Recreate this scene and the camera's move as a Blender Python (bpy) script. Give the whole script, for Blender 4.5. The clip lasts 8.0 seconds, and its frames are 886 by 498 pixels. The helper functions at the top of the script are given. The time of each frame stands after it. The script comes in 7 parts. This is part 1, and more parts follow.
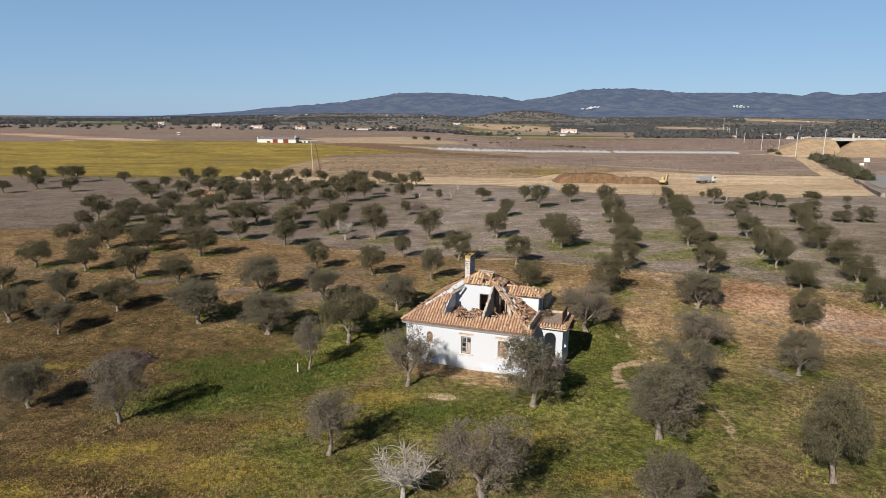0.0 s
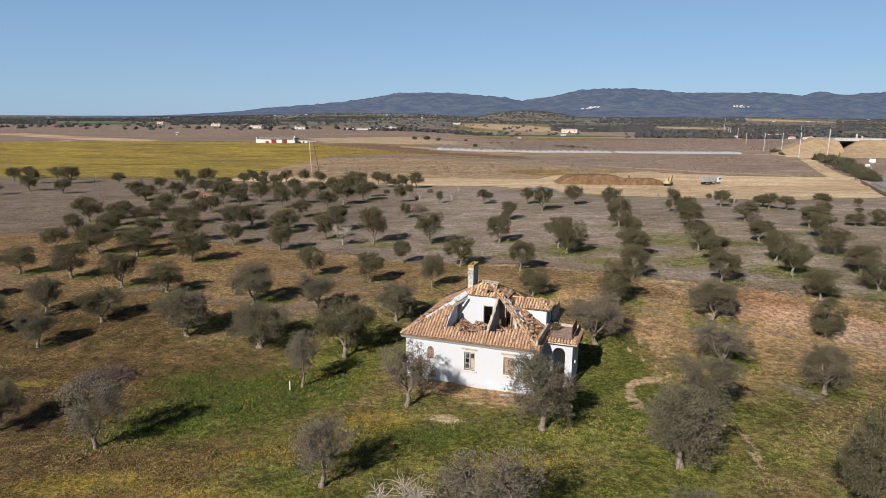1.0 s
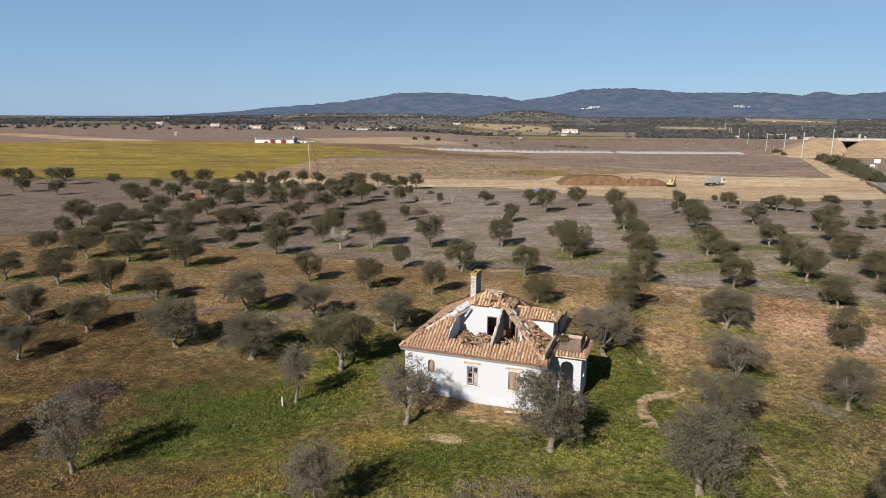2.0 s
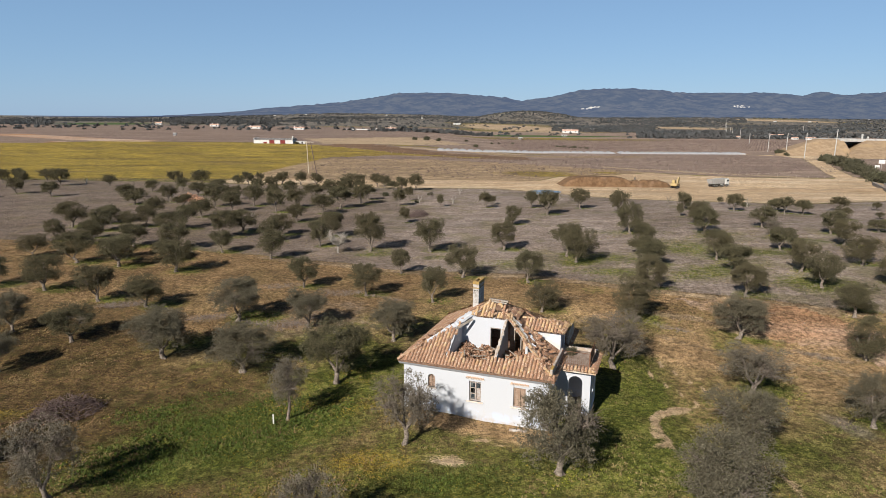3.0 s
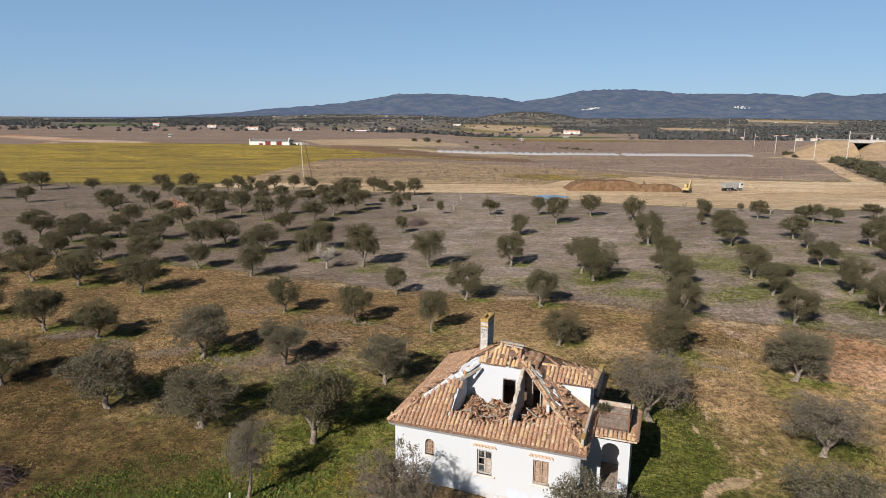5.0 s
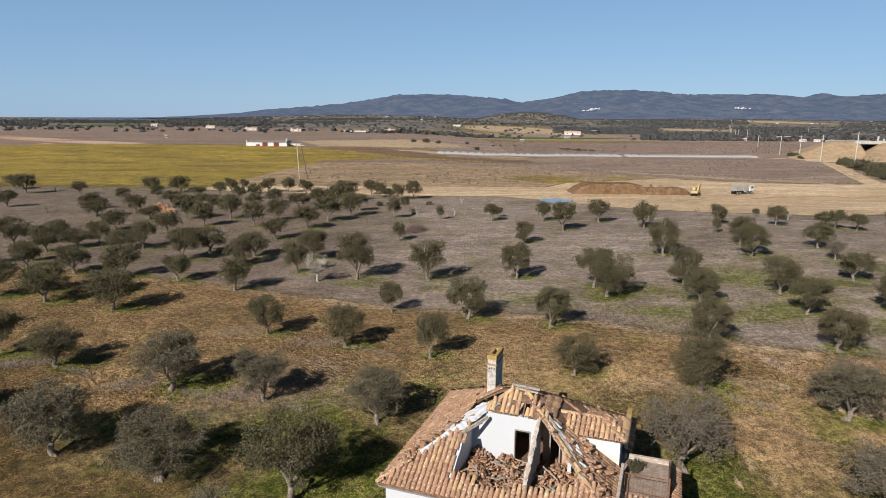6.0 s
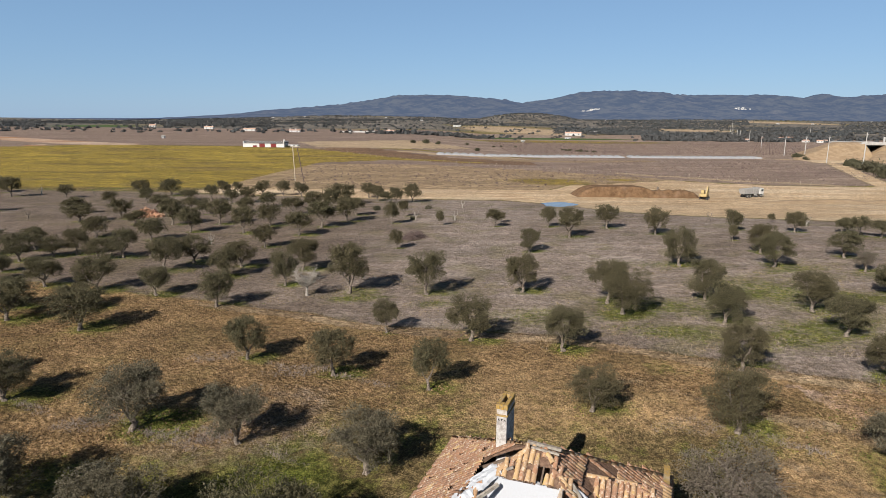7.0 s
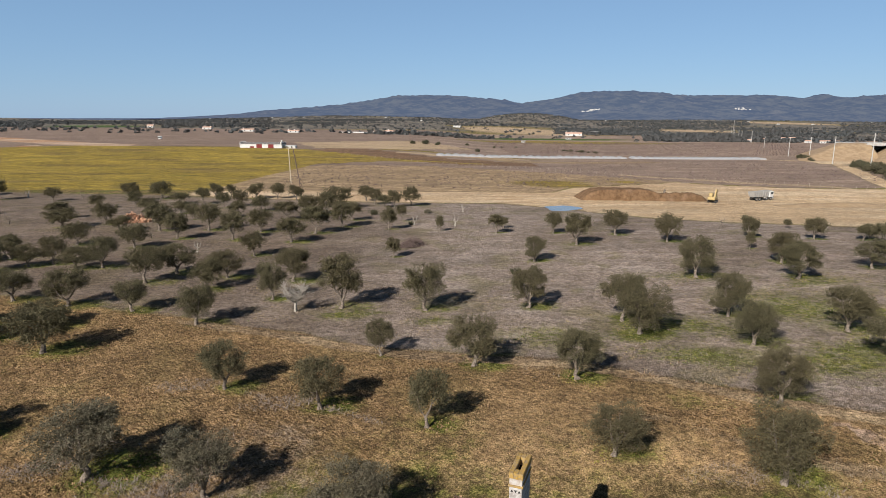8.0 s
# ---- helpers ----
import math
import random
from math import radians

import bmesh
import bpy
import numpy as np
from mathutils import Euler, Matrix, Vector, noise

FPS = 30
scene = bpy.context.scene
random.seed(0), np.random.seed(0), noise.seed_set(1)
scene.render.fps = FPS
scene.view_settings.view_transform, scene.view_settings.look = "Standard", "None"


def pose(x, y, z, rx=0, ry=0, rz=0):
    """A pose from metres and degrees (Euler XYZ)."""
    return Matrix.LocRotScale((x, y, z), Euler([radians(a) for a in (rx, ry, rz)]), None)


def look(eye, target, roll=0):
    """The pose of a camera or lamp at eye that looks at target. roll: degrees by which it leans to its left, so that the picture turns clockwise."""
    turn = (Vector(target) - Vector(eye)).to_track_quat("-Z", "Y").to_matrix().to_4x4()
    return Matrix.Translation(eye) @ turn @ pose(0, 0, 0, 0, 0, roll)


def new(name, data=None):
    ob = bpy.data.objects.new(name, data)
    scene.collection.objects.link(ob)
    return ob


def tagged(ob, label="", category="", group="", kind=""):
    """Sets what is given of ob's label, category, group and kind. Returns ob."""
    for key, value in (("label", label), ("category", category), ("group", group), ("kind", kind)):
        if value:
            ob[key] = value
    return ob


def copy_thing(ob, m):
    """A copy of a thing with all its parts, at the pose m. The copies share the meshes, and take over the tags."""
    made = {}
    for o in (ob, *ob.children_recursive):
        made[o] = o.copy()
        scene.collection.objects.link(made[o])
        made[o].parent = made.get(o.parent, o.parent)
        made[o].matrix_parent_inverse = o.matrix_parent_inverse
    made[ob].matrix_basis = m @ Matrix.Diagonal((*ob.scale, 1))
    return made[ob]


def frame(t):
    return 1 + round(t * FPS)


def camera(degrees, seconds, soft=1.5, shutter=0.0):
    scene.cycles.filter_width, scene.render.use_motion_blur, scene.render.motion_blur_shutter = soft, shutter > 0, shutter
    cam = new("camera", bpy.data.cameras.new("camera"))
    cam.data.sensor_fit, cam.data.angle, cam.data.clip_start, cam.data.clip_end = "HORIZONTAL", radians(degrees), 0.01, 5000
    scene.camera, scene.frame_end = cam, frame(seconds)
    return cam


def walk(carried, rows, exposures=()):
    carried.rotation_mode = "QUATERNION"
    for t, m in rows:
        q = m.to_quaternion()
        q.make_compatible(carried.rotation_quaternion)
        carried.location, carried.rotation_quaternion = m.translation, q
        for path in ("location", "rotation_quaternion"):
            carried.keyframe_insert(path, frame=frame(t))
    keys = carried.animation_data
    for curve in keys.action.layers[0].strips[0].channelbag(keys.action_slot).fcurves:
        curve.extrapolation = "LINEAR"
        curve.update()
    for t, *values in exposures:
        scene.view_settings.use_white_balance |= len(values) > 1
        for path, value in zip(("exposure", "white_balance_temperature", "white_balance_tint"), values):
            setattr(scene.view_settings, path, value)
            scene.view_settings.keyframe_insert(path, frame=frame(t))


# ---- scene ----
cam = camera(70.0, 8.0, soft=0.8)
PATH = [
    (0.0, 0.008, 0.000, 19.159, 78.041, -0.4, -0.041),
    (0.5, -0.066, 1.635, 19.198, 78.035, -0.4, -0.045),
    (1.0, -0.129, 3.130, 19.223, 78.030, -0.4, -0.048),
    (1.5, -0.180, 4.441, 19.237, 78.028, -0.4, -0.050),
    (3.0, -0.279, 8.181, 19.229, 78.046, -0.4, -0.049),
    (3.5, -0.298, 9.624, 19.216, 78.061, -0.4, -0.048),
    (4.0, -0.311, 11.573, 19.202, 78.080, -0.4, -0.048),
    (4.5, -0.320, 13.983, 19.187, 78.103, -0.4, -0.048),
    (6.0, -0.330, 22.500, 19.159, 78.184, -0.4, -0.055),
    (6.5, -0.332, 25.309, 19.162, 78.210, -0.4, -0.061),
    (7.0, -0.335, 27.942, 19.174, 78.233, -0.4, -0.070),
    (7.5, -0.340, 30.524, 19.197, 78.249, -0.4, -0.081),
    (8.0, -0.349, 33.000, 19.233, 78.257, -0.4, -0.095),
]
walk(cam, [(t, pose(x, y, z, rx, ry, rz)) for t, x, y, z, rx, ry, rz in PATH])

# ---- light ----
SUN_AZ, SUN_EL = radians(33.0), radians(33.0)
world = bpy.data.worlds.new("world")
scene.world = world
world.use_nodes = True
sky = world.node_tree.nodes.new("ShaderNodeTexSky")
sky.sky_type, sky.sun_disc = "NISHITA", False
sky.sun_elevation, sky.sun_rotation = SUN_EL, SUN_AZ + math.pi
sky.air_density, sky.dust_density, sky.ozone_density = 0.8, 0.2, 3.0
background = world.node_tree.nodes["Background"]
background.inputs["Strength"].default_value = 0.046
cool = world.node_tree.nodes.new("ShaderNodeMix")
cool.data_type = "RGBA"
cool.inputs[7].default_value = (4.2, 7.35, 11.8, 1)
height = world.node_tree.nodes.new("ShaderNodeMapRange")
apart = world.node_tree.nodes.new("ShaderNodeSeparateXYZ")
world.node_tree.links.new(world.node_tree.nodes.new("ShaderNodeTexCoord").outputs["Generated"], apart.inputs[0])
world.node_tree.links.new(apart.outputs["Z"], height.inputs["Value"])
height.inputs["From Max"].default_value, height.inputs["To Min"].default_value, height.inputs["To Max"].default_value = 0.8, 0.6, 0.0
world.node_tree.links.new(height.outputs["Result"], cool.inputs[0])
world.node_tree.links.new(sky.outputs["Color"], cool.inputs[6])
deep = world.node_tree.nodes.new("ShaderNodeMapRange")
deep.interpolation_type = "SMOOTHSTEP"
for socket, value in (("From Min", 0.2), ("From Max", 0.8), ("To Min", 1.0), ("To Max", 0.3)):
    deep.inputs[socket].default_value = value
zenith = world.node_tree.nodes.new("ShaderNodeVectorMath")
zenith.operation = "SCALE"
world.node_tree.links.new(apart.outputs["Z"], deep.inputs["Value"])
world.node_tree.links.new(cool.outputs[2], zenith.inputs[0])
world.node_tree.links.new(deep.outputs["Result"], zenith.inputs["Scale"])
world.node_tree.links.new(zenith.outputs["Vector"], background.inputs["Color"])
sun = new("sun", bpy.data.lights.new("sun", "SUN"))
sun.data.energy, sun.data.angle, sun.data.color = 5.0, radians(0.55), (1.0, 0.95, 0.88)
sun.matrix_world = look((0, 0, 60), (60 * math.sin(SUN_AZ) * math.cos(SUN_EL), 60 * math.cos(SUN_AZ) * math.cos(SUN_EL), 60 - 60 * math.sin(SUN_EL)))
scene.view_settings.exposure = 0.65


# ---- material helpers ----
class Nodes:
    """A short way to write a node material."""

    def __init__(self, name, rough=0.9, spec=0.2):
        self.mat = bpy.data.materials.new(name)
        self.mat.use_nodes = True
        self.tree = self.mat.node_tree
        self.bsdf = self.tree.nodes["Principled BSDF"]
        self.bsdf.inputs["Roughness"].default_value = rough
        self.bsdf.inputs["Specular IOR Level"].default_value = spec
        self.coord = None

    def put(self, socket, value):
        if isinstance(value, bpy.types.NodeSocket):
            self.tree.links.new(value, socket)
        elif isinstance(value, tuple) and len(value) == 3 and socket.type == "RGBA":
            socket.default_value = (*value, 1)
        else:
            socket.default_value = value

    def node(self, kind, **values):
        made = self.tree.nodes.new(kind)
        for key, value in values.items():
            self.put(made.inputs[key], value)
        return made

    def place(self, kind="Object"):
        if kind == "World":
            return self.tree.nodes.new("ShaderNodeNewGeometry").outputs["Position"]
        return self.tree.nodes.new("ShaderNodeTexCoord").outputs[kind]

    def noise(self, scale, detail=4.0, rough=0.55, where=None, kind="World"):
        made = self.node("ShaderNodeTexNoise", Scale=scale, Detail=detail, Roughness=rough)
        self.tree.links.new(where or self.place(kind), made.inputs["Vector"])
        return made.outputs["Fac"]

    def stretch(self, x, y, z, kind="World", turn=0.0):
        made = self.tree.nodes.new("ShaderNodeMapping")
        made.vector_type = "TEXTURE"
        made.inputs["Scale"].default_value = (1 / x, 1 / y, 1 / z)
        made.inputs["Rotation"].default_value = (0, 0, turn)
        self.tree.links.new(self.place(kind), made.inputs["Vector"])
        return made.outputs["Vector"]

    def span(self, value, a, b, lo=0.0, hi=1.0):
        made = self.tree.nodes.new("ShaderNodeMapRange")
        made.interpolation_type = "SMOOTHSTEP"
        for i, v in enumerate((value, a, b, lo, hi)):
            self.put(made.inputs[i], v)
        return made.outputs["Result"]

    def mix(self, fac, a, b, how="MIX"):
        made = self.tree.nodes.new("ShaderNodeMix")
        made.data_type, made.blend_type = "RGBA", how
        self.put(made.inputs[0], fac)
        self.put(made.inputs[6], a)
        self.put(made.inputs[7], b)
        return made.outputs[2]

    def sum(self, how, a, b):
        made = self.tree.nodes.new("ShaderNodeMath")
        made.operation = how
        self.put(made.inputs[0], a)
        self.put(made.inputs[1], b)
        return made.outputs[0]

    def attribute(self, name):
        made = self.tree.nodes.new("ShaderNodeAttribute")
        made.attribute_name = name
        split = self.tree.nodes.new("ShaderNodeSeparateColor")
        self.tree.links.new(made.outputs["Color"], split.inputs[0])
        return (*split.outputs, made.outputs["Alpha"])

    def random(self):
        return self.tree.nodes.new("ShaderNodeObjectInfo").outputs["Random"]

    def island(self):
        return self.tree.nodes.new("ShaderNodeNewGeometry").outputs["Random Per Island"]

    def bump(self, height, strength=0.4, distance=0.02):
        made = self.node("ShaderNodeBump", Strength=strength, Distance=distance, Height=height)
        self.tree.links.new(made.outputs["Normal"], self.bsdf.inputs["Normal"])

    def done(self, colour):
        self.put(self.bsdf.inputs["Base Color"], colour)
        return self.mat


def speckled(name, a, b, scale=4.0, rough=0.9, kind="Object", bump=0.0, distance=0.01, stain=None, stain_scale=0.6, lo=0.35, hi=0.65, metal=0.0, vary=0.0):
    """Two tones of one surface, with an optional stain on a larger scale."""
    n = Nodes(name, rough)
    grain = n.noise(scale, 6, 0.65, kind=kind)
    colour = n.mix(n.span(grain, lo, hi), a, b)
    if stain:
        colour = n.mix(n.span(n.noise(stain_scale, 5, 0.6, kind=kind), 0.52, 0.7), colour, stain)
    if vary:
        colour = n.mix(n.span(n.random(), 0, 1, 0, vary), colour, (a[0] * 0.4, a[1] * 0.35, a[2] * 0.35))
    n.bsdf.inputs["Metallic"].default_value = metal
    if bump:
        n.bump(grain, bump, distance)
    return n.done(colour)


# ---- mesh helpers ----
def part(name, bm, material, parent=None, label=""):
    """One mesh object from a bmesh, under a thing or a part."""
    data = bpy.data.meshes.new(name)
    bm.to_mesh(data)
    bm.free()
    data.materials.append(material)
    ob = new(name, data)
    if parent:
        ob.parent = parent
    return tagged(ob, label)


def sheet(name, verts, faces, material, parent=None, label="", smooth=False):
    data = bpy.data.meshes.new(name)
    data.from_pydata(verts, [], faces)
    data.materials.append(material)
    if smooth:
        data.shade_smooth()
    ob = new(name, data)
    if parent:
        ob.parent = parent
    return tagged(ob, label)


def thing(name, m, label, category, group="", kind=""):
    ob = new(name)
    ob.matrix_world = m
    return tagged(ob, label, category, group, kind)


def box(bm, x0, x1, y0, y1, z0, z1, bevel=0.0, m=None):
    made = bmesh.ops.create_cube(bm, size=1)["verts"]
    bmesh.ops.scale(bm, vec=(x1 - x0, y1 - y0, z1 - z0), verts=made)
    bmesh.ops.translate(bm, vec=((x0 + x1) / 2, (y0 + y1) / 2, (z0 + z1) / 2), verts=made)
    if bevel:
        edges = list({e for v in made for e in v.link_edges})
        got = bmesh.ops.bevel(bm, geom=edges, offset=bevel, segments=1, affect="EDGES", profile=0.5)
        made = list({v for f in got["faces"] for v in f.verts} | {v for v in made if v.is_valid})
    if m:
        bmesh.ops.transform(bm, matrix=m, verts=made)
    return bm


def boxed(x0, x1, y0, y1, z0, z1, bevel=0.0):
    return box(bmesh.new(), x0, x1, y0, y1, z0, z1, bevel)


def tube(verts, faces, path, radii, sides=7):
    """Adds a bent, tapered tube to lists of vertices and faces."""
    path = [Vector(p) for p in path]
    first = len(verts)
    for i, p in enumerate(path):
        way = (path[min(i + 1, len(path) - 1)] - path[max(i - 1, 0)]).normalized()
        a = way.orthogonal().normalized()
        b = way.cross(a)
        for k in range(sides):
            w = 2 * math.pi * k / sides
            verts.append(tuple(p + (a * math.cos(w) + b * math.sin(w)) * radii[i]))
    for i in range(len(path) - 1):
        for k in range(sides):
            k2 = (k + 1) % sides
            faces.append((first + i * sides + k, first + i * sides + k2, first + (i + 1) * sides + k2, first + (i + 1) * sides + k))
    verts.append(tuple(path[-1]))
    last = first + (len(path) - 1) * sides
    for k in range(sides):
        faces.append((last + k, last + (k + 1) % sides, len(verts) - 1))


def step(a, b, x):
    t = np.clip((x - a) / (b - a), 0, 1)
    return t * t * (3 - 2 * t)


def ground_height(x, y):
    near = -0.1 + 1.6 * step(46, 68, y) + 0.035 * np.clip(x, -5, 45) * step(50, 70, y) * (1 - step(110, 170, y))
    fall = -1.6 * step(120, 195, y) - 0.4 * step(60, 140, x) * step(150, 200, y)
    rise = 3.0 * step(260, 390, y) * (1 - step(-40, 60, x)) - 1.5 * step(260, 390, y) * step(-40, 60, x)
    return near + fall + rise


def on_ground(x, y, turn=0.0, scale=1.0, lift=0.0):
    z = float(ground_height(x, y)) + lift
    return pose(x, y, z, 0, 0, turn) @ Matrix.Diagonal((scale, scale, scale, 1))


# ---- materials ----
def ground_material():
    n = Nodes("ground", 0.95, 0.1)
    soil, green, mauve, sand = n.attribute("zone_a")
    yellow, vine, scrub, crop = n.attribute("zone_b")
    fine, mid, wide = n.noise(9.0, 5, 0.7), n.noise(1.1, 5, 0.65), n.noise(0.17, 4, 0.6)
    grain = n.noise(34.0, 3, 0.7)
    ragged = n.sum("MULTIPLY", n.sum("ADD", n.sum("ADD", mid, fine), -1.0), 0.75)

    def edge(mask, soft=0.16):
        return n.span(n.sum("ADD", mask, ragged), 0.5 - soft, 0.5 + soft)

    weeds, flowers, tan, shade = n.attribute("zone_c")
    ochre, strip, orange, meadow = n.attribute("zone_d")
    spots, clump = n.noise(3.6, 8, 0.8), n.noise(0.6, 7, 0.75)
    dry = n.mix(n.span(fine, 0.4, 0.6), (0.16, 0.112, 0.05), (0.37, 0.275, 0.14))
    dry = n.mix(n.span(spots, 0.5, 0.54, 0, 0.85), dry, (0.12, 0.094, 0.036))
    dry = n.mix(n.span(clump, 0.5, 0.55, 0, 0.75), dry, n.mix(n.span(fine, 0.42, 0.58), (0.15, 0.1, 0.048), (0.36, 0.26, 0.13)))
    grass = n.mix(n.span(fine, 0.38, 0.62), (0.062, 0.076, 0.014), (0.215, 0.222, 0.045))
    grass = n.mix(n.span(spots, 0.5, 0.55, 0, 0.85), grass, (0.075, 0.095, 0.02))
    grass = n.mix(n.span(clump, 0.51, 0.57, 0, 0.6), grass, n.mix(n.span(fine, 0.42, 0.58), (0.12, 0.115, 0.032), (0.28, 0.25, 0.08)))
    rust = n.mix(n.span(fine, 0.4, 0.62), (0.07, 0.043, 0.02), (0.22, 0.138, 0.07))
    rust = n.mix(n.span(spots, 0.49, 0.54, 0, 0.85), rust, n.mix(n.span(fine, 0.45, 0.55), (0.095, 0.07, 0.025), (0.21, 0.15, 0.055)))
    rust = n.mix(n.span(clump, 0.51, 0.56, 0, 0.75), rust, (0.06, 0.05, 0.019))
    colour = n.mix(n.span(n.sum("ADD", n.sum("MULTIPLY", clump, 0.7), n.sum("MULTIPLY", wide, 0.6)), 0.62, 0.72, 0, 0.85), dry, grass)
    colour = n.mix(edge(weeds, 0.24), colour, rust)
    sandy = n.mix(n.span(fine, 0.4, 0.62), (0.31, 0.195, 0.098), (0.58, 0.402, 0.228))
    sandy = n.mix(n.span(spots, 0.52, 0.6, 0, 0.65), sandy, (0.22, 0.165, 0.07))
    sandy = n.mix(n.span(clump, 0.5, 0.57, 0, 0.7), sandy, (0.36, 0.235, 0.12))
    colour = n.mix(edge(tan, 0.2), colour, sandy)
    furrow = n.noise(1.0, 4, 0.65, where=n.stretch(0.8, 3.4, 1, turn=-0.85))
    earth = n.mix(n.span(fine, 0.4, 0.6), (0.165, 0.1, 0.046), (0.44, 0.295, 0.16))
    earth = n.mix(n.span(furrow, 0.48, 0.6, 0, 0.7), earth, (0.2, 0.13, 0.06))
    earth = n.mix(n.span(wide, 0.5, 0.62, 0, 0.45), earth, (0.24, 0.175, 0.08))
    earth = n.mix(n.span(spots, 0.55, 0.62, 0, 0.65), earth, (0.13, 0.105, 0.04))
    colour = n.mix(edge(soil, 0.22), colour, earth)
    hay = n.mix(n.span(fine, 0.36, 0.64), (0.225, 0.175, 0.148), (0.365, 0.297, 0.257))
    hay = n.mix(n.span(mid, 0.45, 0.68, 0, 0.6), hay, (0.2, 0.15, 0.105))
    hay = n.mix(n.span(n.noise(0.28, 5, 0.7, where=n.stretch(0.5, 1.4, 1)), 0.46, 0.66, 0, 0.8), hay, (0.4, 0.333, 0.293))
    hay = n.mix(n.span(wide, 0.5, 0.62, 0, 0.5), hay, (0.2, 0.175, 0.085))
    hay = n.mix(n.sum("MULTIPLY", shade, 0.7), hay, n.mix(n.span(fine, 0.38, 0.62), (0.1, 0.07, 0.049), (0.175, 0.13, 0.098)))
    still = edge(mauve, 0.25)
    colour = n.mix(still, colour, hay)
    colour = n.mix(edge(green, 0.22), colour, grass)
    petals = n.mix(n.span(n.noise(12, 4, 0.7), 0.5, 0.58), n.mix(0.5, grass, dry), (0.4, 0.28, 0.025))
    colour = n.mix(edge(flowers, 0.2), colour, petals)
    pale = n.mix(n.span(mid, 0.35, 0.7), (0.58, 0.43, 0.28), (0.48, 0.34, 0.21))
    pale = n.mix(n.span(n.noise(0.06, 4, 0.6, where=n.stretch(0.4, 1.6, 1)), 0.45, 0.65, 0, 0.75), pale, (0.66, 0.52, 0.37))
    pale = n.mix(n.span(n.noise(0.11, 4, 0.6, where=n.stretch(0.35, 2.2, 1)), 0.55, 0.68, 0, 0.6), pale, (0.38, 0.235, 0.125))
    colour = n.mix(edge(sand, 0.1), colour, pale)
    rows = n.noise(0.7, 4, 0.65, where=n.stretch(0.12, 1.3, 1))
    bare = n.mix(n.span(rows, 0.38, 0.62), (0.235, 0.17, 0.135), (0.385, 0.295, 0.235))
    bare = n.mix(n.span(n.noise(0.02, 4, 0.6, where=n.stretch(0.4, 1.6, 1)), 0.42, 0.6, 0, 0.8), bare, (0.25, 0.185, 0.155))
    bare = n.mix(n.sum("MULTIPLY", shade, 0.55), bare, (0.17, 0.122, 0.104))
    vines = edge(vine, 0.12)
    colour = n.mix(vines, colour, bare)
    stubble = n.mix(n.span(n.noise(0.5, 6, 0.75, where=n.stretch(0.35, 1.2, 1)), 0.4, 0.6), (0.25, 0.175, 0.108), (0.43, 0.318, 0.2))
    stubble = n.mix(n.span(n.noise(0.12, 5, 0.7, where=n.stretch(0.35, 1.3, 1)), 0.52, 0.64, 0, 0.7), stubble, (0.25, 0.18, 0.12))
    colour = n.mix(edge(ochre, 0.12), colour, stubble)
    colour = n.mix(edge(meadow, 0.1), colour, (0.42, 0.315, 0.21))
    colour = n.mix(edge(strip, 0.1), colour, n.mix(n.span(mid, 0.4, 0.6), (0.16, 0.095, 0.06), (0.22, 0.145, 0.095)))
    colour = n.mix(edge(orange, 0.1), colour, n.mix(n.span(n.noise(0.03, 4, 0.6, where=n.stretch(0.4, 2, 1)), 0.42, 0.58), (0.4, 0.22, 0.115), (0.5, 0.38, 0.3)))
    bloom = n.mix(n.span(n.noise(0.6, 5, 0.7, where=n.stretch(0.25, 1, 1)), 0.4, 0.6), (0.35, 0.255, 0.05), (0.22, 0.165, 0.045))
    bloom = n.mix(n.span(n.noise(0.05, 6, 0.7, where=n.stretch(0.3, 1.4, 1)), 0.5, 0.62, 0, 0.75), bloom, (0.175, 0.125, 0.055))
    bloom = n.mix(n.span(n.noise(0.09, 6, 0.75, where=n.stretch(0.3, 1.4, 1)), 0.58, 0.66, 0, 0.6), bloom, (0.12, 0.12, 0.03))
    colour = n.mix(edge(yellow, 0.14), colour, bloom)
    bush = n.mix(n.span(n.noise(0.03, 5, 0.7), 0.4, 0.62), (0.1, 0.095, 0.085), (0.23, 0.2, 0.17))
    colour = n.mix(edge(scrub, 0.12), colour, bush)
    colour = n.mix(edge(crop, 0.1), colour, (0.065, 0.11, 0.03))
    blotch = n.sum("MULTIPLY", n.span(n.noise(2.4, 8, 0.8), 0.42, 0.58, 0.6, 1.4), n.span(n.noise(0.45, 6, 0.75), 0.4, 0.6, 0.8, 1.2))
    drift = n.span(n.noise(0.05, 6, 0.75, where=n.stretch(0.5, 1.5, 1)), 0.4, 0.6, 0.85, 1.15)
    blend = n.node("ShaderNodeCombineColor")
    for k in range(3):
        n.put(blend.inputs[k], n.sum("MULTIPLY", blotch, drift))
    calm = n.sum("SUBTRACT", 1.0, n.sum("MULTIPLY", n.sum("MAXIMUM", n.sum("MAXIMUM", still, sand), vines), 0.32))
    colour = n.mix(calm, colour, n.mix(1.0, colour, blend.outputs[0], "MULTIPLY"))
    colour = n.mix(1.0, colour, (0.8, 0.785, 0.76), "MULTIPLY")
    clods = n.sum("MULTIPLY", n.noise(3.0, 4, 0.55, where=n.stretch(0.95, 1.3, 1, turn=-0.85)), n.sum("MULTIPLY", n.sum("MAXIMUM", soil, n.sum("MULTIPLY", tan, 0.35)), 3.4))
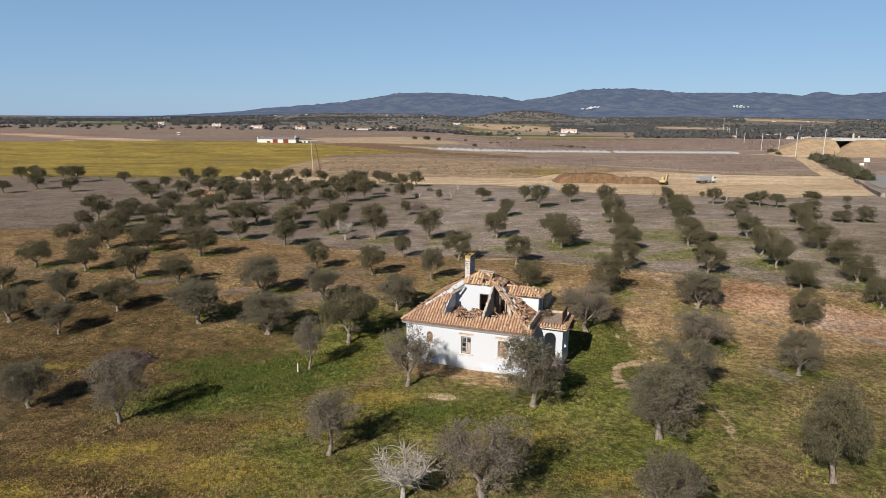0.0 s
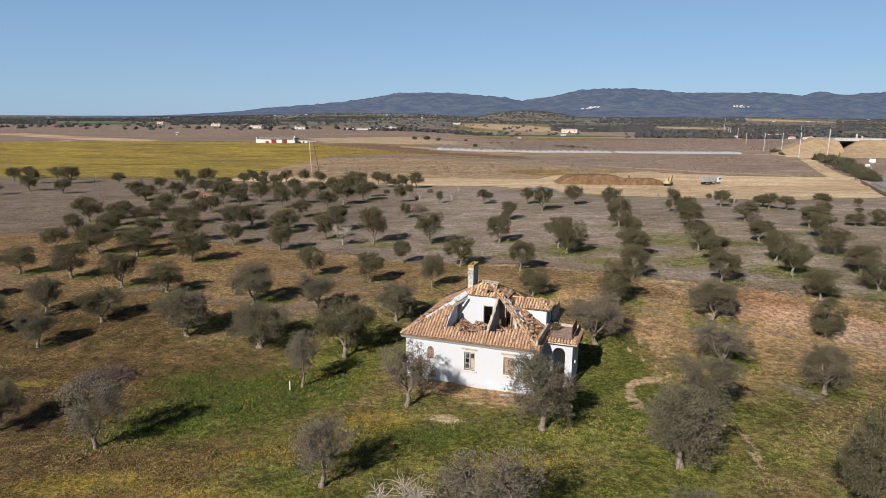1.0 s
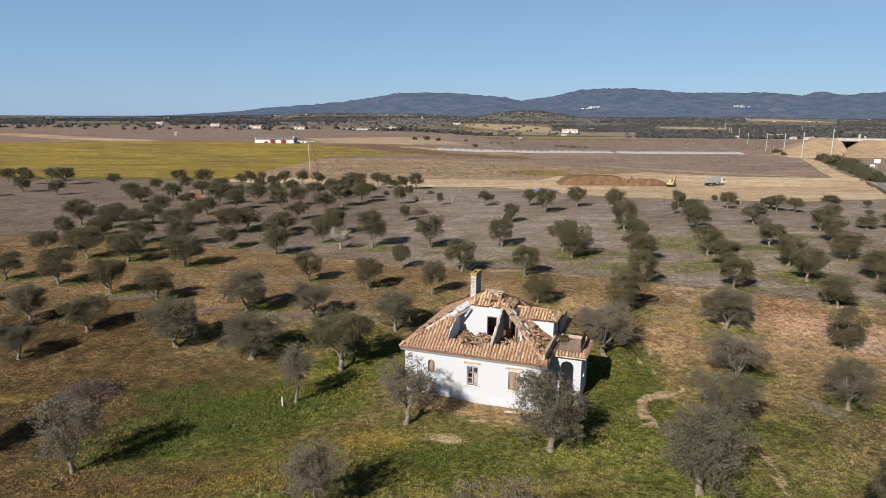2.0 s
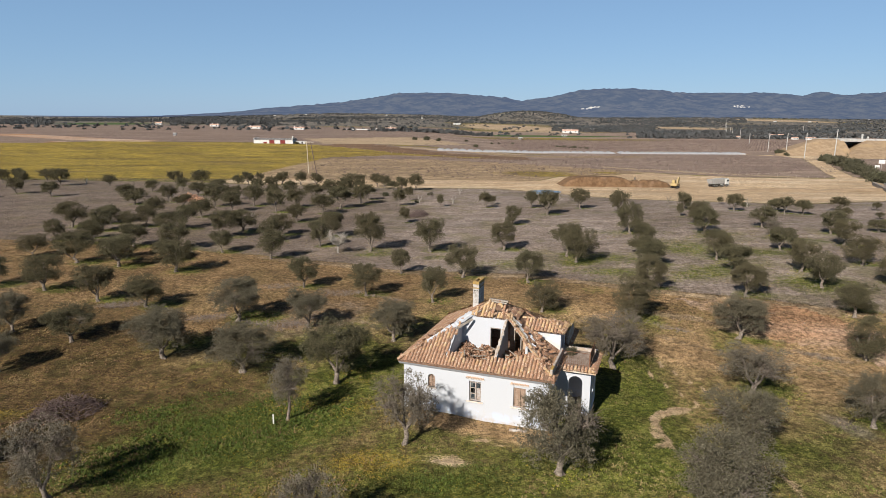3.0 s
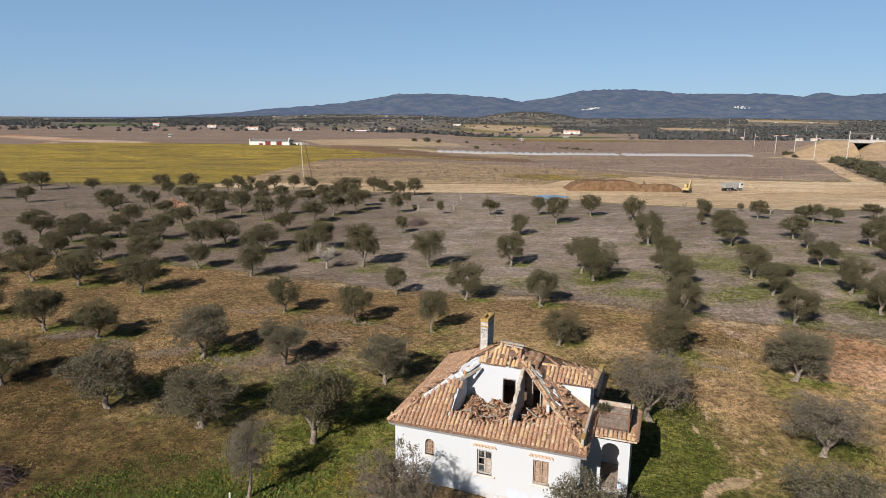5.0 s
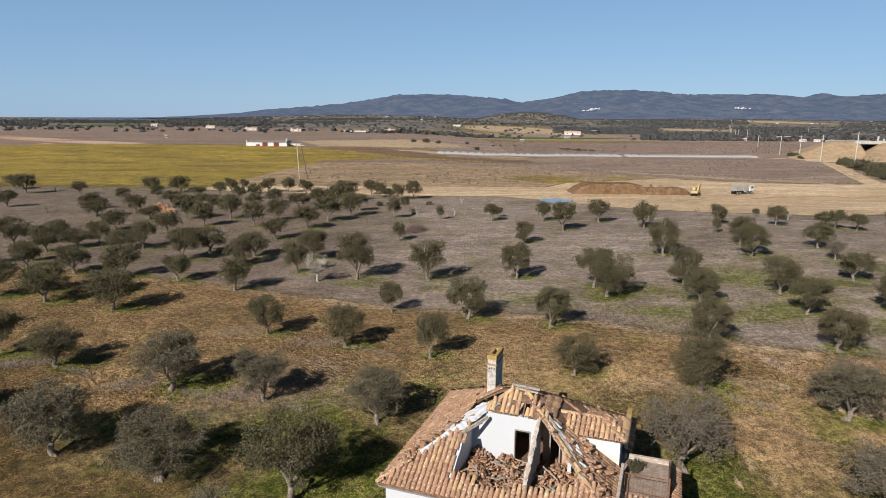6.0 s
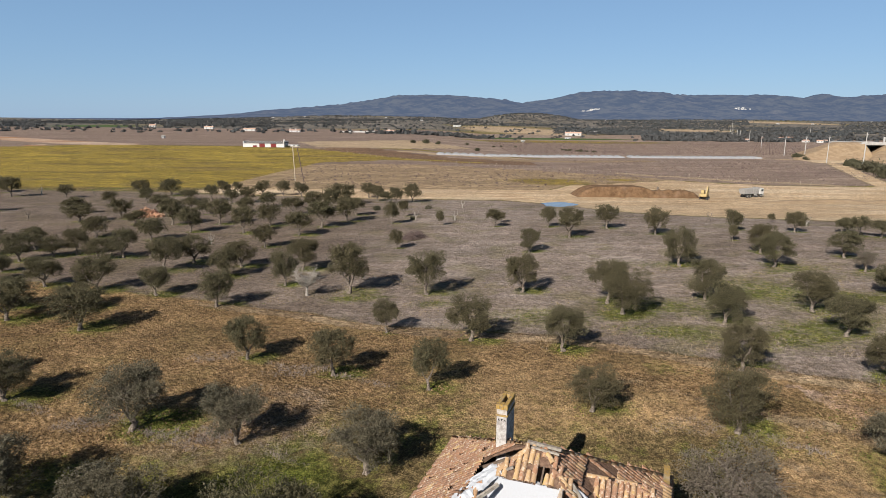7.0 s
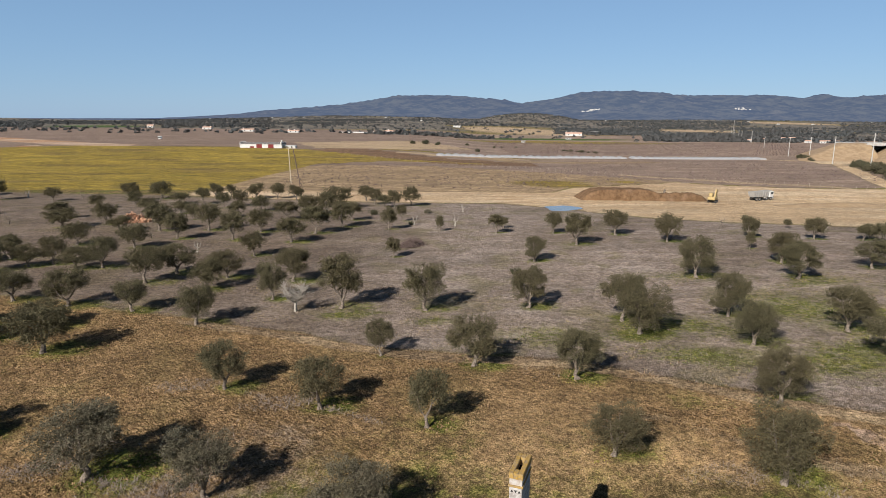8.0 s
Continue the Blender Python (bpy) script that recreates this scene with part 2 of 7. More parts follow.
    n.bump(n.sum("ADD", clods, n.sum("ADD", n.sum("ADD", fine, n.sum("MULTIPLY", grain, 0.5)), n.sum("MULTIPLY", mid, 2.0))), 0.9, 0.16)
    return n.done(colour)


def leaf_material(name, a, b, c):
    n = Nodes(name, 0.65, 0.18)
    colour = n.mix(n.island(), a, b)
    colour = n.mix(n.span(n.random(), 0, 1, 0, 0.45), colour, c)
    n.put(n.bsdf.inputs["Base Color"], colour)
    through_leaf = n.node("ShaderNodeBsdfTranslucent", Color=n.mix(0.25, colour, (0.2, 0.2, 0.07)))
    blend = n.node("ShaderNodeMixShader", Fac=0.18)
    out = n.tree.nodes["Material Output"]
    n.tree.links.new(n.bsdf.outputs[0], blend.inputs[1])
    n.tree.links.new(through_leaf.outputs[0], blend.inputs[2])
    n.tree.links.new(blend.outputs[0], out.inputs["Surface"])
    return n.mat


def tile_material(name, a, b, lichen):
    n = Nodes(name, 0.9)
    grain = n.noise(9.0, 5, 0.7, kind="World")
    colour = n.mix(n.random(), a, b)
    colour = n.mix(n.span(n.island(), 0, 1, 0, 0.55), colour, (0.19, 0.115, 0.08))
    colour = n.mix(n.span(grain, 0.5, 0.66, 0, 0.85), colour, (0.5, 0.42, 0.33))
    colour = n.mix(n.span(n.noise(2.2, 5, 0.7, kind="World"), 0.55, 0.68, 0, 0.7), colour, lichen)
    colour = n.mix(n.span(n.noise(22, 4, 0.7, kind="World"), 0.55, 0.75, 0, 0.6), colour, (0.07, 0.05, 0.04))
    n.bump(grain, 0.5, 0.01)
    return n.done(colour)


def wall_material():
    n = Nodes("limewash", 0.92)
    grain = n.noise(14, 6, 0.7, kind="Object")
    colour = n.mix(n.span(grain, 0.35, 0.7), (0.435, 0.444, 0.466), (0.405, 0.41, 0.424))
    streak = n.noise(1.5, 6, 0.7, where=n.stretch(2.2, 2.2, 0.5, "Object"))
    colour = n.mix(n.span(streak, 0.58, 0.76, 0, 0.7), colour, (0.42, 0.37, 0.3))
    colour = n.mix(n.span(n.noise(0.9, 6, 0.75, kind="Object"), 0.62, 0.7, 0, 0.8), colour, (0.5, 0.4, 0.31))
    split = n.tree.nodes.new("ShaderNodeSeparateXYZ")
    n.tree.links.new(n.place("Object"), split.inputs[0])
    old_paint = n.sum("MULTIPLY", n.span(split.outputs[2], 0.75, 0.35), n.span(n.noise(1.3, 6, 0.7, kind="Object"), 0.42, 0.6))
    colour = n.mix(n.sum("MULTIPLY", old_paint, 0.6), colour, (0.42, 0.5, 0.66))
    splash = n.sum("MULTIPLY", n.span(split.outputs[2], 0.3, -0.1), n.span(n.noise(3.0, 6, 0.7, kind="Object"), 0.4, 0.6))
    colour = n.mix(n.sum("MULTIPLY", splash, 0.7), colour, (0.4, 0.33, 0.25))
    n.bump(grain, 0.2, 0.006)
    return n.done(colour)


def hill_material():
    """Far wooded slopes; a faint blue emission stands in for the haze before them."""
    n = Nodes("hazed_far_hills", 1.0, 0.0)
    woods = n.noise(0.012, 6, 0.7)
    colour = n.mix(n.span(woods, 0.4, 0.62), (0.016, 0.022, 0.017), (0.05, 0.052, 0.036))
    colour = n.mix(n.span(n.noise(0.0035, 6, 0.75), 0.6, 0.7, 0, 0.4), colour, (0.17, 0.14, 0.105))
    # distance haze, put in as a glow of the slopes themselves
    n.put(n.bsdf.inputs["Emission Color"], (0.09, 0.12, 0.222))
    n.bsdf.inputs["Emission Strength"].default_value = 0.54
    return n.done(colour)


def far_leaf_material():
    n = Nodes("far_foliage", 0.9, 0.1)
    colour = n.mix(n.island(), (0.038, 0.042, 0.044), (0.085, 0.088, 0.088))
    return n.done(n.mix(n.span(n.noise(0.006, 4, 0.6), 0.4, 0.6, 0, 0.4), colour, (0.08, 0.068, 0.06)))


GROUND = ground_material()
OLIVE = leaf_material("olive_leaves", (0.032, 0.029, 0.015), (0.148, 0.13, 0.072), (0.09, 0.07, 0.038))
OLIVE_PALE = leaf_material("pale_olive_leaves", (0.07, 0.06, 0.042), (0.2, 0.17, 0.128), (0.13, 0.102, 0.075))
OLIVE_GREY = leaf_material("grey_olive_leaves", (0.046, 0.04, 0.025), (0.175, 0.153, 0.104), (0.112, 0.093, 0.06))
BUSH = leaf_material("bush_leaves", (0.04, 0.04, 0.024), (0.105, 0.1, 0.058), (0.09, 0.075, 0.048))
BARK = speckled("olive_bark", (0.08, 0.062, 0.048), (0.22, 0.18, 0.145), 9, bump=0.8, distance=0.03)
FAR_LEAF = far_leaf_material()
DEAD = speckled("dead_wood", (0.22, 0.19, 0.16), (0.36, 0.325, 0.28), 8, bump=0.5)
LIME = wall_material()
DIRTY = speckled("sooty_limewash", (0.46, 0.43, 0.4), (0.25, 0.22, 0.2), 6, bump=0.5, stain=(0.5, 0.48, 0.45), stain_scale=1.4)
WORN_WASH = speckled("worn_stained_wash", (0.42, 0.39, 0.36), (0.3, 0.23, 0.175), 5, bump=0.4, stain=(0.36, 0.26, 0.16), stain_scale=1.1)
TILE = tile_material("clay_tile", (0.23, 0.115, 0.064), (0.36, 0.2, 0.12), (0.33, 0.21, 0.09))
TILE_OLD = tile_material("lichened_tile", (0.38, 0.22, 0.11), (0.42, 0.29, 0.155), (0.42, 0.28, 0.08))
HILLS = hill_material()

STANDING = []

# ---- ground ----
def spread(lo, hi, fine_lo, fine_hi, fine, grow):
    """Coordinates that are close together in the middle and ever wider outside."""
    mid = list(np.arange(fine_lo, fine_hi, fine))
    out, x, d = [], mid[-1], fine
    while x < hi:
        d *= grow
        x += d
        out.append(min(x, hi))
    back, x, d = [], fine_lo, fine
    while x > lo:
        d *= grow
        x -= d
        back.append(max(x, lo))
    return np.array(back[::-1] + mid + out)


def wobble(x, y, size, seed=0.0):
    """Smooth uneven field between about -1 and 1."""
    a = np.sin(x / size + 1.7 * np.sin(y / size * 0.83 + seed) + seed * 2.1)
    b = np.sin(y / size * 1.13 + 1.3 * np.sin(x / size * 0.71 - seed) + seed * 1.3)
    return 0.6 * a * b + 0.4 * np.sin((x * 0.63 - y * 0.77) / size * 1.9 + seed)


def blob(x, y, cx, cy, rx, ry, turn=0.0):
    c, s = math.cos(turn), math.sin(turn)
    u, v = (x - cx) * c + (y - cy) * s, -(x - cx) * s + (y - cy) * c
    return np.clip(1.25 - 0.75 * np.sqrt((u / rx) ** 2 + (v / ry) ** 2), 0, 1)


def along(x, y, points, half):
    """How near a place is to a line through the points; half: half its width."""
    best = np.full(np.shape(x), 1e9)
    for (ax, ay), (bx, by) in zip(points, points[1:]):
        dx, dy = bx - ax, by - ay
        s = np.clip(((x - ax) * dx + (y - ay) * dy) / (dx * dx + dy * dy), 0, 1)
        best = np.minimum(best, np.hypot(x - ax - s * dx, y - ay - s * dy))
    return np.clip(1.5 - best / half, 0, 1)


def within(x, y, points):
    """1 inside the outline through the points, else 0."""
    odd = np.zeros(np.shape(x), bool)
    for (ax, ay), (bx, by) in zip(points, points[1:] + points[:1]):
        if ay != by:
            odd ^= ((ay > y) != (by > y)) & (x < (bx - ax) * (y - ay) / (by - ay) + ax)
    return odd.astype(float)


def zones(x, y):
    """How much of each kind of cover the ground has at a place."""
    w1, w2, w3 = wobble(x, y, 3.1), wobble(x, y, 9.0, 1.0), wobble(x, y, 31.0, 2.0)
    line = np.interp(x, [-60, -44, -32, -19, -11, -4, 9, 19, 26, 45], [97, 95, 91, 86, 83, 80, 77, 71, 67, 60])
    near = 1 - step(line - 1.2, line + 1.2, y + 0.7 * w1)
    end = np.interp(x, [-113, -84, -52, -24, -3, 15, 26, 37, 49, 70, 105, 140], [194, 193, 186, 179, 177, 175, 167, 150, 140, 133, 148, 215])
    road = np.interp(x, [-120, -60, -35, 2, 29, 37, 72, 100, 142], [198, 199, 200, 203, 200, 212, 229, 217, 219])
    left = np.interp(x, [-60, -25, -8, 5], [60, 58, 64, 76])
    soil = near * step(left - 3, left + 4, y + 2 * w2) * (1 - step(-4, 8, x + 1.5 * w2)) * (0.95 + 0.2 * w2)
    strip = near * step(line - 9.5, line - 7.5, y) * (1 - step(line - 3.4, line - 2.2, y)) * step(2, 14, x) * 0.75
    soil = np.maximum(soil, strip)
    soil = np.maximum(soil, near * step(56, 66, y) * (0.5 + 0.3 * w2))
    soil = np.maximum(soil, 0.95 * np.clip(1.3 - np.abs(y - line + 0.4) / 0.8, 0, 1) * step(-30, -20, x))
    soil = np.maximum(soil, near * (1 - step(-28, -24, x)) * (0.45 + 0.4 * w2) * step(40, 50, y))
    green = 0.3 * near * (1 - step(44, 62, y)) * (0.8 + 0.45 * w2)
    for cx, cy, rx, ry, turn, k in ((-13, 43.2, 9, 3.8, 0.5, 1.0), (-6, 52, 5, 4, 0.3, 0.9), (14, 49, 3.2, 6, -0.4, 0.95), (1, 38, 6, 2.5, 0.2, 0.75),
                                    (13, 41, 4, 5, 0, 0.8), (10, 33, 9, 5, 0.2, 0.62), (9, 64, 2.2, 1.3, 0, 0.8), (16, 82, 3.5, 2, 0, 0.75),
                                    (-9, 57.5, 3.5, 2, 0.3, 0.85), (30, 76, 9, 4, 0.4, 0.6), (38, 96, 6, 2, 0.3, 0.55), (-9, 89, 4, 2, 0.2, 0.6),
                                    (-1, 87, 3, 1.5, 0, 0.6), (25, 62, 8, 4, 0.3, 0.5), (11.6, 46.6, 1.7, 5.5, -0.1, 1.0), (39.5, 85, 5, 3, -0.5, 0.66), (38, 70, 6, 4.5, -0.6, 0.66),
                                    (29, 76, 4, 5, 0, 0.55), (43, 61.5, 5, 2.2, -0.5, 0.56), (18.9, 51, 1.6, 1.2, 0, 0.7), (20.5, 42.5, 2.6, 2.2, 0, 0.75), (13, 36, 6, 4, 0, 0.7),
                                    (9, 82, 6, 4, -0.3, 0.52), (20, 84, 8, 4, -0.3, 0.58), (32, 88, 8, 6, -0.4, 0.58), (10, 66, 5, 2.5, -0.2, 0.58), (4, 62, 3, 4, 0, 0.58), (27, 100, 9, 3, -0.2, 0.5), (48, 92, 8, 4, -0.4, 0.52), (19, 77, 6, 2.5, -0.3, 0.6), (23, 57, 2, 5, -0.2, 0.75), (14, 70, 4, 2, -0.2, 0.7), (18.5, 64, 2.5, 3, 0, 0.7), (-14, 56, 4, 2.4, 0.2, 0.62), (-21, 57.5, 4.5, 2, 0.2, 0.6)):
        green = np.maximum(green, k * blob(x, y, cx, cy, rx, ry, turn))
    green = np.maximum(green, (0.62 + 0.35 * w2) * step(-1, 5, x) * (1 - step(13, 17, x + w2)) * (1 - step(44, 50, y)))
    green = np.maximum(green, (0.5 + 0.4 * w2) * step(-16, -8, x + 2 * w2) * (1 - step(50, 60, y + 2 * w1)))
    mauve = (1 - near) * (1 - step(end - 3, end + 1, y + w2)) * (0.9 - 0.25 * (w3 > 0.5) * step(15, 30, x))
    mauve = np.maximum(mauve, near * 0.42 * step(0.45, 0.8, w2) * step(40, 48, y))
    for cx, cy, rx, ry, turn, k in ((30, 55.4, 2.6, 0.5, -0.45, 0.8), (25.9, 45.6, 1.2, 2.0, 0.3, 0.7), (33, 59.5, 3.5, 0.5, -0.6, 0.62), (20, 62.6, 4.5, 0.6, -0.3, 0.6), (38, 52, 4, 1.0, -0.4, 0.6)):
        mauve = np.maximum(mauve, k * blob(x, y, cx, cy, rx, ry, turn))
    mauve = np.maximum(mauve, (1 - step(-36, -20, x)) * (1 - step(-2, 4, y - 42)) * 0.55)
    sand = step(end - 1, end + 1.5, y + 0.8 * w2) * (1 - step(road - 2, road + 2, y + w2)) * step(-70, -58, x)
    for cx, cy, rx, ry, turn in ((15.6, 47.3, 1.6, 0.55, 0.35), (0.2, 41, 1.8, 0.75, -0.2), (2.6, 43.2, 1.6, 0.35, -0.3), (12.6, 42.6, 0.9, 0.3, 0.2), (13.4, 43.8, 0.45, 1.9, 0.1)):
        sand = np.maximum(sand, 0.7 * blob(x, y, cx, cy, rx, ry, turn))
    for line_of, half, k in (([(15.0, 54.2), (15.9, 51.5), (17.9, 47.5)], 0.28, 0.62), ([(16.3, 55.4), (17.4, 52.6), (19.0, 49.8)], 0.28, 0.62), ([(16.6, 42.5), (18.8, 39), (18.0, 35.5)], 0.5, 0.56), ([(13.2, 43.8), (13.5, 46.2), (14.6, 47.3), (16.4, 47.8)], 0.42, 0.68)):
        sand = np.maximum(sand, k * along(x, y, line_of, half))
    sand = np.maximum(sand, along(x, y, [(185, 328), (161, 278), (141.5, 235.7), (132, 212), (129, 203)], 3.4))
    sand = np.maximum(sand, along(x, y, [(88, 195), (110, 203), (129, 205)], 7))
    sand = np.maximum(sand, along(x, y, [(173, 378), (186, 366), (196, 350), (191, 340)], 3))
    far_edge = np.interp(x, [-226, -198, -112, -74, -21, 27], [362, 384, 384, 366, 318, 303])
    near_edge = np.interp(x, [-200, -113, -62, -58, -52, -21, 27], [200, 197, 201, 250, 291, 308, 299])
    yellow = step(near_edge - 2, near_edge + 3, y) * (1 - step(far_edge - 4, far_edge + 4, y)) * (1 - step(10, 40, x)) * step(-330, -290, x)
    yellow = np.maximum(yellow, 0.75 * blob(x, y, 32, 226, 16, 9))
    yellow = np.maximum(yellow, 0.9 * blob(x, y, 10, 362, 45, 4, -0.2))
    yellow = np.maximum(yellow, 0.8 * blob(x, y, 110, 600, 90, 25))
    open_land = step(road, road + 4, y) + step(end, end + 4, y) * step(150, 160, x)
    vine = np.clip(open_land, 0, 1) * (1 - step(820, 900, y + 40 * w3)) * (1 - np.clip(yellow * 1.5, 0, 1)) * (1 - np.clip(sand, 0, 1))
    vine = np.maximum(vine, step(150, 200, -x) * step(330, 380, y) * (1 - step(900, 1000, y)))
    scrub = step(840, 920, y + 40 * w3) * (0.95 - 0.4 * (np.sin(x / 130 + y / 210) * np.sin(y / 170 - x / 300) > 0.45))
    bank = step(14, 22, x - 0.53 * (y - 33)) * step(330, 350, y) * (1 - step(450, 480, y))
    sand = np.maximum(sand, bank * 0.95)
    vine = vine * (1 - bank)
    weeds = near * (1 - step(-16, -6, x + 2 * w2)) * (1 - step(50, 60, y)) * (0.72 + 0.35 * w2)
    weeds = np.maximum(weeds, near * (1 - step(-26, -16, x + 2 * w2)) * (1 - step(68, 76, y)) * (0.85 + 0.2 * w2))
    soil = soil * (1 - 0.5 * (1 - step(-30, -20, x + 3 * w2)) * (1 - step(64, 76, y)))
    tan = near * step(13, 18, x + w2) * step(38, 46, y + 2 * w2) * (0.5 + 0.42 * w2)
    u, v = (x + 2.74) * 0.9397 - (y - 47.87) * 0.342, (x + 2.74) * 0.342 + (y - 47.87) * 0.9397
    tan = np.maximum(tan, step(-0.5, 1.5, u) * (1 - step(10, 13, u)) * step(-3.6, -1.0, v) * (1 - step(0, 0.5, v)) * 0.78)
    tan = np.maximum(tan, near * step(56, 64, y) * step(-4, 4, x) * (0.72 + 0.25 * w2))
    tan = np.maximum(tan, near * 0.9 * blob(x, y, 19.4, 56, 4.5, 3.2, -0.5))
    tan = np.maximum(tan, near * (0.72 + 0.25 * w2) * step(22, 27, x + w2) * step(43, 50, y + 2 * w2) * (1 - step(line - 6, line - 2, y)))
    shade = (1 - step(-22, 4, x + 5 * w2)) * (0.8 + 0.2 * w3) + 0.5 * step(0.1, 0.5, w2) * step(5, 20, x)
    green = green * (1 - np.clip(tan * 1.1, 0, 0.9) * (1 - 0.6 * step(13, 15, x)))
    flowers = 0.0 * x
    for cx, cy, rx, ry, turn, k in ((-19, 33.5, 4.5, 1.3, 0.2, 0.66), (-13, 31.5, 5, 2.2, -0.1, 0.62), (-8, 37, 3, 1.4, 0.3, 0.55), (-4, 41, 3, 1.2, 0.1, 0.6), (-11, 47.5, 3, 0.9, 0.3, 0.6),
                                    (4, 35.5, 4, 1.2, 0.1, 0.55), (-23, 29, 4, 1.6, 0, 0.6), (-8, 27.5, 5, 1.6, 0, 0.6), (15, 37.5, 2.4, 0.9, 0, 0.6), (9, 31, 3.4, 1.0, 0, 0.5), (-30, 46, 4, 1, 0.2, 0.5)):
        flowers = np.maximum(flowers, (k + 0.12) * blob(x, y, cx, cy, rx, ry, turn))
    for tx, ty, tw in STANDING:
        if ty > 62 or (tx > 11 and ty > 40):
            green = np.maximum(green, (0.66 + 0.12 * w2) * np.clip(1.4 - np.hypot((x - tx - 0.3 * tw) / (0.75 * tw), (y - ty - 0.15 * tw) / (0.6 * tw)), 0, 1))
    ochre = within(x, y, [(-66, 200), (-62, 269), (-45, 291), (-19, 291), (4, 284), (26, 273), (45, 258), (61, 245), (75, 231), (36, 213), (29, 201)]) * 0.9
    ochre = np.maximum(ochre, along(x, y, [(23, 343), (35, 327), (66, 328), (99, 340)], 7))
    ochre = np.maximum(ochre, np.clip(1.5 - np.abs(y - line + 0.9 + 0.3 * w1) / 0.75, 0, 1) * step(-30, -18, x))
    ochre = np.maximum(ochre, (0.55 + 0.3 * w2) * np.clip(1.3 - np.abs(y - line + 7.5 + 0.6 * w1) / 1.3, 0, 1) * step(2, 12, x))
    ochre = np.maximum(ochre, (0.5 + 0.35 * w2) * np.clip(1.3 - np.abs(y - line + 13 + 0.6 * w1) / 1.0, 0, 1) * step(12, 18, x))
    strip = within(x, y, [(-72, 366), (-43, 374), (-18, 347), (1, 331), (40, 318), (40, 297), (8, 297), (-21, 311), (-42, 324)])
    meadow = within(x, y, [(-96, 447), (-18, 497), (20, 426), (-19, 375), (-67, 371)]) * 0.8
    meadow = np.maximum(meadow, along(x, y, [(-38, 354), (-18, 354), (4, 344), (30, 352), (40, 345)], 4))
    meadow = np.maximum(meadow, along(x, y, [(63, 256), (70, 248), (83, 241), (92, 233), (107, 227), (120, 221)], 2.6))
    meadow = np.maximum(meadow, 0.9 * blob(x, y, 1210, 2330, 180, 260) + 0.9 * blob(x, y, 455, 1210, 75, 130) + 0.9 * blob(x, y, 120, 1150, 90, 330, 0.1))
    scrub = scrub * (1 - np.clip(meadow, 0, 1))
    orange = along(x, y, [(-330, 492), (-302, 470), (-258, 437), (-217, 408), (-184, 390)], 13)
    orange = np.maximum(orange, near * (0.6 + 0.25 * w1) * within(x, y, [(22, 66.5), (30.5, 65.5), (36, 60.5), (44, 54), (42, 51), (33, 54), (29, 57), (25, 60)]))
    orange = np.maximum(orange, along(x, y, [(-212, 330), (-216, 357), (-221, 382)], 4))
    yellow = np.maximum(yellow, 0.75 * blob(x, y, 34, 220, 13, 8) + 0.7 * blob(x, y, 57, 230, 7, 5) + 0.8 * blob(x, y, 110, 622, 60, 9, -0.2))
    crop = np.maximum(blob(x, y, 105, 685, 95, 26, 0.1), 0.95 * blob(x, y, -512, 985, 62, 95, 0.6))
    return (soil, green, mauve, sand), (yellow, vine, scrub, crop), (weeds, flowers, tan, shade), (ochre, strip, orange, meadow)


def far_rise(x, y):
    """Low swells of the plain towards the hills."""
    return step(900, 3200, y) * (14 + 9 * wobble(x, y, 420.0, 1.0)) * step(-0.42, -0.1, x / np.maximum(y, 1.0)) - 9 * step(1200, 3600, y) * (1 - step(-0.5, -0.36, x / np.maximum(y, 1.0))) + 26 * np.clip(1 - np.hypot((x - 330) / 190, (y - 2600) / 500) ** 2, 0, 1)


def build_ground():
    xs = spread(-4900, 4900, -62, 62, 0.62, 1.04)
    ys = spread(-900, 4950, 18, 112, 0.62, 1.03)
    gx, gy = np.meshgrid(xs, ys)
    gz = ground_height(gx, gy)
    rough = 0.05 * wobble(gx, gy, 1.1) + 0.05 * wobble(gx, gy, 2.7, 3.0)
    gz = gz + rough * (1 - step(150, 260, gy))
    gz = gz + far_rise(gx, gy)
    w, h = len(xs), len(ys)
    verts = np.stack([gx.ravel(), gy.ravel(), gz.ravel()], 1)
    index = np.arange(w * h).reshape(h, w)
    faces = np.stack([index[:-1, :-1].ravel(), index[:-1, 1:].ravel(), index[1:, 1:].ravel(), index[1:, :-1].ravel()], 1)
    ob = sheet("ground", verts.tolist(), faces.tolist(), GROUND, smooth=True)
    for name, layer in zip(("zone_a", "zone_b", "zone_c", "zone_d"), zones(gx, gy)):
        made = ob.data.attributes.new(name, "FLOAT_COLOR", "POINT")
        made.data.foreach_set("color", np.stack([np.clip(a, 0, 1).ravel() for a in layer], 1).astype(np.float32).ravel())
    return tagged(ob, "grassy and ploughed orchard ground running into open fields", "ground", kind="structure")


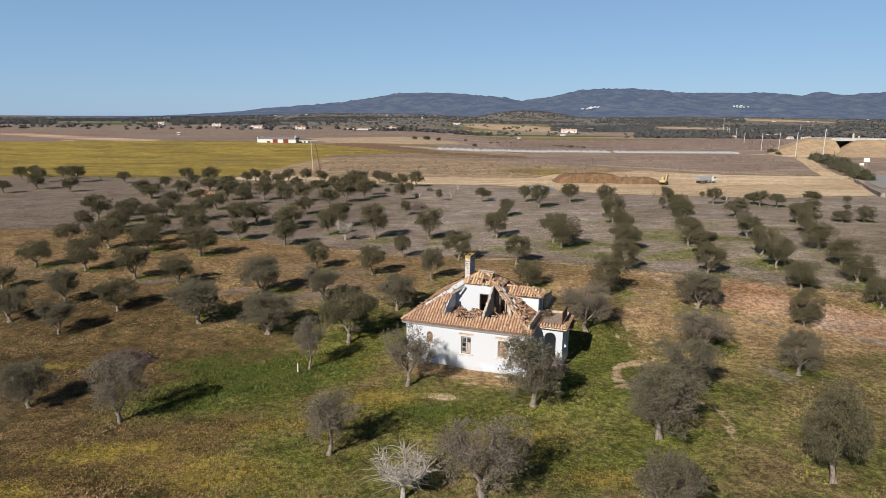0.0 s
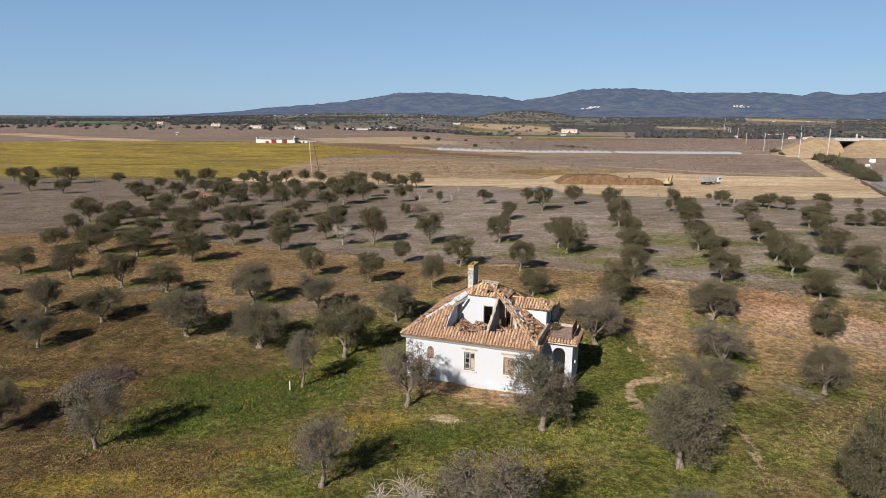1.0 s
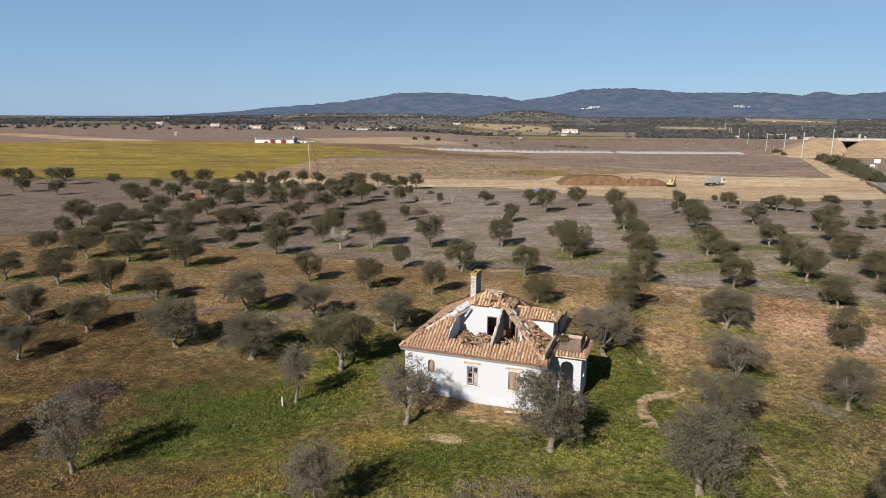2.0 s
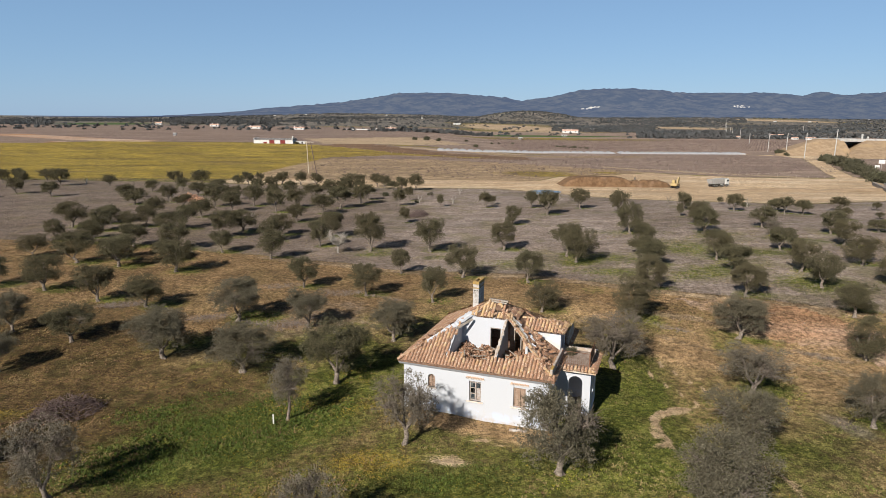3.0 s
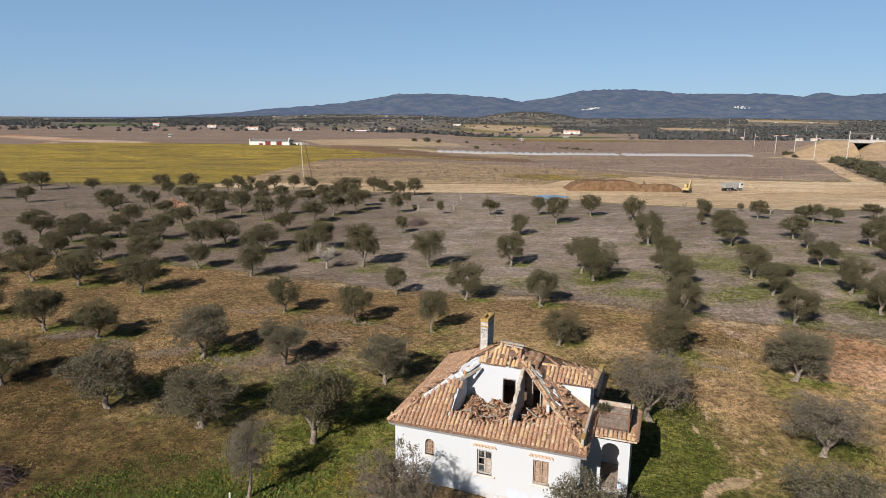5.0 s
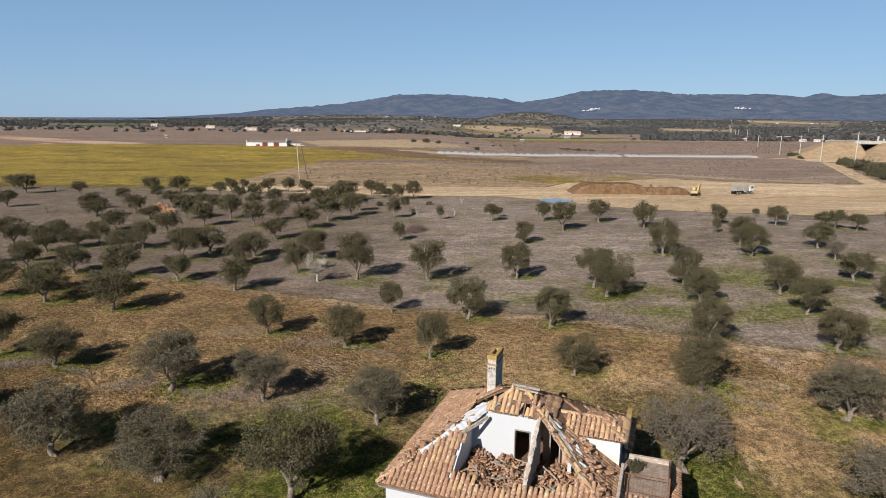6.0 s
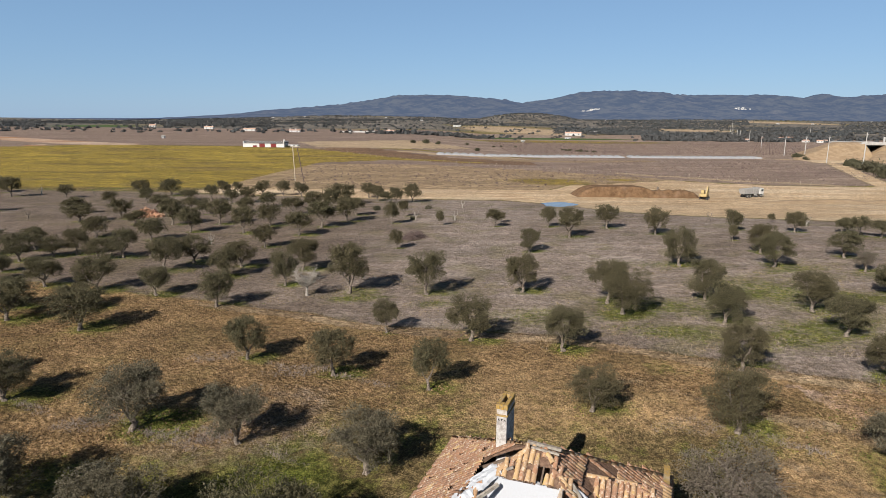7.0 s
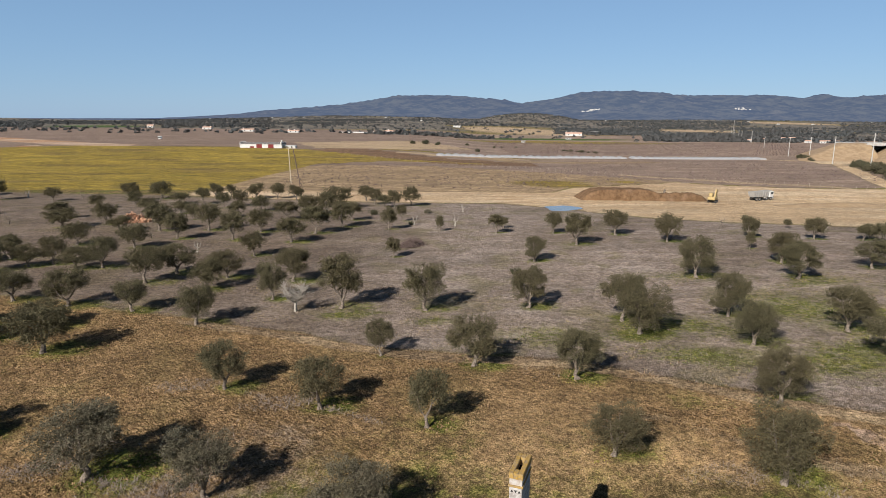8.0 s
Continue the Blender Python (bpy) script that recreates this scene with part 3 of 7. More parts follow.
def build_hills():
    """Distant wooded ridges along the horizon."""
    ridge_x = [-4900, -3090, -1790, -1430, -1200, -1000, -840, -650, -410, -290, -100, 60, 250, 450, 540, 680, 800, 950, 1150, 1340, 1540, 2210, 2480, 2590, 2790, 3050, 4900]
    ridge_z = [4, 2, 10, 27, 44, 65, 81, 102, 134, 157, 163, 160, 146, 132, 110, 130, 150, 189, 198, 195, 174, 174, 157, 185, 167, 188, 150]
    xs = np.arange(-4900, 4901, 18.0)
    ys = np.array([3300, 3420, 3540, 3660, 3780, 3900, 4020, 4140, 4260, 4380, 4500, 4700, 4850])
    gx, gy = np.meshgrid(xs, ys)
    top = np.interp(gx, ridge_x, ridge_z)
    share = step(3200, 4500, gy) * 0.55 + 0.45 * np.clip((gy - 3300) / 1200, 0, 1)
    share = np.where(gy > 4500, 1 - (gy - 4500) / 900, share)
    fold = (wobble(gx, gy, 170.0, 4.0) * 16 + wobble(gx, gy, 60.0, 2.0) * 6) * np.where(gy < 4400, 1, 0) * step(10, 90, top)
    gz = 8 * step(10, 60, top) - 10 * (1 - step(2, 30, top)) + top * share + fold * np.clip(share * 1.5, 0, 1) + 1.5 * wobble(gx, gy, 14.0, 5.0) + np.random.default_rng(8).normal(size=gx.shape) * 2.2 * step(4, 40, top)
    w, h = len(xs), len(ys)
    index = np.arange(w * h).reshape(h, w)
    faces = np.stack([index[:-1, :-1].ravel(), index[:-1, 1:].ravel(), index[1:, 1:].ravel(), index[1:, :-1].ravel()], 1)
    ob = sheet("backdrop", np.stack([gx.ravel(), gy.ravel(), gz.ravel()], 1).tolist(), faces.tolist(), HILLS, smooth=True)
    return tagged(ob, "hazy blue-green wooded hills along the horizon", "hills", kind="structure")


build_hills()


# ---- olive trees ----
def limb_paths(rng, height, spread_r, lean):
    """A gnarled trunk that forks low into a few limbs: paths and radii in metres."""
    fork = height * rng.uniform(0.15, 0.24)
    limbs, ends = [], []
    bend = Vector((rng.uniform(-0.16, 0.16) + lean * 0.4, rng.uniform(-0.16, 0.16), 0))
    kink = Vector((rng.uniform(-0.12, 0.12), rng.uniform(-0.12, 0.12), fork * 0.5))
    limbs.append(([(0, 0, -0.25), (0.02, 0, 0.02), tuple(bend * 0.4 + kink), tuple(bend + Vector((0, 0, fork)))], [0.27, 0.2, 0.145, 0.15]))
    for k in range(3):
        w = rng.uniform(0, 6.283)
        limbs.append(([(0.3 * math.cos(w), 0.3 * math.sin(w), -0.12), (0.14 * math.cos(w), 0.14 * math.sin(w), 0.08), tuple(bend * 0.4 + kink)], [0.05, 0.09, 0.06]))
    count = rng.choice((2, 3, 3, 4))
    start = rng.uniform(0, 6.28)
    for i in range(count):
        w = start + 6.283 * i / count + rng.uniform(-0.4, 0.4)
        out = spread_r * rng.uniform(0.35, 0.6)
        tip = bend + Vector((math.cos(w) * out + lean, math.sin(w) * out, fork + (height - fork) * rng.uniform(0.55, 0.8)))
        mid = bend + (tip - bend) * 0.45 + Vector((math.cos(w) * 0.15, math.sin(w) * 0.15, fork * 0.3))
        low = bend + (mid - bend) * 0.5 + Vector((rng.uniform(-0.1, 0.1), rng.uniform(-0.1, 0.1), 0.05 + fork * 0.4))
        limbs.append(([tuple(bend + Vector((0, 0, fork * 0.94))), tuple(low), tuple(mid), tuple(tip)], [0.11, 0.09, 0.065, 0.022]))
        ends.append((mid, tip))
        for _ in range(3):
            w2 = w + rng.uniform(-0.9, 0.9)
            a = mid + (tip - mid) * rng.uniform(0.1, 0.7)
            b = a + Vector((math.cos(w2) * spread_r * 0.4, math.sin(w2) * spread_r * 0.4, rng.uniform(0.1, 0.55)))
            limbs.append(([tuple(a), tuple((a + b) / 2 + Vector((0, 0, 0.1))), tuple(b)], [0.045, 0.03, 0.01]))
            ends.append((a, b))
    return limbs, ends


def crown_mesh(rng, height, width, leaves, length, lean, gaps, foot=0.27):
    """Leaf sprays gathered in many uneven lobes round the limbs."""
    lobes = []
    low, r = height * foot, width / 2
    for i in range(28):
        w = rng.uniform(0, 6.283)
        z = rng.uniform(0.16, 0.86)
        reach = math.sqrt(max(0.15, 1 - (2 * z - 0.95) ** 2))
        d = r * reach * rng.uniform(0.4, 0.8)
        lobes.append((lean * z + d * math.cos(w), d * math.sin(w), low + (height - low) * z, r * rng.uniform(0.2, 0.36), (height - low) * rng.uniform(0.1, 0.18)))
    lobes.append((lean * 0.6, 0, low + (height - low) * 0.55, r * 0.62, (height - low) * 0.38))
    gen = np.random.default_rng(rng.randrange(10 ** 6))
    share = np.arange(leaves) // 11
    sprays = share[-1] + 1
    weight = np.array([l[3] ** 1.7 for l in lobes])
    lobe = np.array(lobes)[gen.choice(len(lobes), sprays, p=weight / weight.sum())][share]
    twig = gen.normal(size=(sprays, 3))
    twig /= np.linalg.norm(twig, axis=1)[:, None]
    spray = twig[share]
    depth = gen.uniform(0.35, 1.2, sprays)[share] ** 0.6
    centre = lobe[:, :3] + spray * depth[:, None] * np.stack([lobe[:, 3], lobe[:, 3], lobe[:, 4]], 1)
    centre += spray * gen.uniform(-1.2, 1.2, leaves)[:, None] * length + gen.normal(size=(leaves, 3)) * (length * 0.7)
    if gaps:
        field = np.sin(centre[:, 0] * 3.3 + 1.3) * np.sin(centre[:, 1] * 3.7) * np.sin(centre[:, 2] * 4.3 + 0.4)
        keep = field < 0.34 - gaps
        centre, spray = centre[keep], spray[keep]
    centre[:, 2] = np.maximum(centre[:, 2], height * (foot - 0.05))
    for k in (0, 1):
        a, b = np.percentile(centre[:, k], (1, 99))
        centre[:, k] = (centre[:, k] - (a + b) / 2) * 0.96 * width / (b - a) + (0.0 if k else 0.4 * lean)
    top = np.percentile(centre[:, 2], 99.5)
    centre[:, 2] = low + (centre[:, 2] - low) * ((height - low) / (top - low))
    count = len(centre)
    along = spray + gen.normal(size=(count, 3)) * 0.8 + np.array([0, 0, 0.2])
    along /= np.linalg.norm(along, axis=1)[:, None]
    side = np.cross(along, gen.normal(size=(count, 3)))
    side /= np.linalg.norm(side, axis=1)[:, None]
    size = length * gen.uniform(0.7, 1.4, count)[:, None]
    a = centre - along * size * 0.35 - side * size * 0.24
    b = centre - along * size * 0.35 + side * size * 0.24
    c = centre + along * size * 0.75
    verts = np.stack([a, b, c], 1).reshape(-1, 3)
    return verts.tolist(), np.arange(count * 3).reshape(-1, 3).tolist()


def make_olive(seed, leaves, length, leaf=None, gaps=0.0, lean=0.0, twigs=0, label="grey-green olive tree with a gnarled trunk in the orchard", foot=0.25):
    """An olive tree, 4 m high and 3.7 m wide, to be scaled where it stands."""
    rng = random.Random(seed)
    tree = thing("olive_tree", Matrix.Identity(4), label, "tree", "olive orchard")
    limbs, ends = limb_paths(rng, 4.0, 1.8, lean)
    verts, faces = [], []
    for path, radii in limbs:
        tube(verts, faces, path, radii, 7)
    for _ in range(twigs):
        a, b = rng.choice(ends)
        p = a + (b - a) * rng.uniform(0.3, 1.0)
        q = p + Vector((rng.gauss(0, 0.45), rng.gauss(0, 0.45), rng.uniform(-0.2, 0.7)))
        tube(verts, faces, [tuple(p), tuple((p + q) / 2 + Vector((0, 0, 0.06))), tuple(q)], [0.014, 0.01, 0.004], 3)
    sheet("trunk", verts, faces, BARK, tree, "gnarled grey-brown trunk and limbs", smooth=True)
    verts, faces = crown_mesh(rng, 4.0, 3.7, leaves, length, lean, gaps, foot)
    sheet("crown", verts, faces, leaf or OLIVE, tree)
    return tree


NEAR = [make_olive(10 + i, 30000, 0.085, OLIVE_GREY if i % 2 == 0 else OLIVE, gaps=0.08, twigs=160, lean=(0, 0.3, -0.25, 0, 0.1)[i]) for i in range(5)]
MIDDLE = [make_olive(30 + i, 12500, 0.125, gaps=0.06, lean=(0, 0.3, -0.3, 0, 0.15, -0.1)[i]) for i in range(6)]
FAR = [make_olive(50 + i, 4200, 0.22, gaps=0.06, lean=(0, 0.2, -0.2, 0, 0.3)[i]) for i in range(5)]
PALE = [make_olive(70 + i, 16000, 0.085, OLIVE_PALE, 0.2, (0, 0.12, -0.1)[i], 420, "pale grey olive tree with thin twiggy crown near the ruin") for i in range(3)]
LOW = [make_olive(90 + i, 26000, 0.088, gaps=0.04, lean=(0, 0.2, -0.2, 0.1)[i], label="dense olive tree with branches hanging near the ground", foot=(0.12, 0.16, 0.1, 0.18)[i]) for i in range(4)]
LOW_GREY = [make_olive(110 + i, 30000, 0.075, OLIVE_GREY, 0.1, (0, 0.15, -0.15)[i], 260, "grey twiggy olive tree with branches hanging near the ground", (0.14, 0.1, 0.16)[i]) for i in range(3)]
for ob in NEAR + MIDDLE + FAR + PALE + LOW + LOW_GREY:
    ob["spare"] = 1
placing = random.Random(4)


def olive(x, y, height, width, pale=False):
    """One olive tree of that height and crown width."""
    if pale:
        kind = PALE
    elif 5 < x and 33 < y < 110 and (y < 45 or placing.random() < 0.75):
        kind = LOW_GREY if y < 53 else LOW
    else:
        kind = NEAR if y < 66 else MIDDLE if y < 112 else FAR
    unused = [ob for ob in kind if "spare" in ob]
    pattern = unused[0] if unused else placing.choice(kind)
    STANDING.append((x, y, width))
    room, rise = (3.6, 4.2) if pale else (3.75, 4.15) if kind is LOW or kind is LOW_GREY else (3.95, 4.45) if y < 66 else (3.65, 4.2) if y < 112 else (3.4, 3.85)
    m = on_ground(x, y, placing.uniform(0, 360)) @ Matrix.Diagonal((width / room, width / room, height / rise, 1))
    if "spare" in pattern:
        del pattern["spare"]
        pattern.matrix_world = m
        return pattern
    own = pattern.scale
    return copy_thing(pattern, m @ Matrix.Diagonal((1 / own.x, 1 / own.y, 1 / own.z, 1)))


olive(10.9, 27.1, 3.7, 3.4)
olive(2.2, 29.2, 4.5, 4.5, True)
olive(21.2, 30.8, 6.0, 3.4)
olive(-6.4, 33.3, 4.1, 3.0, True)
olive(13.4, 35.5, 4.8, 4.7)
olive(-20.4, 37.2, 4.5, 3.2, True)
olive(-27.4, 39.1, 3.5, 3.3)
olive(6.3, 39.8, 5.1, 4.3)
olive(17.4, 42.0, 4.2, 4.2)
olive(-2.4, 42.9, 4.5, 3.5, True)
olive(27.3, 45.2, 3.7, 3.3)
olive(-10.1, 45.8, 4.5, 2.3, True)
olive(-7.9, 51.2, 5.3, 4.6)
olive(21.9, 50.1, 3.6, 4.2, True)
olive(-33.3, 52.5, 3.4, 3.1)
olive(12.9, 53.8, 4.6, 4.4, True)
olive(-15.2, 52.8, 4.0, 4.9)
olive(33.0, 54.9, 3.5, 2.8)
olive(-22.0, 54.9, 4.5, 4.9)
olive(-39.3, 55.0, 3.5, 3.5)
olive(-30.7, 57.7, 3.5, 3.8)
olive(42.1, 58.1, 3.1, 3.0)
olive(-4.2, 58.2, 3.8, 3.8)
olive(24.6, 58.3, 4.1, 4.4)
olive(-36.8, 59.5, 3.8, 3.2)
olive(-11.8, 60.8, 3.8, 3.5)
olive(16.8, 61.4, 4.2, 3.4)
olive(36.4, 61.8, 3.1, 3.3)
olive(-18.4, 62.2, 4.3, 4.5)
olive(-45.5, 63.4, 2.5, 2.6)
olive(43.2, 63.5, 3.1, 3.6)
olive(9.0, 63.9, 2.9, 3.0)
olive(-28.1, 65.5, 3.4, 4.0)
olive(29.0, 66.6, 3.3, 3.4)
olive(-1.1, 67.2, 3.7, 2.4)
olive(-33.6, 67.3, 3.8, 3.6)
olive(44.4, 68.4, 3.2, 3.3)
olive(20.4, 68.9, 3.7, 3.2)
olive(-7.9, 69.8, 3.5, 3.0)
olive(-40.9, 70.8, 3.9, 3.7)
olive(-47.8, 72.5, 3.1, 3.6)
olive(-14.7, 72.5, 3.5, 2.9)
olive(9.0, 73.6, 3.6, 3.2)
olive(31.4, 75.0, 3.4, 3.3)
olive(2.1, 76.3, 3.8, 3.6)
olive(47.0, 77.3, 3.5, 3.7)
olive(-4.9, 78.8, 3.0, 2.1)
olive(23.6, 78.9, 3.5, 3.5)
olive(-30.9, 79.0, 4.0, 4.3)
olive(-38.6, 81.4, 3.9, 4.1)
olive(32.4, 81.4, 3.7, 3.6)
olive(15.9, 82.1, 4.3, 4.2)
olive(15.4, 85.5, 4.4, 3.6)
olive(-44.6, 83.2, 4.0, 4.3)
olive(-34.3, 84.8, 2.5, 3.5)
olive(-40.8, 85.1, 3.0, 3.2)
olive(24.7, 85.8, 4.0, 3.2)
olive(-21.8, 86.0, 3.8, 3.3)
olive(-51.8, 86.2, 3.0, 3.3)
olive(-29.2, 89.8, 3.1, 3.0)
olive(7.9, 90.0, 4.0, 3.4)
olive(-1.8, 90.1, 4.8, 3.8)
olive(-9.8, 91.1, 5.3, 4.1)
olive(-35.9, 91.1, 3.9, 4.0)
olive(-42.2, 92.7, 3.4, 3.5)
olive(-17.1, 93.8, 4.0, 2.8)
olive(-49.0, 94.8, 3.4, 3.1)
olive(-55.2, 96.7, 3.2, 2.7)
olive(-24.9, 97.3, 3.6, 3.1)
olive(37.4, 97.8, 4.0, 4.1)
olive(63.0, 98.3, 1.9, 2.9)
olive(66.5, 98.4, 2.7, 2.8)
olive(-50.9, 98.7, 2.2, 2.2)
olive(27.3, 99.6, 4.7, 3.9)
olive(-32.5, 99.8, 4.3, 3.8)
olive(-16.7, 100.8, 4.0, 3.5)
olive(47.7, 101.6, 3.4, 3.6)
olive(-24.4, 102.3, 3.3, 3.5)
olive(-30.9, 104.3, 3.6, 4.3)
olive(-52.6, 104.5, 3.7, 3.5)
olive(39.4, 105.0, 3.8, 3.4)
olive(-43.6, 106.1, 2.7, 3.6)
olive(-40.9, 106.8, 3.9, 3.5)
olive(-50.0, 107.2, 2.8, 3.2)
olive(-59.1, 107.7, 4.3, 4.6)
olive(-47.9, 108.7, 3.6, 3.1)
olive(11.2, 109.3, 3.2, 2.8)
olive(-54.9, 111.3, 3.2, 3.2)
olive(39.6, 113.1, 2.2, 1.1)
olive(-6.6, 113.7, 2.6, 1.7)
olive(-24.9, 114.2, 2.9, 2.7)
olive(58.9, 116.3, 2.8, 2.4)
olive(51.6, 119.5, 2.9, 2.7)
olive(-42.6, 118.5, 3.2, 3.5)
olive(18.4, 118.8, 4.2, 3.4)
olive(58.0, 118.8, 2.0, 1.6)
olive(31.0, 119.1, 3.8, 3.3)
olive(59.5, 119.9, 2.1, 2.1)
olive(-51.6, 120.4, 3.1, 3.7)
olive(43.4, 121.2, 3.0, 2.5)
olive(-22.1, 122.9, 3.5, 3.8)
olive(-31.0, 124.5, 4.1, 3.2)
olive(-39.5, 125.1, 3.9, 3.2)
olive(25.7, 126.2, 3.6, 3.2)
olive(16.9, 129.1, 3.2, 2.3)
olive(8.2, 130.1, 2.9, 2.3)
olive(-20.1, 130.9, 4.2, 4.1)
olive(54.3, 131.5, 1.4, 1.1)
olive(-28.9, 131.7, 3.6, 3.4)
olive(-51.4, 131.9, 2.3, 3.5)
olive(-45.2, 132.2, 4.3, 3.8)
olive(-0.6, 132.9, 2.5, 1.2)
olive(-37.7, 133.2, 4.1, 3.6)
olive(-62.1, 134.6, 3.0, 4.4)
olive(-8.9, 135.1, 3.6, 2.6)
olive(9.9, 135.4, 1.8, 1.5)
olive(-16.8, 137.4, 4.3, 3.6)
olive(-56.8, 138.3, 3.6, 3.2)
olive(-100.2, 144.0, 2.8, 3.4)
olive(-7.4, 144.7, 2.9, 1.7)
olive(-44.9, 145.1, 2.9, 2.1)
olive(-69.2, 145.5, 3.0, 3.5)
olive(-16.4, 145.8, 3.1, 3.0)
olive(-28.3, 146.0, 3.2, 4.0)
olive(-87.0, 148.1, 3.2, 3.3)
olive(-38.1, 149.0, 2.8, 2.9)
olive(-26.0, 153.4, 3.6, 3.4)
olive(-56.6, 153.6, 2.9, 3.7)
olive(-50.6, 153.9, 2.3, 3.0)
olive(-98.8, 154.3, 3.6, 3.7)
olive(-22.6, 154.6, 4.2, 4.1)
olive(-36.6, 159.0, 3.0, 3.5)
olive(-70.5, 161.2, 2.8, 2.8)
olive(-45.7, 164.0, 3.1, 2.7)
olive(-21.8, 164.4, 4.4, 5.2)
olive(-64.6, 165.1, 3.2, 2.7)
olive(-12.6, 167.3, 2.5, 2.8)
olive(-10.3, 167.5, 3.5, 2.8)
olive(-43.4, 167.7, 3.3, 3.1)
olive(-7.0, 170.2, 4.1, 3.8)
olive(-58.2, 171.8, 2.3, 3.6)
olive(-15.1, 172.1, 3.4, 2.8)
olive(-52.9, 172.1, 3.4, 2.8)
olive(-87.8, 175.0, 3.0, 3.3)
olive(-111.5, 176.1, 3.7, 2.9)
olive(-101.9, 176.7, 4.5, 4.5)
olive(-71.4, 177.4, 4.0, 3.8)
olive(-17.8, 179.7, 3.4, 3.3)
olive(-34.0, 179.9, 3.4, 3.4)
olive(-66.3, 181.8, 4.0, 5.0)
olive(-121.0, 182.2, 3.7, 3.6)
olive(-53.5, 182.6, 3.5, 3.3)
olive(-44.6, 183.2, 3.5, 3.9)
olive(-39.4, 183.6, 3.6, 3.2)
olive(-111.2, 186.0, 3.7, 3.7)
olive(-51.6, 186.8, 3.0, 2.0)
olive(-121.9, 190.1, 3.3, 2.5)
olive(-126.5, 197.0, 3.0, 2.8)
for row in ((42.0, 85.4, 3.1, 3.3), (38.9, 75.1, 3.5, 3.1), (37.3, 68.5, 3.6, 3.3), (54.9, 96.3, 3.5, 3.3), (51.7, 88.3, 3.5, 3.3), (61.3, 115.0, 2.4, 2.6),
            (64.9, 109.5, 2.2, 2.6), (70.4, 119.7, 2.5, 2.8), (71.3, 110.4, 1.2, 1.3), (78.0, 121.0, 1.5, 1.4)):
    olive(*row)
olive(45.8, 94.8, 2.5, 2.3, True)
build_ground()


# ---- house ----
HOUSE = pose(-2.74, 47.87, 0, 0, 0, -20)
house = thing("ruined_house", HOUSE, "white limewashed ruined house with half-collapsed clay tile roof", "house")
SLOPE = 0.634
EAVE = 3.35
RUN = math.sqrt(1 + SLOPE * SLOPE)


def block(name, x0, x1, y0, y1, z0, z1, material, parent=None, bevel=0.0, label=""):
    return part(name, boxed(x0, x1, y0, y1, z0, z1, bevel), material, parent or house, label)


def pierced(name, m, length, low, high, thick, holes, material, parent, label=""):
    """A wall along x from 0 to length with openings (x0, x1, z0, z1, arched) right through it."""
    bm = bmesh.new()
    xs = sorted({0.0, length, *[h[0] for h in holes], *[h[1] for h in holes]})
    zs = sorted({low, high, *[h[2] for h in holes], *[h[3] for h in holes]})

    def solid(i, j):
        if not (0 <= i < len(xs) - 1 and 0 <= j < len(zs) - 1):
            return False
        x, z = (xs[i] + xs[i + 1]) / 2, (zs[j] + zs[j + 1]) / 2
        return not any(h[0] < x < h[1] and h[2] < z < h[3] for h in holes)

    def quad(*points):
        bm.faces.new([bm.verts.new(p) for p in points])

    for i in range(len(xs) - 1):
        for j in range(len(zs) - 1):
            if not solid(i, j):
                continue
            a, b, c, d = xs[i], xs[i + 1], zs[j], zs[j + 1]
            quad((a, 0, c), (b, 0, c), (b, 0, d), (a, 0, d))
            quad((b, thick, c), (a, thick, c), (a, thick, d), (b, thick, d))
            if not solid(i - 1, j):
                quad((a, thick, c), (a, 0, c), (a, 0, d), (a, thick, d))
            if not solid(i + 1, j):
                quad((b, 0, c), (b, thick, c), (b, thick, d), (b, 0, d))
            if not solid(i, j - 1):
                quad((a, thick, c), (b, thick, c), (b, 0, c), (a, 0, c))
            if not solid(i, j + 1):
                quad((a, 0, d), (b, 0, d), (b, thick, d), (a, thick, d))
    for x0, x1, z0, z1, arched in holes:
        if not arched:
            continue
        r, cx = (x1 - x0) / 2, (x0 + x1) / 2
        arc = [(cx - r * math.cos(k * math.pi / 12), z1 - r + r * math.sin(k * math.pi / 12)) for k in range(13)]
        for (a, b), (c, d) in zip(arc, arc[1:]):
            quad((a, 0, b), (c, 0, d), (c, 0, z1), (a, 0, z1))
            quad((c, thick, d), (a, thick, b), (a, thick, z1), (c, thick, z1))
            quad((a, 0, b), (a, thick, b), (c, thick, d), (c, 0, d))
    bmesh.ops.remove_doubles(bm, verts=bm.verts, dist=0.001)
    ob = part(name, bm, material, parent, label)
    ob.matrix_local = m
    return ob


PLASTER_BLUE = speckled("pale_blue_plaster", (0.4, 0.45, 0.53), (0.55, 0.57, 0.6), 7, bump=0.3, stain=(0.5, 0.46, 0.4))
OLD_WOOD = speckled("weathered_wood", (0.2, 0.17, 0.14), (0.36, 0.32, 0.27), 6, bump=0.5, vary=0.4)
DARK_WOOD = speckled("dark_wood", (0.07, 0.05, 0.04), (0.15, 0.11, 0.08), 6, bump=0.4)
BROWN_PAINT = speckled("flaking_brown_paint", (0.2, 0.12, 0.08), (0.33, 0.25, 0.19), 12, bump=0.3)
GREY_PAINT = speckled("flaking_grey_paint", (0.36, 0.34, 0.32), (0.27, 0.2, 0.16), 10, bump=0.3)
ADOBE = speckled("bare_brick_and_clay", (0.33, 0.2, 0.12), (0.46, 0.34, 0.24), 5, bump=0.8, distance=0.03, stain=(0.6, 0.55, 0.48))
STONE = speckled("worn_sill_stone", (0.5, 0.4, 0.33), (0.62, 0.55, 0.48), 10, bump=0.3)
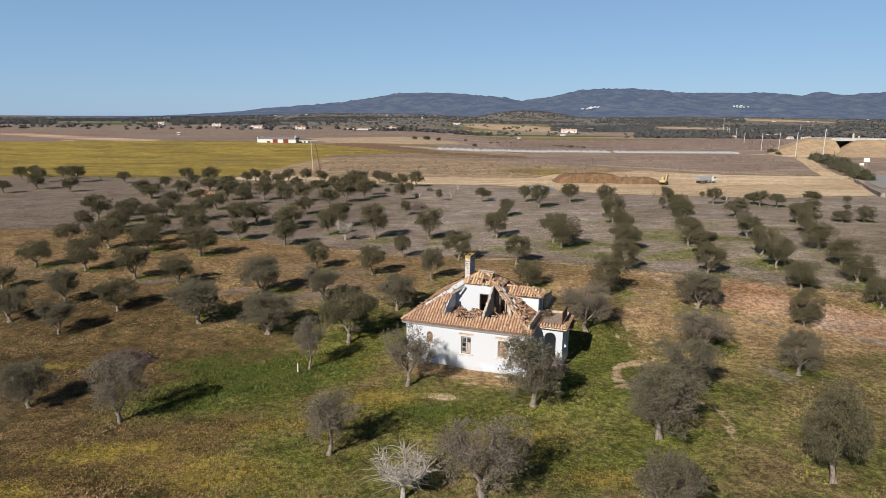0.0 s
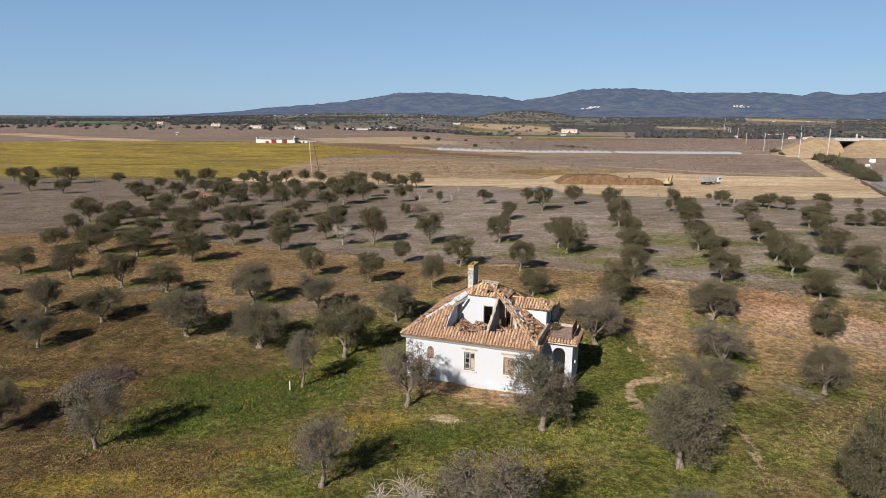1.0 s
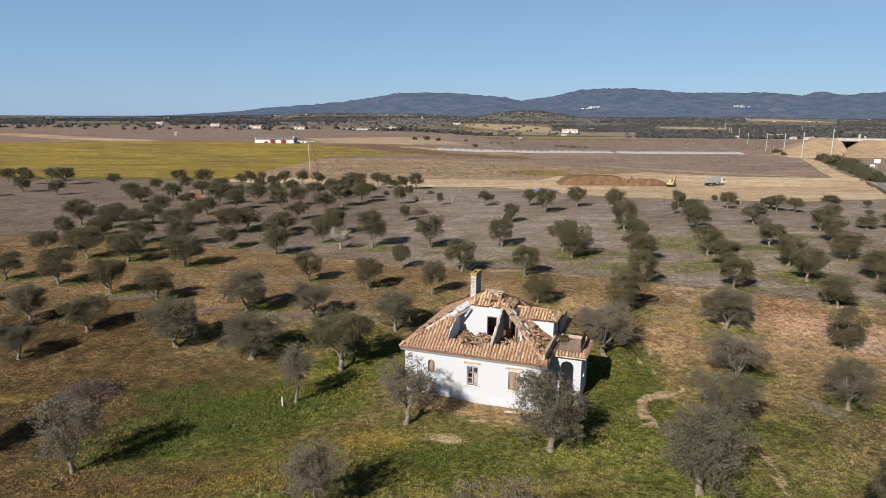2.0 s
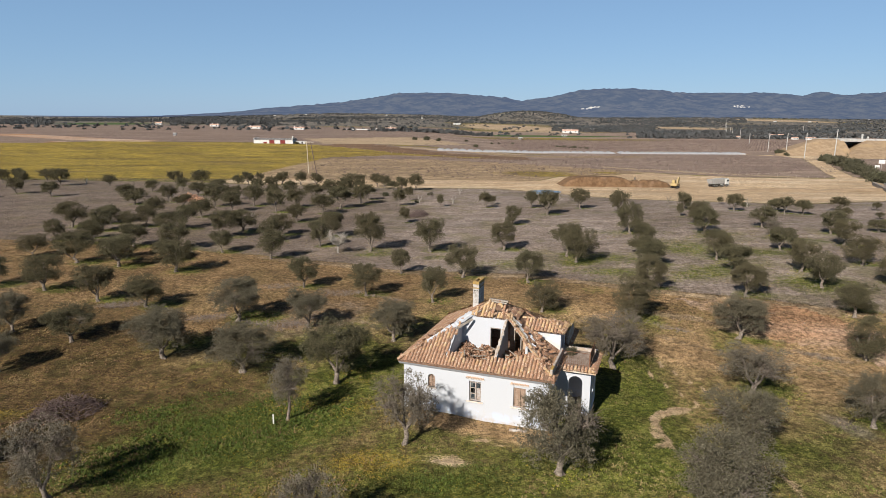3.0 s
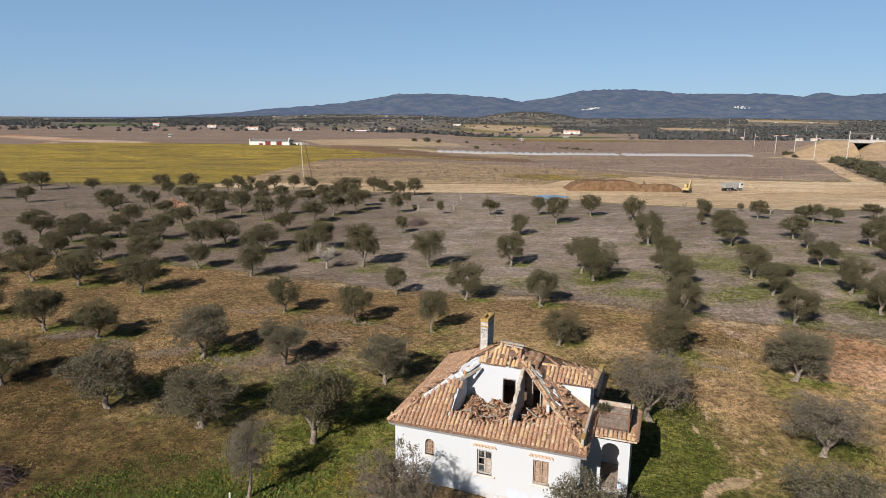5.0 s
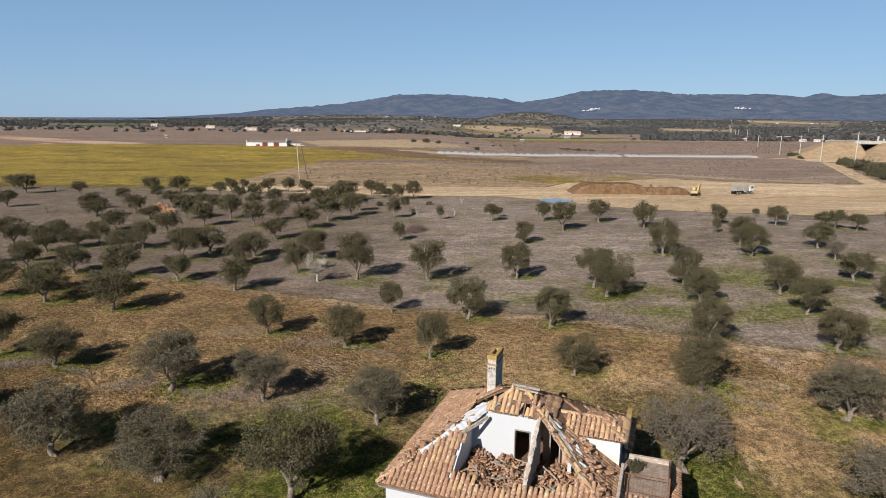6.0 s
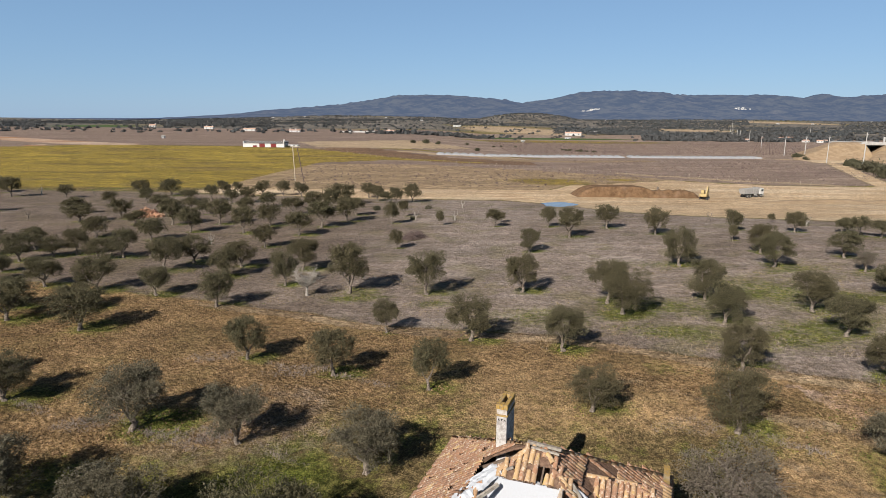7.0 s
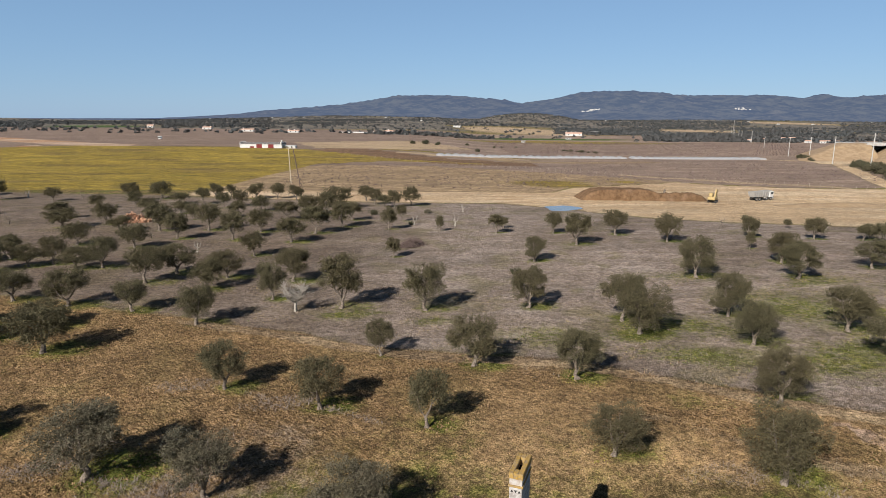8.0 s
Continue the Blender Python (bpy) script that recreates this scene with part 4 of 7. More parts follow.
IRON = speckled("rusty_iron", (0.1, 0.045, 0.025), (0.2, 0.1, 0.06), 14, rough=0.8, bump=0.2)
CEMENT = speckled("stained_terrace_floor", (0.2, 0.15, 0.12), (0.3, 0.245, 0.205), 3, bump=0.4, stain=(0.15, 0.105, 0.08))
GAP = speckled("roof_bed", (0.1, 0.058, 0.04), (0.19, 0.12, 0.08), 8, bump=0.5)
LICHEN = speckled("orange_lichen", (0.36, 0.22, 0.05), (0.24, 0.17, 0.09), 9, bump=0.5, stain=(0.36, 0.3, 0.22))


def glass_material():
    n = Nodes("dusty_glass", 0.15, 0.5)
    return n.done(n.mix(n.span(n.noise(6, 4, 0.6, kind="Object"), 0.4, 0.7), (0.02, 0.025, 0.03), (0.12, 0.13, 0.13)))


GLASS = glass_material()

# outer walls, with the window openings right through the front
front = pierced("wall", Matrix.Identity(4), 9.8, -0.5, 3.3, 0.45,
                [(1.72, 2.24, 1.66, 2.56, True), (4.58, 5.38, 1.14, 2.5, False), (7.5, 8.28, 1.2, 2.51, False)], LIME, house)
pierced("wall", pose(9.8, 0, 0, 0, 0, 90), 9.5, -0.5, 3.3, 0.42, [(1.3, 2.2, -0.1, 2.1, False), (3.6, 4.6, 0.05, 2.2, False)], LIME, house)
pierced("wall", pose(0.42, 0.45, 0, 0, 0, 90), 9.05, -0.5, 3.3, 0.42, [], LIME, house)
pierced("wall", pose(0.42, 9.05, 0), 8.96, -0.5, 3.3, 0.45, [(3.5, 4.4, -0.1, 2.1, False)], LIME, house)
block("room_floor", 0.42, 9.38, 0.45, 9.05, -0.12, -0.02, CEMENT)
block("attic_floor", 0.42, 9.38, 0.45, 9.05, 3.08, 3.2, GAP)


def roof_wall(name, along, at, thick, a0, a1, top, low, material, holes=(), label=""):
    """An attic wall whose top follows top(a); along: 0 for x, 1 for y."""
    bm = bmesh.new()
    cuts = sorted({a0, a1, *[h for hole in holes for h in hole[:2]], *np.linspace(a0, a1, 9)})

    def point(a, t, z):
        return (a, at + t, z) if along == 0 else (at + t, a, z)

    for a, b in zip(cuts, cuts[1:]):
        mid = (a + b) / 2
        base_a = base_b = low
        for h0, h1, hz in holes:
            if h0 < mid < h1:
                base_a = base_b = hz
        corner = [(a, base_a), (b, base_b), (b, max(top(b), base_b + 0.02)), (a, max(top(a), base_a + 0.02))]
        lower = [bm.verts.new(point(x, 0, z)) for x, z in corner]
        upper = [bm.verts.new(point(x, thick, z)) for x, z in corner]
        bm.faces.new(lower)
        bm.faces.new(upper[::-1])
        for k in range(4):
            bm.faces.new((lower[k], upper[k], upper[(k + 1) % 4], lower[(k + 1) % 4]))
    bmesh.ops.remove_doubles(bm, verts=bm.verts, dist=0.001)
    bm.verts.index_update()
    seen = {}
    for f in list(bm.faces):
        key = tuple(sorted(v.index for v in f.verts))
        seen.setdefault(key, []).append(f)
    bmesh.ops.delete(bm, geom=[f for same in seen.values() if len(same) > 1 for f in same], context="FACES_ONLY")
    bmesh.ops.recalc_face_normals(bm, faces=bm.faces)
    return part(name, bm, material, house, label)


def rafters_at(v):
    return EAVE + SLOPE * (v + 0.3)


ragged = random.Random(8)
roof_wall("attic_wall", 0, 3.5, 0.2, 2.9, 6.15, lambda u: min(rafters_at(3.5), EAVE + SLOPE * (u + 0.3), EAVE + SLOPE * (10.1 - u)) - 0.06 + 0.05 * math.sin(u * 9), 3.2, LIME, [(5.0, 5.66, 4.98)], "white attic wall with an empty doorway")
roof_wall("attic_wall", 1, 2.78, 0.14, 0.5, 3.5, lambda v: min(rafters_at(v) - 0.06 + 0.05 * math.sin(v * 7), EAVE + SLOPE * 3.1), 3.2, LIME)
roof_wall("attic_wall", 1, 6.0, 0.16, 0.55, 3.5, lambda v: rafters_at(v) - 0.04 + 0.06 * math.sin(v * 8), 3.2, LIME, label="sloping white partition with dirty top")
roof_wall("attic_wall", 0, 4.3, 0.18, 6.16, 8.6, lambda u: max(3.4, min(EAVE + SLOPE * (10.1 - u) - 0.4, 5.3) - 0.5 * (u > 7.2)), 3.2, ADOBE, [(6.5, 7.0, 4.75), (7.55, 7.8, 3.9)], "broken clay wall with empty openings")
roof_wall("attic_wall", 1, 7.5, 0.16, 3.1, 4.3, lambda v: 4.05 + 0.3 * (v > 3.6), 3.2, LIME)
block("door_frame", 4.96, 5.0, 3.46, 3.72, 3.2, 5.0, OLD_WOOD)
block("door_frame", 5.66, 5.7, 3.46, 3.72, 3.2, 5.0, OLD_WOOD)
block("door_frame", 4.96, 5.7, 3.46, 3.72, 4.98, 5.03, OLD_WOOD)
roof_wall("attic_wall", 0, 6.6, 0.15, 3.0, 6.8, lambda u: 5.2, 3.2, ADOBE)

# ---- roof ----
roof = new("roof")
roof.parent = house
tagged(roof, "old clay barrel-tile roof, partly fallen in")


def tile_shape(name, length, r0, r1, sides=6, thick=0.018):
    """A curved clay cover tile lying along y, its wide end at y = 0."""
    verts, faces = [], []
    for y, r in ((0, r0), (length, r1)):
        for t in (0, thick):
            for k in range(sides + 1):
                w = math.pi * k / sides
                verts.append(((r - t) * math.cos(w), y, (r - t) * math.sin(w)))
    n = sides + 1
    for k in range(sides):
        faces.append((k, k + 1, 2 * n + k + 1, 2 * n + k))
        faces.append((k, n + k, n + k + 1, k + 1))
    return verts, faces


TILE_VERTS, TILE_FACES = tile_shape("tile", 0.47, 0.104, 0.082)
tile_data = {}
for key, material in (("plain", TILE), ("lichen", TILE_OLD)):
    data = bpy.data.meshes.new("tile")
    data.from_pydata(TILE_VERTS, [], TILE_FACES)
    data.materials.append(material)
    data.shade_smooth()
    tile_data[key] = data
spare_tiles = {"plain": [], "lichen": []}
single = {"count": 0}


def lay(m, single_piece, key="plain"):
    if single_piece and single["count"] < 330:
        ob = new("tile", tile_data[key])
        ob.parent = roof
        ob.matrix_local = m
        single["count"] += 1
    else:
        spare_tiles[key].append(m)


def tile_slope(origin, along, up, columns, rows_of, keep, single_piece, lichen=0.1, pitch=0.226, gauge=0.37, seed=1, untidy=0.022):
    """Tiles in courses: along the eave by columns, up the slope by courses, where keep(a, b) is true."""
    rng = random.Random(seed)
    along, up = Vector(along).normalized(), Vector(up).normalized()
    normal = along.cross(up).normalized()
    turn = Matrix((along, up, normal)).transposed().to_4x4()
    for i in range(columns):
        for j in range(rows_of):
            a, b = (i + 0.5) * pitch, j * gauge
            if not keep(a, b, rng):
                continue
            p = Vector(origin) + along * (a + rng.gauss(0, 0.008)) + up * (b + rng.gauss(0, 0.014)) + normal * (0.012 + 0.006 * rng.random())
            twist = Matrix.Rotation(rng.gauss(0, untidy), 4, "Z") @ Matrix.Rotation(0.035 + rng.gauss(0, 0.012), 4, "X")
            lay(Matrix.Translation(p) @ turn @ twist, single_piece, "lichen" if rng.random() < lichen else "plain")


def bed(name, points, material=GAP, drop=0.0):
    """The bed of mortar and under-tiles below a field of cover tiles, a slab."""
    bm = bmesh.new()
    top = [bm.verts.new((x, y, z - drop)) for x, y, z in points]
    low = [bm.verts.new((x, y, z - 0.1 - drop)) for x, y, z in points]
    bm.faces.new(top)
    bm.faces.new(low[::-1])
    for k in range(len(points)):
        bm.faces.new((top[k], low[k], low[(k + 1) % len(points)], top[(k + 1) % len(points)]))
    bmesh.ops.recalc_face_normals(bm, faces=bm.faces)
    return part(name, bm, material, roof)


def fz(v):
    return EAVE + SLOPE * (v + 0.3)


# front slope: eave strip, left field and the cap under the ridge
bed("roof_bed", [(-0.3, -0.3, EAVE), (10.1, -0.3, EAVE), (9.5, 0.3, fz(0.3)), (0.3, 0.3, fz(0.3))])
bed("roof_bed", [(6.2, 0.3, fz(0.3)), (9.5, 0.3, fz(0.3)), (8.55, 1.25, fz(1.25)), (7.4, 0.75, fz(0.75))])
bed("roof_bed", [(0.3, 0.3, fz(0.3)), (2.76, 0.3, fz(0.3)), (2.76, 2.76, fz(2.76))])
bed("roof_bed", [(3.5, 3.5, fz(3.5)), (5.1, 3.5, fz(3.5)), (5.1, 4.7, fz(4.7)), (4.7, 4.75, fz(4.7))])
bed("roof_bed", [(5.55, 3.5, fz(3.5)), (6.2, 3.5, fz(3.5)), (5.55, 4.3, fz(4.3))])
bed("roof_bed", [(5.1, 4.15, fz(4.15)), (5.55, 4.15, fz(4.15)), (5.55, 4.3, fz(4.3)), (5.2, 4.75, fz(4.7)), (5.1, 4.7, fz(4.7))])


def front_kept(a, b, rng):
    u, v = a - 0.3, b / RUN - 0.3
    if v > u - 0.05 or v > 9.8 - u + 0.05 or (1.5 < u < 3.6 and v > u - 0.26):
        return False
    if v < 0.3 + 0.14 * math.sin(u * 2.3) + 0.34 * max(0.0, u - 6.0) + rng.uniform(-0.1, 0.1):
        return rng.random() > 0.02
    if u < 2.8 + 0.12 * (v - 1) + rng.uniform(-0.1, 0.12):
        return rng.random() > 0.03
    if v > 3.35 + 0.12 * math.sin(u * 11) and v < 4.6:
        return not (5.15 < u < 5.55 and 3.5 < v < 4.1) and rng.random() > 0.06
    return False


tile_slope((-0.3, -0.3, EAVE), (1, 0, 0), (0, 1, SLOPE), 46, 16, lambda a, b, rng: b / RUN < 3.55 and front_kept(a, b, rng), True, 0.14, seed=3, untidy=0.02)
tile_slope((-0.3, -0.3, EAVE), (1, 0, 0), (0, 1, SLOPE), 46, 16, lambda a, b, rng: b / RUN >= 3.55 and front_kept(a, b, rng), False, 0.75, seed=13, untidy=0.045)

# right slope, broken along the hip and cut by the dormer
bed("roof_bed", [(10.1, -0.3, EAVE), (10.1, 4.2, EAVE), (7.4, 4.2, EAVE + SLOPE * 2.7), (6.9, 2.9, EAVE + SLOPE * 3.2)])
bed("roof_bed", [(10.1, 6.2, EAVE), (10.1, 9.8, EAVE), (5.2, 4.9, 6.45), (5.6, 4.5, 6.2), (7.0, 5.2, EAVE + SLOPE * 3.1)])


def right_kept(a, b, rng):
    v, u = a - 0.3, 10.1 - b / RUN
    if u < 9.75 - v or u < v + 0.3:
        return False
    if 4.15 < v < 6.3 and u > 6.9:
        return False
    if v < 4.15 and u < 7.2 + 0.3 * math.sin(v * 5) and rng.random() < 0.4:
        return False
    if 6.5 < v < 7.1 and 7.2 < u < 8.0:
        return False
    return rng.random() > 0.04


tile_slope((10.1, -0.3, EAVE), (0, 1, 0), (-1, 0, SLOPE), 44, 16, right_kept, True, 0.12, seed=4, untidy=0.03)
bed("roof_bed", [(u, v, EAVE + SLOPE * (10.1 - u)) for u, v in ((6.9, 2.95), (7.38, 4.2), (7.0, 5.16), (5.64, 4.5), (6.25, 3.62))], drop=0.01)
# left and back slopes
bed("roof_bed", [(-0.3, 9.8, EAVE), (-0.3, -0.3, EAVE), (3.0, 3.0, EAVE + SLOPE * 3.3), (2.45, 3.9, EAVE + SLOPE * 2.75), (2.3, 4.9, EAVE + SLOPE * 2.6), (2.9, 5.5, EAVE + SLOPE * 3.2), (3.8, 5.35, EAVE + SLOPE * 4.1), (4.5, 5.0, EAVE + SLOPE * 4.8)])
bed("roof_bed", [(10.1, 9.8, EAVE), (-0.3, 9.8, EAVE), (4.7, 4.8, 6.5), (5.2, 4.8, 6.5)])
tile_slope((-0.3, 9.8, EAVE), (0, -1, 0), (1, 0, SLOPE), 45, 16,
           lambda a, b, rng: (b / RUN - 0.3) < 9.8 - a - (0.3 if b / RUN > 1.1 else 0.0) and (b / RUN - 0.3) < a - 0.35 and not (b / RUN > 2.7 and 4.3 < a < 6.3 and rng.random() < 0.9) and rng.random() > 0.08, False, 0.1, seed=5)
tile_slope((10.1, 9.8, EAVE), (-1, 0, 0), (0, -1, SLOPE), 46, 16, lambda a, b, rng: b / RUN < a - 0.05 and b / RUN < 10.4 - a and rng.random() > 0.03, False, 0.1, seed=6)


def ridge_line(p, q, every=0.36, key="lichen", miss=0.1, seed=1, lift=0.05):
    """Cover tiles along a hip or ridge."""
    rng = random.Random(seed)
    p, q = Vector(p), Vector(q)
    way = (q - p).normalized()
    side = way.cross(Vector((0, 0, 1))).normalized()
    turn = Matrix((side, way, side.cross(way))).transposed().to_4x4()
    for i in range(int((q - p).length / every)):
        if rng.random() < miss:
            continue
        at = p + way * (i * every) + Vector((0, 0, lift))
        lay(Matrix.Translation(at) @ turn @ Matrix.Rotation(rng.gauss(0.03, 0.04), 4, "Z") @ Matrix.Diagonal((1.15, 1, 1.0, 1)), False, key)


ridge_line((-0.3, -0.3, EAVE), (0.95, 0.95, EAVE + SLOPE * 1.25), seed=1)
ridge_line((3.6, 3.6, fz(3.6)), (4.7, 4.75, 6.52), seed=2)
ridge_line((10.1, -0.3, EAVE), (6.3, 3.5, fz(3.5)), seed=3, miss=0.5, lift=0.09)
ridge_line((-0.3, 9.8, EAVE), (4.6, 4.9, 6.45), seed=4)
ridge_line((10.1, 9.8, EAVE), (5.3, 4.95, 6.4), seed=5)
ridge_line((6.3, 3.45, 5.8), (5.25, 4.6, 6.5), seed=6, miss=0.3)


def bar(bm, p, q, w, h=None):
    """A square timber from p to q."""
    p, q = Vector(p), Vector(q)
    way = q - p
    side = way.cross(Vector((0, 0, 1)))
    side = side.normalized() if side.length > 1e-4 else Vector((1, 0, 0))
    up = side.cross(way).normalized()
    m = Matrix((side, way.normalized(), up)).transposed().to_4x4()
    m.translation = (p + q) / 2
    box(bm, -w / 2, w / 2, -way.length / 2, way.length / 2, -(h or w) / 2, (h or w) / 2, 0, m)
    return bm


# white mortared hip, bare of tiles, with stripped timbers beside it
def ragged(p, q, width, thick, seed):
    """A broken strip of mortar from p to q, with uneven edges and ends."""
    r = random.Random(seed)
    p, q = Vector(p), Vector(q)
    way = q - p
    side = way.cross(Vector((0, 0, 1))).normalized()
    up = side.cross(way).normalized()
    bm = bmesh.new()
    n = max(3, int(way.length / 0.13))
    rings = []
    for k in range(n + 1):
        a, b, t = width * r.uniform(0.28, 0.62), width * r.uniform(0.28, 0.62), thick * r.uniform(0.6, 1.2)
        if k in (0, n):
            a, b, t = a * 0.45, b * 0.45, t * 0.6
        c = p + way * (k / n) + side * r.gauss(0, width * 0.06)
        rings.append([bm.verts.new(c + side * x + up * z) for x, z in ((-a, -thick), (-a * 0.8, t * 0.4), (0, t), (b * 0.8, t * 0.5), (b, -thick))])
    for a, b in zip(rings, rings[1:]):
        for k in range(4):
            bm.faces.new((a[k], a[k + 1], b[k + 1], b[k]))
    bm.faces.new(rings[0])
    bm.faces.new(rings[-1][::-1])
    bmesh.ops.recalc_face_normals(bm, faces=bm.faces)
    return bm


for k, (a, b, off, width) in enumerate(((1.1, 1.8, 0.0, 0.24), (1.7, 2.6, 0.1, 0.46), (2.4, 3.1, 0.02, 0.6), (2.9, 3.7, 0.1, 0.5), (2.0, 2.9, 0.5, 0.34), (2.7, 3.5, 0.55, 0.4), (2.4, 3.3, 0.9, 0.26))):
    part("hip_mortar", ragged((a, a + off, fz(a) + 0.04 + 0.08 * off), (b, b + off, fz(b) + 0.04 + 0.08 * off), width, 0.09, 30 + k), LIME, roof, "broken white mortar along the hip")
part("partition_top", ragged((6.08, 0.62, rafters_at(0.62)), (6.08, 3.46, rafters_at(3.46)), 0.24, 0.06, 50), WORN_WASH, house, "crumbling brown top of the partition")
part("hip_rafter", bar(bmesh.new(), (1.3, 1.45, fz(1.35)), (3.7, 3.75, fz(3.65)), 0.09, 0.12), DARK_WOOD, roof)
part("hip_rafter", bar(bmesh.new(), (2.2, 1.75, fz(1.75)), (3.75, 3.2, fz(3.2)), 0.1, 0.14), OLD_WOOD, roof)
part("hip_rafter", bar(bmesh.new(), (9.4, 0.4, fz(0.4) - 0.05), (5.6, 4.2, fz(4.2) - 0.05), 0.1, 0.14), OLD_WOOD, roof, "grey bare hip timber")
part("hip_rafter", bar(bmesh.new(), (8.6, 1.45, fz(1.3)), (6.3, 3.9, fz(3.8)), 0.09, 0.07), OLD_WOOD, roof)
for k, v in enumerate((3.7, 4.3, 4.95)):
    part("rafter", bar(bmesh.new(), (1.9, v, EAVE + SLOPE * 2.1), (4.2, v + 0.1 * k, EAVE + SLOPE * 4.35 - 0.12 * k), 0.08, 0.1), DARK_WOOD if k else OLD_WOOD, roof)
part("ridge_beam", bar(bmesh.new(), (4.5, 4.8, 6.66), (5.85, 4.7, 6.62), 0.13, 0.12), OLD_WOOD, roof, "bare weathered ridge timber")
part("ridge_beam", bar(bmesh.new(), (4.7, 4.55, 6.6), (5.8, 4.5, 6.52), 0.08, 0.08), OLD_WOOD, roof)
for x in (4.9, 5.3, 5.7):
    part("rafter", bar(bmesh.new(), (x, 3.55, fz(3.5) - 0.08), (x, 4.7, fz(4.65) - 0.06), 0.07, 0.1), DARK_WOOD, roof)
for k, x in enumerate((6.5, 6.9, 7.4, 7.9)):
    part("rafter", bar(bmesh.new(), (x, 3.6 - 0.2 * k, fz(3.4) - 0.3 * k), (x + 0.9, 2.6 - 0.3 * k, fz(2.2) - 0.35 * k), 0.07, 0.09), OLD_WOOD if k % 2 else LIME, roof)
for x in (6.52, 6.98):
    part("door_post", bar(bmesh.new(), (x, 4.1, 3.2), (x, 4.1, 4.8), 0.06, 0.08), OLD_WOOD, roof)

# low parapets along the terrace side
block("parapet", 9.76, 9.9, 0.0, 4.05, 3.3, 4.02, WORN_WASH, bevel=0.02, label="low pale parapet with lichened top")
block("parapet_cap", 9.74, 9.92, 0.0, 0.6, 4.02, 4.07, LICHEN)
block("parapet", 9.72, 9.9, 6.25, 8.7, 3.3, 4.5, WORN_WASH, bevel=0.02)
block("parapet_cap", 9.68, 9.92, 6.25, 8.7, 4.5, 4.56, LICHEN)
block("parapet", 10.0, 12.0, 5.72, 5.9, 3.3, 3.55, WORN_WASH, bevel=0.02)

# dormer with its own hipped tile roof
dormer = new("dormer")
dormer.parent = house
tagged(dormer, "pale blue dormer with a dark doorway")
bm = bmesh.new()
for y in (4.25,):
    vs = [bm.verts.new(p) for p in ((7.5, y, 4.86), (9.65, y, 3.5), (9.65, y, 4.92), (7.5, y, 4.92))]
    ws = [bm.verts.new((p.co.x, p.co.y + 0.16, p.co.z)) for p in vs]
    bm.faces.new(vs)
    bm.faces.new(ws[::-1])
    for k in range(4):
        bm.faces.new((vs[k], ws[k], ws[(k + 1) % 4], vs[(k + 1) % 4]))
bmesh.ops.recalc_face_normals(bm, faces=bm.faces)
part("dormer_wall", bm, PLASTER_BLUE, dormer)
pierced("dormer_wall", pose(9.65, 4.41, 0, 0, 0, 90), 1.7, 3.3, 4.92, 0.15, [(0.4, 1.25, 3.36, 4.8, False)], PLASTER_BLUE, dormer)
block("dormer_wall", 8.2, 9.65, 6.11, 6.25, 3.5, 4.92, PLASTER_BLUE, dormer)
bm = bmesh.new()
vs = [bm.verts.new(p) for p in ((7.1, 4.1, 4.92), (9.9, 4.1, 4.92), (9.9, 6.3, 4.92), (6.9, 6.3, 4.92), (6.7, 5.2, 5.42), (8.8, 5.2, 5.42))]
for f in ((0, 1, 5, 4), (1, 2, 5), (2, 3, 4, 5), (3, 0, 4), (3, 2, 1, 0)):
    bm.faces.new([vs[i] for i in f])
part("dormer_roof", bm, GAP, dormer)
tile_slope((7.12, 4.06, 4.94), (1, 0, 0), (0, 1, 0.455), 12, 3, lambda a, b, rng: 7.12 + a < 9.9 - b * 0.85, True, 0.3, seed=7)
tile_slope((9.94, 4.1, 4.94), (0, 1, 0), (-1, 0, 0.455), 10, 3, lambda a, b, rng: b * 0.9 < a and b * 0.9 < 2.2 - a, True, 0.4, seed=8)
ridge_line((6.8, 5.2, 5.42), (8.8, 5.2, 5.43), seed=8, lift=0.03)
ridge_line((9.88, 4.12, 4.96), (8.8, 5.2, 5.43), seed=9, lift=0.03)

# white coved cornices under the eaves
def cornice(m, length):
    """A plastered cove along x, from the wall face out to the eave."""
    bm = bmesh.new()
    ends = [[bm.verts.new((x, y, z)) for y, z in ((0.0, 2.98), (-0.12, 3.06), (-0.29, 3.26), (-0.29, 3.325), (0.0, 3.325))] for x in (0, length)]
    bm.faces.new(ends[0])
    bm.faces.new(ends[1][::-1])
    for k in range(5):
        bm.faces.new((ends[0][k], ends[1][k], ends[1][(k + 1) % 5], ends[0][(k + 1) % 5]))
    bmesh.ops.recalc_face_normals(bm, faces=bm.faces)
    part("cornice", bm, LIME, house).matrix_local = m


cornice(pose(-0.28, -0.004, 0), 10.36)
cornice(pose(9.804, 0.0, 0, 0, 0, 90), 2.4)

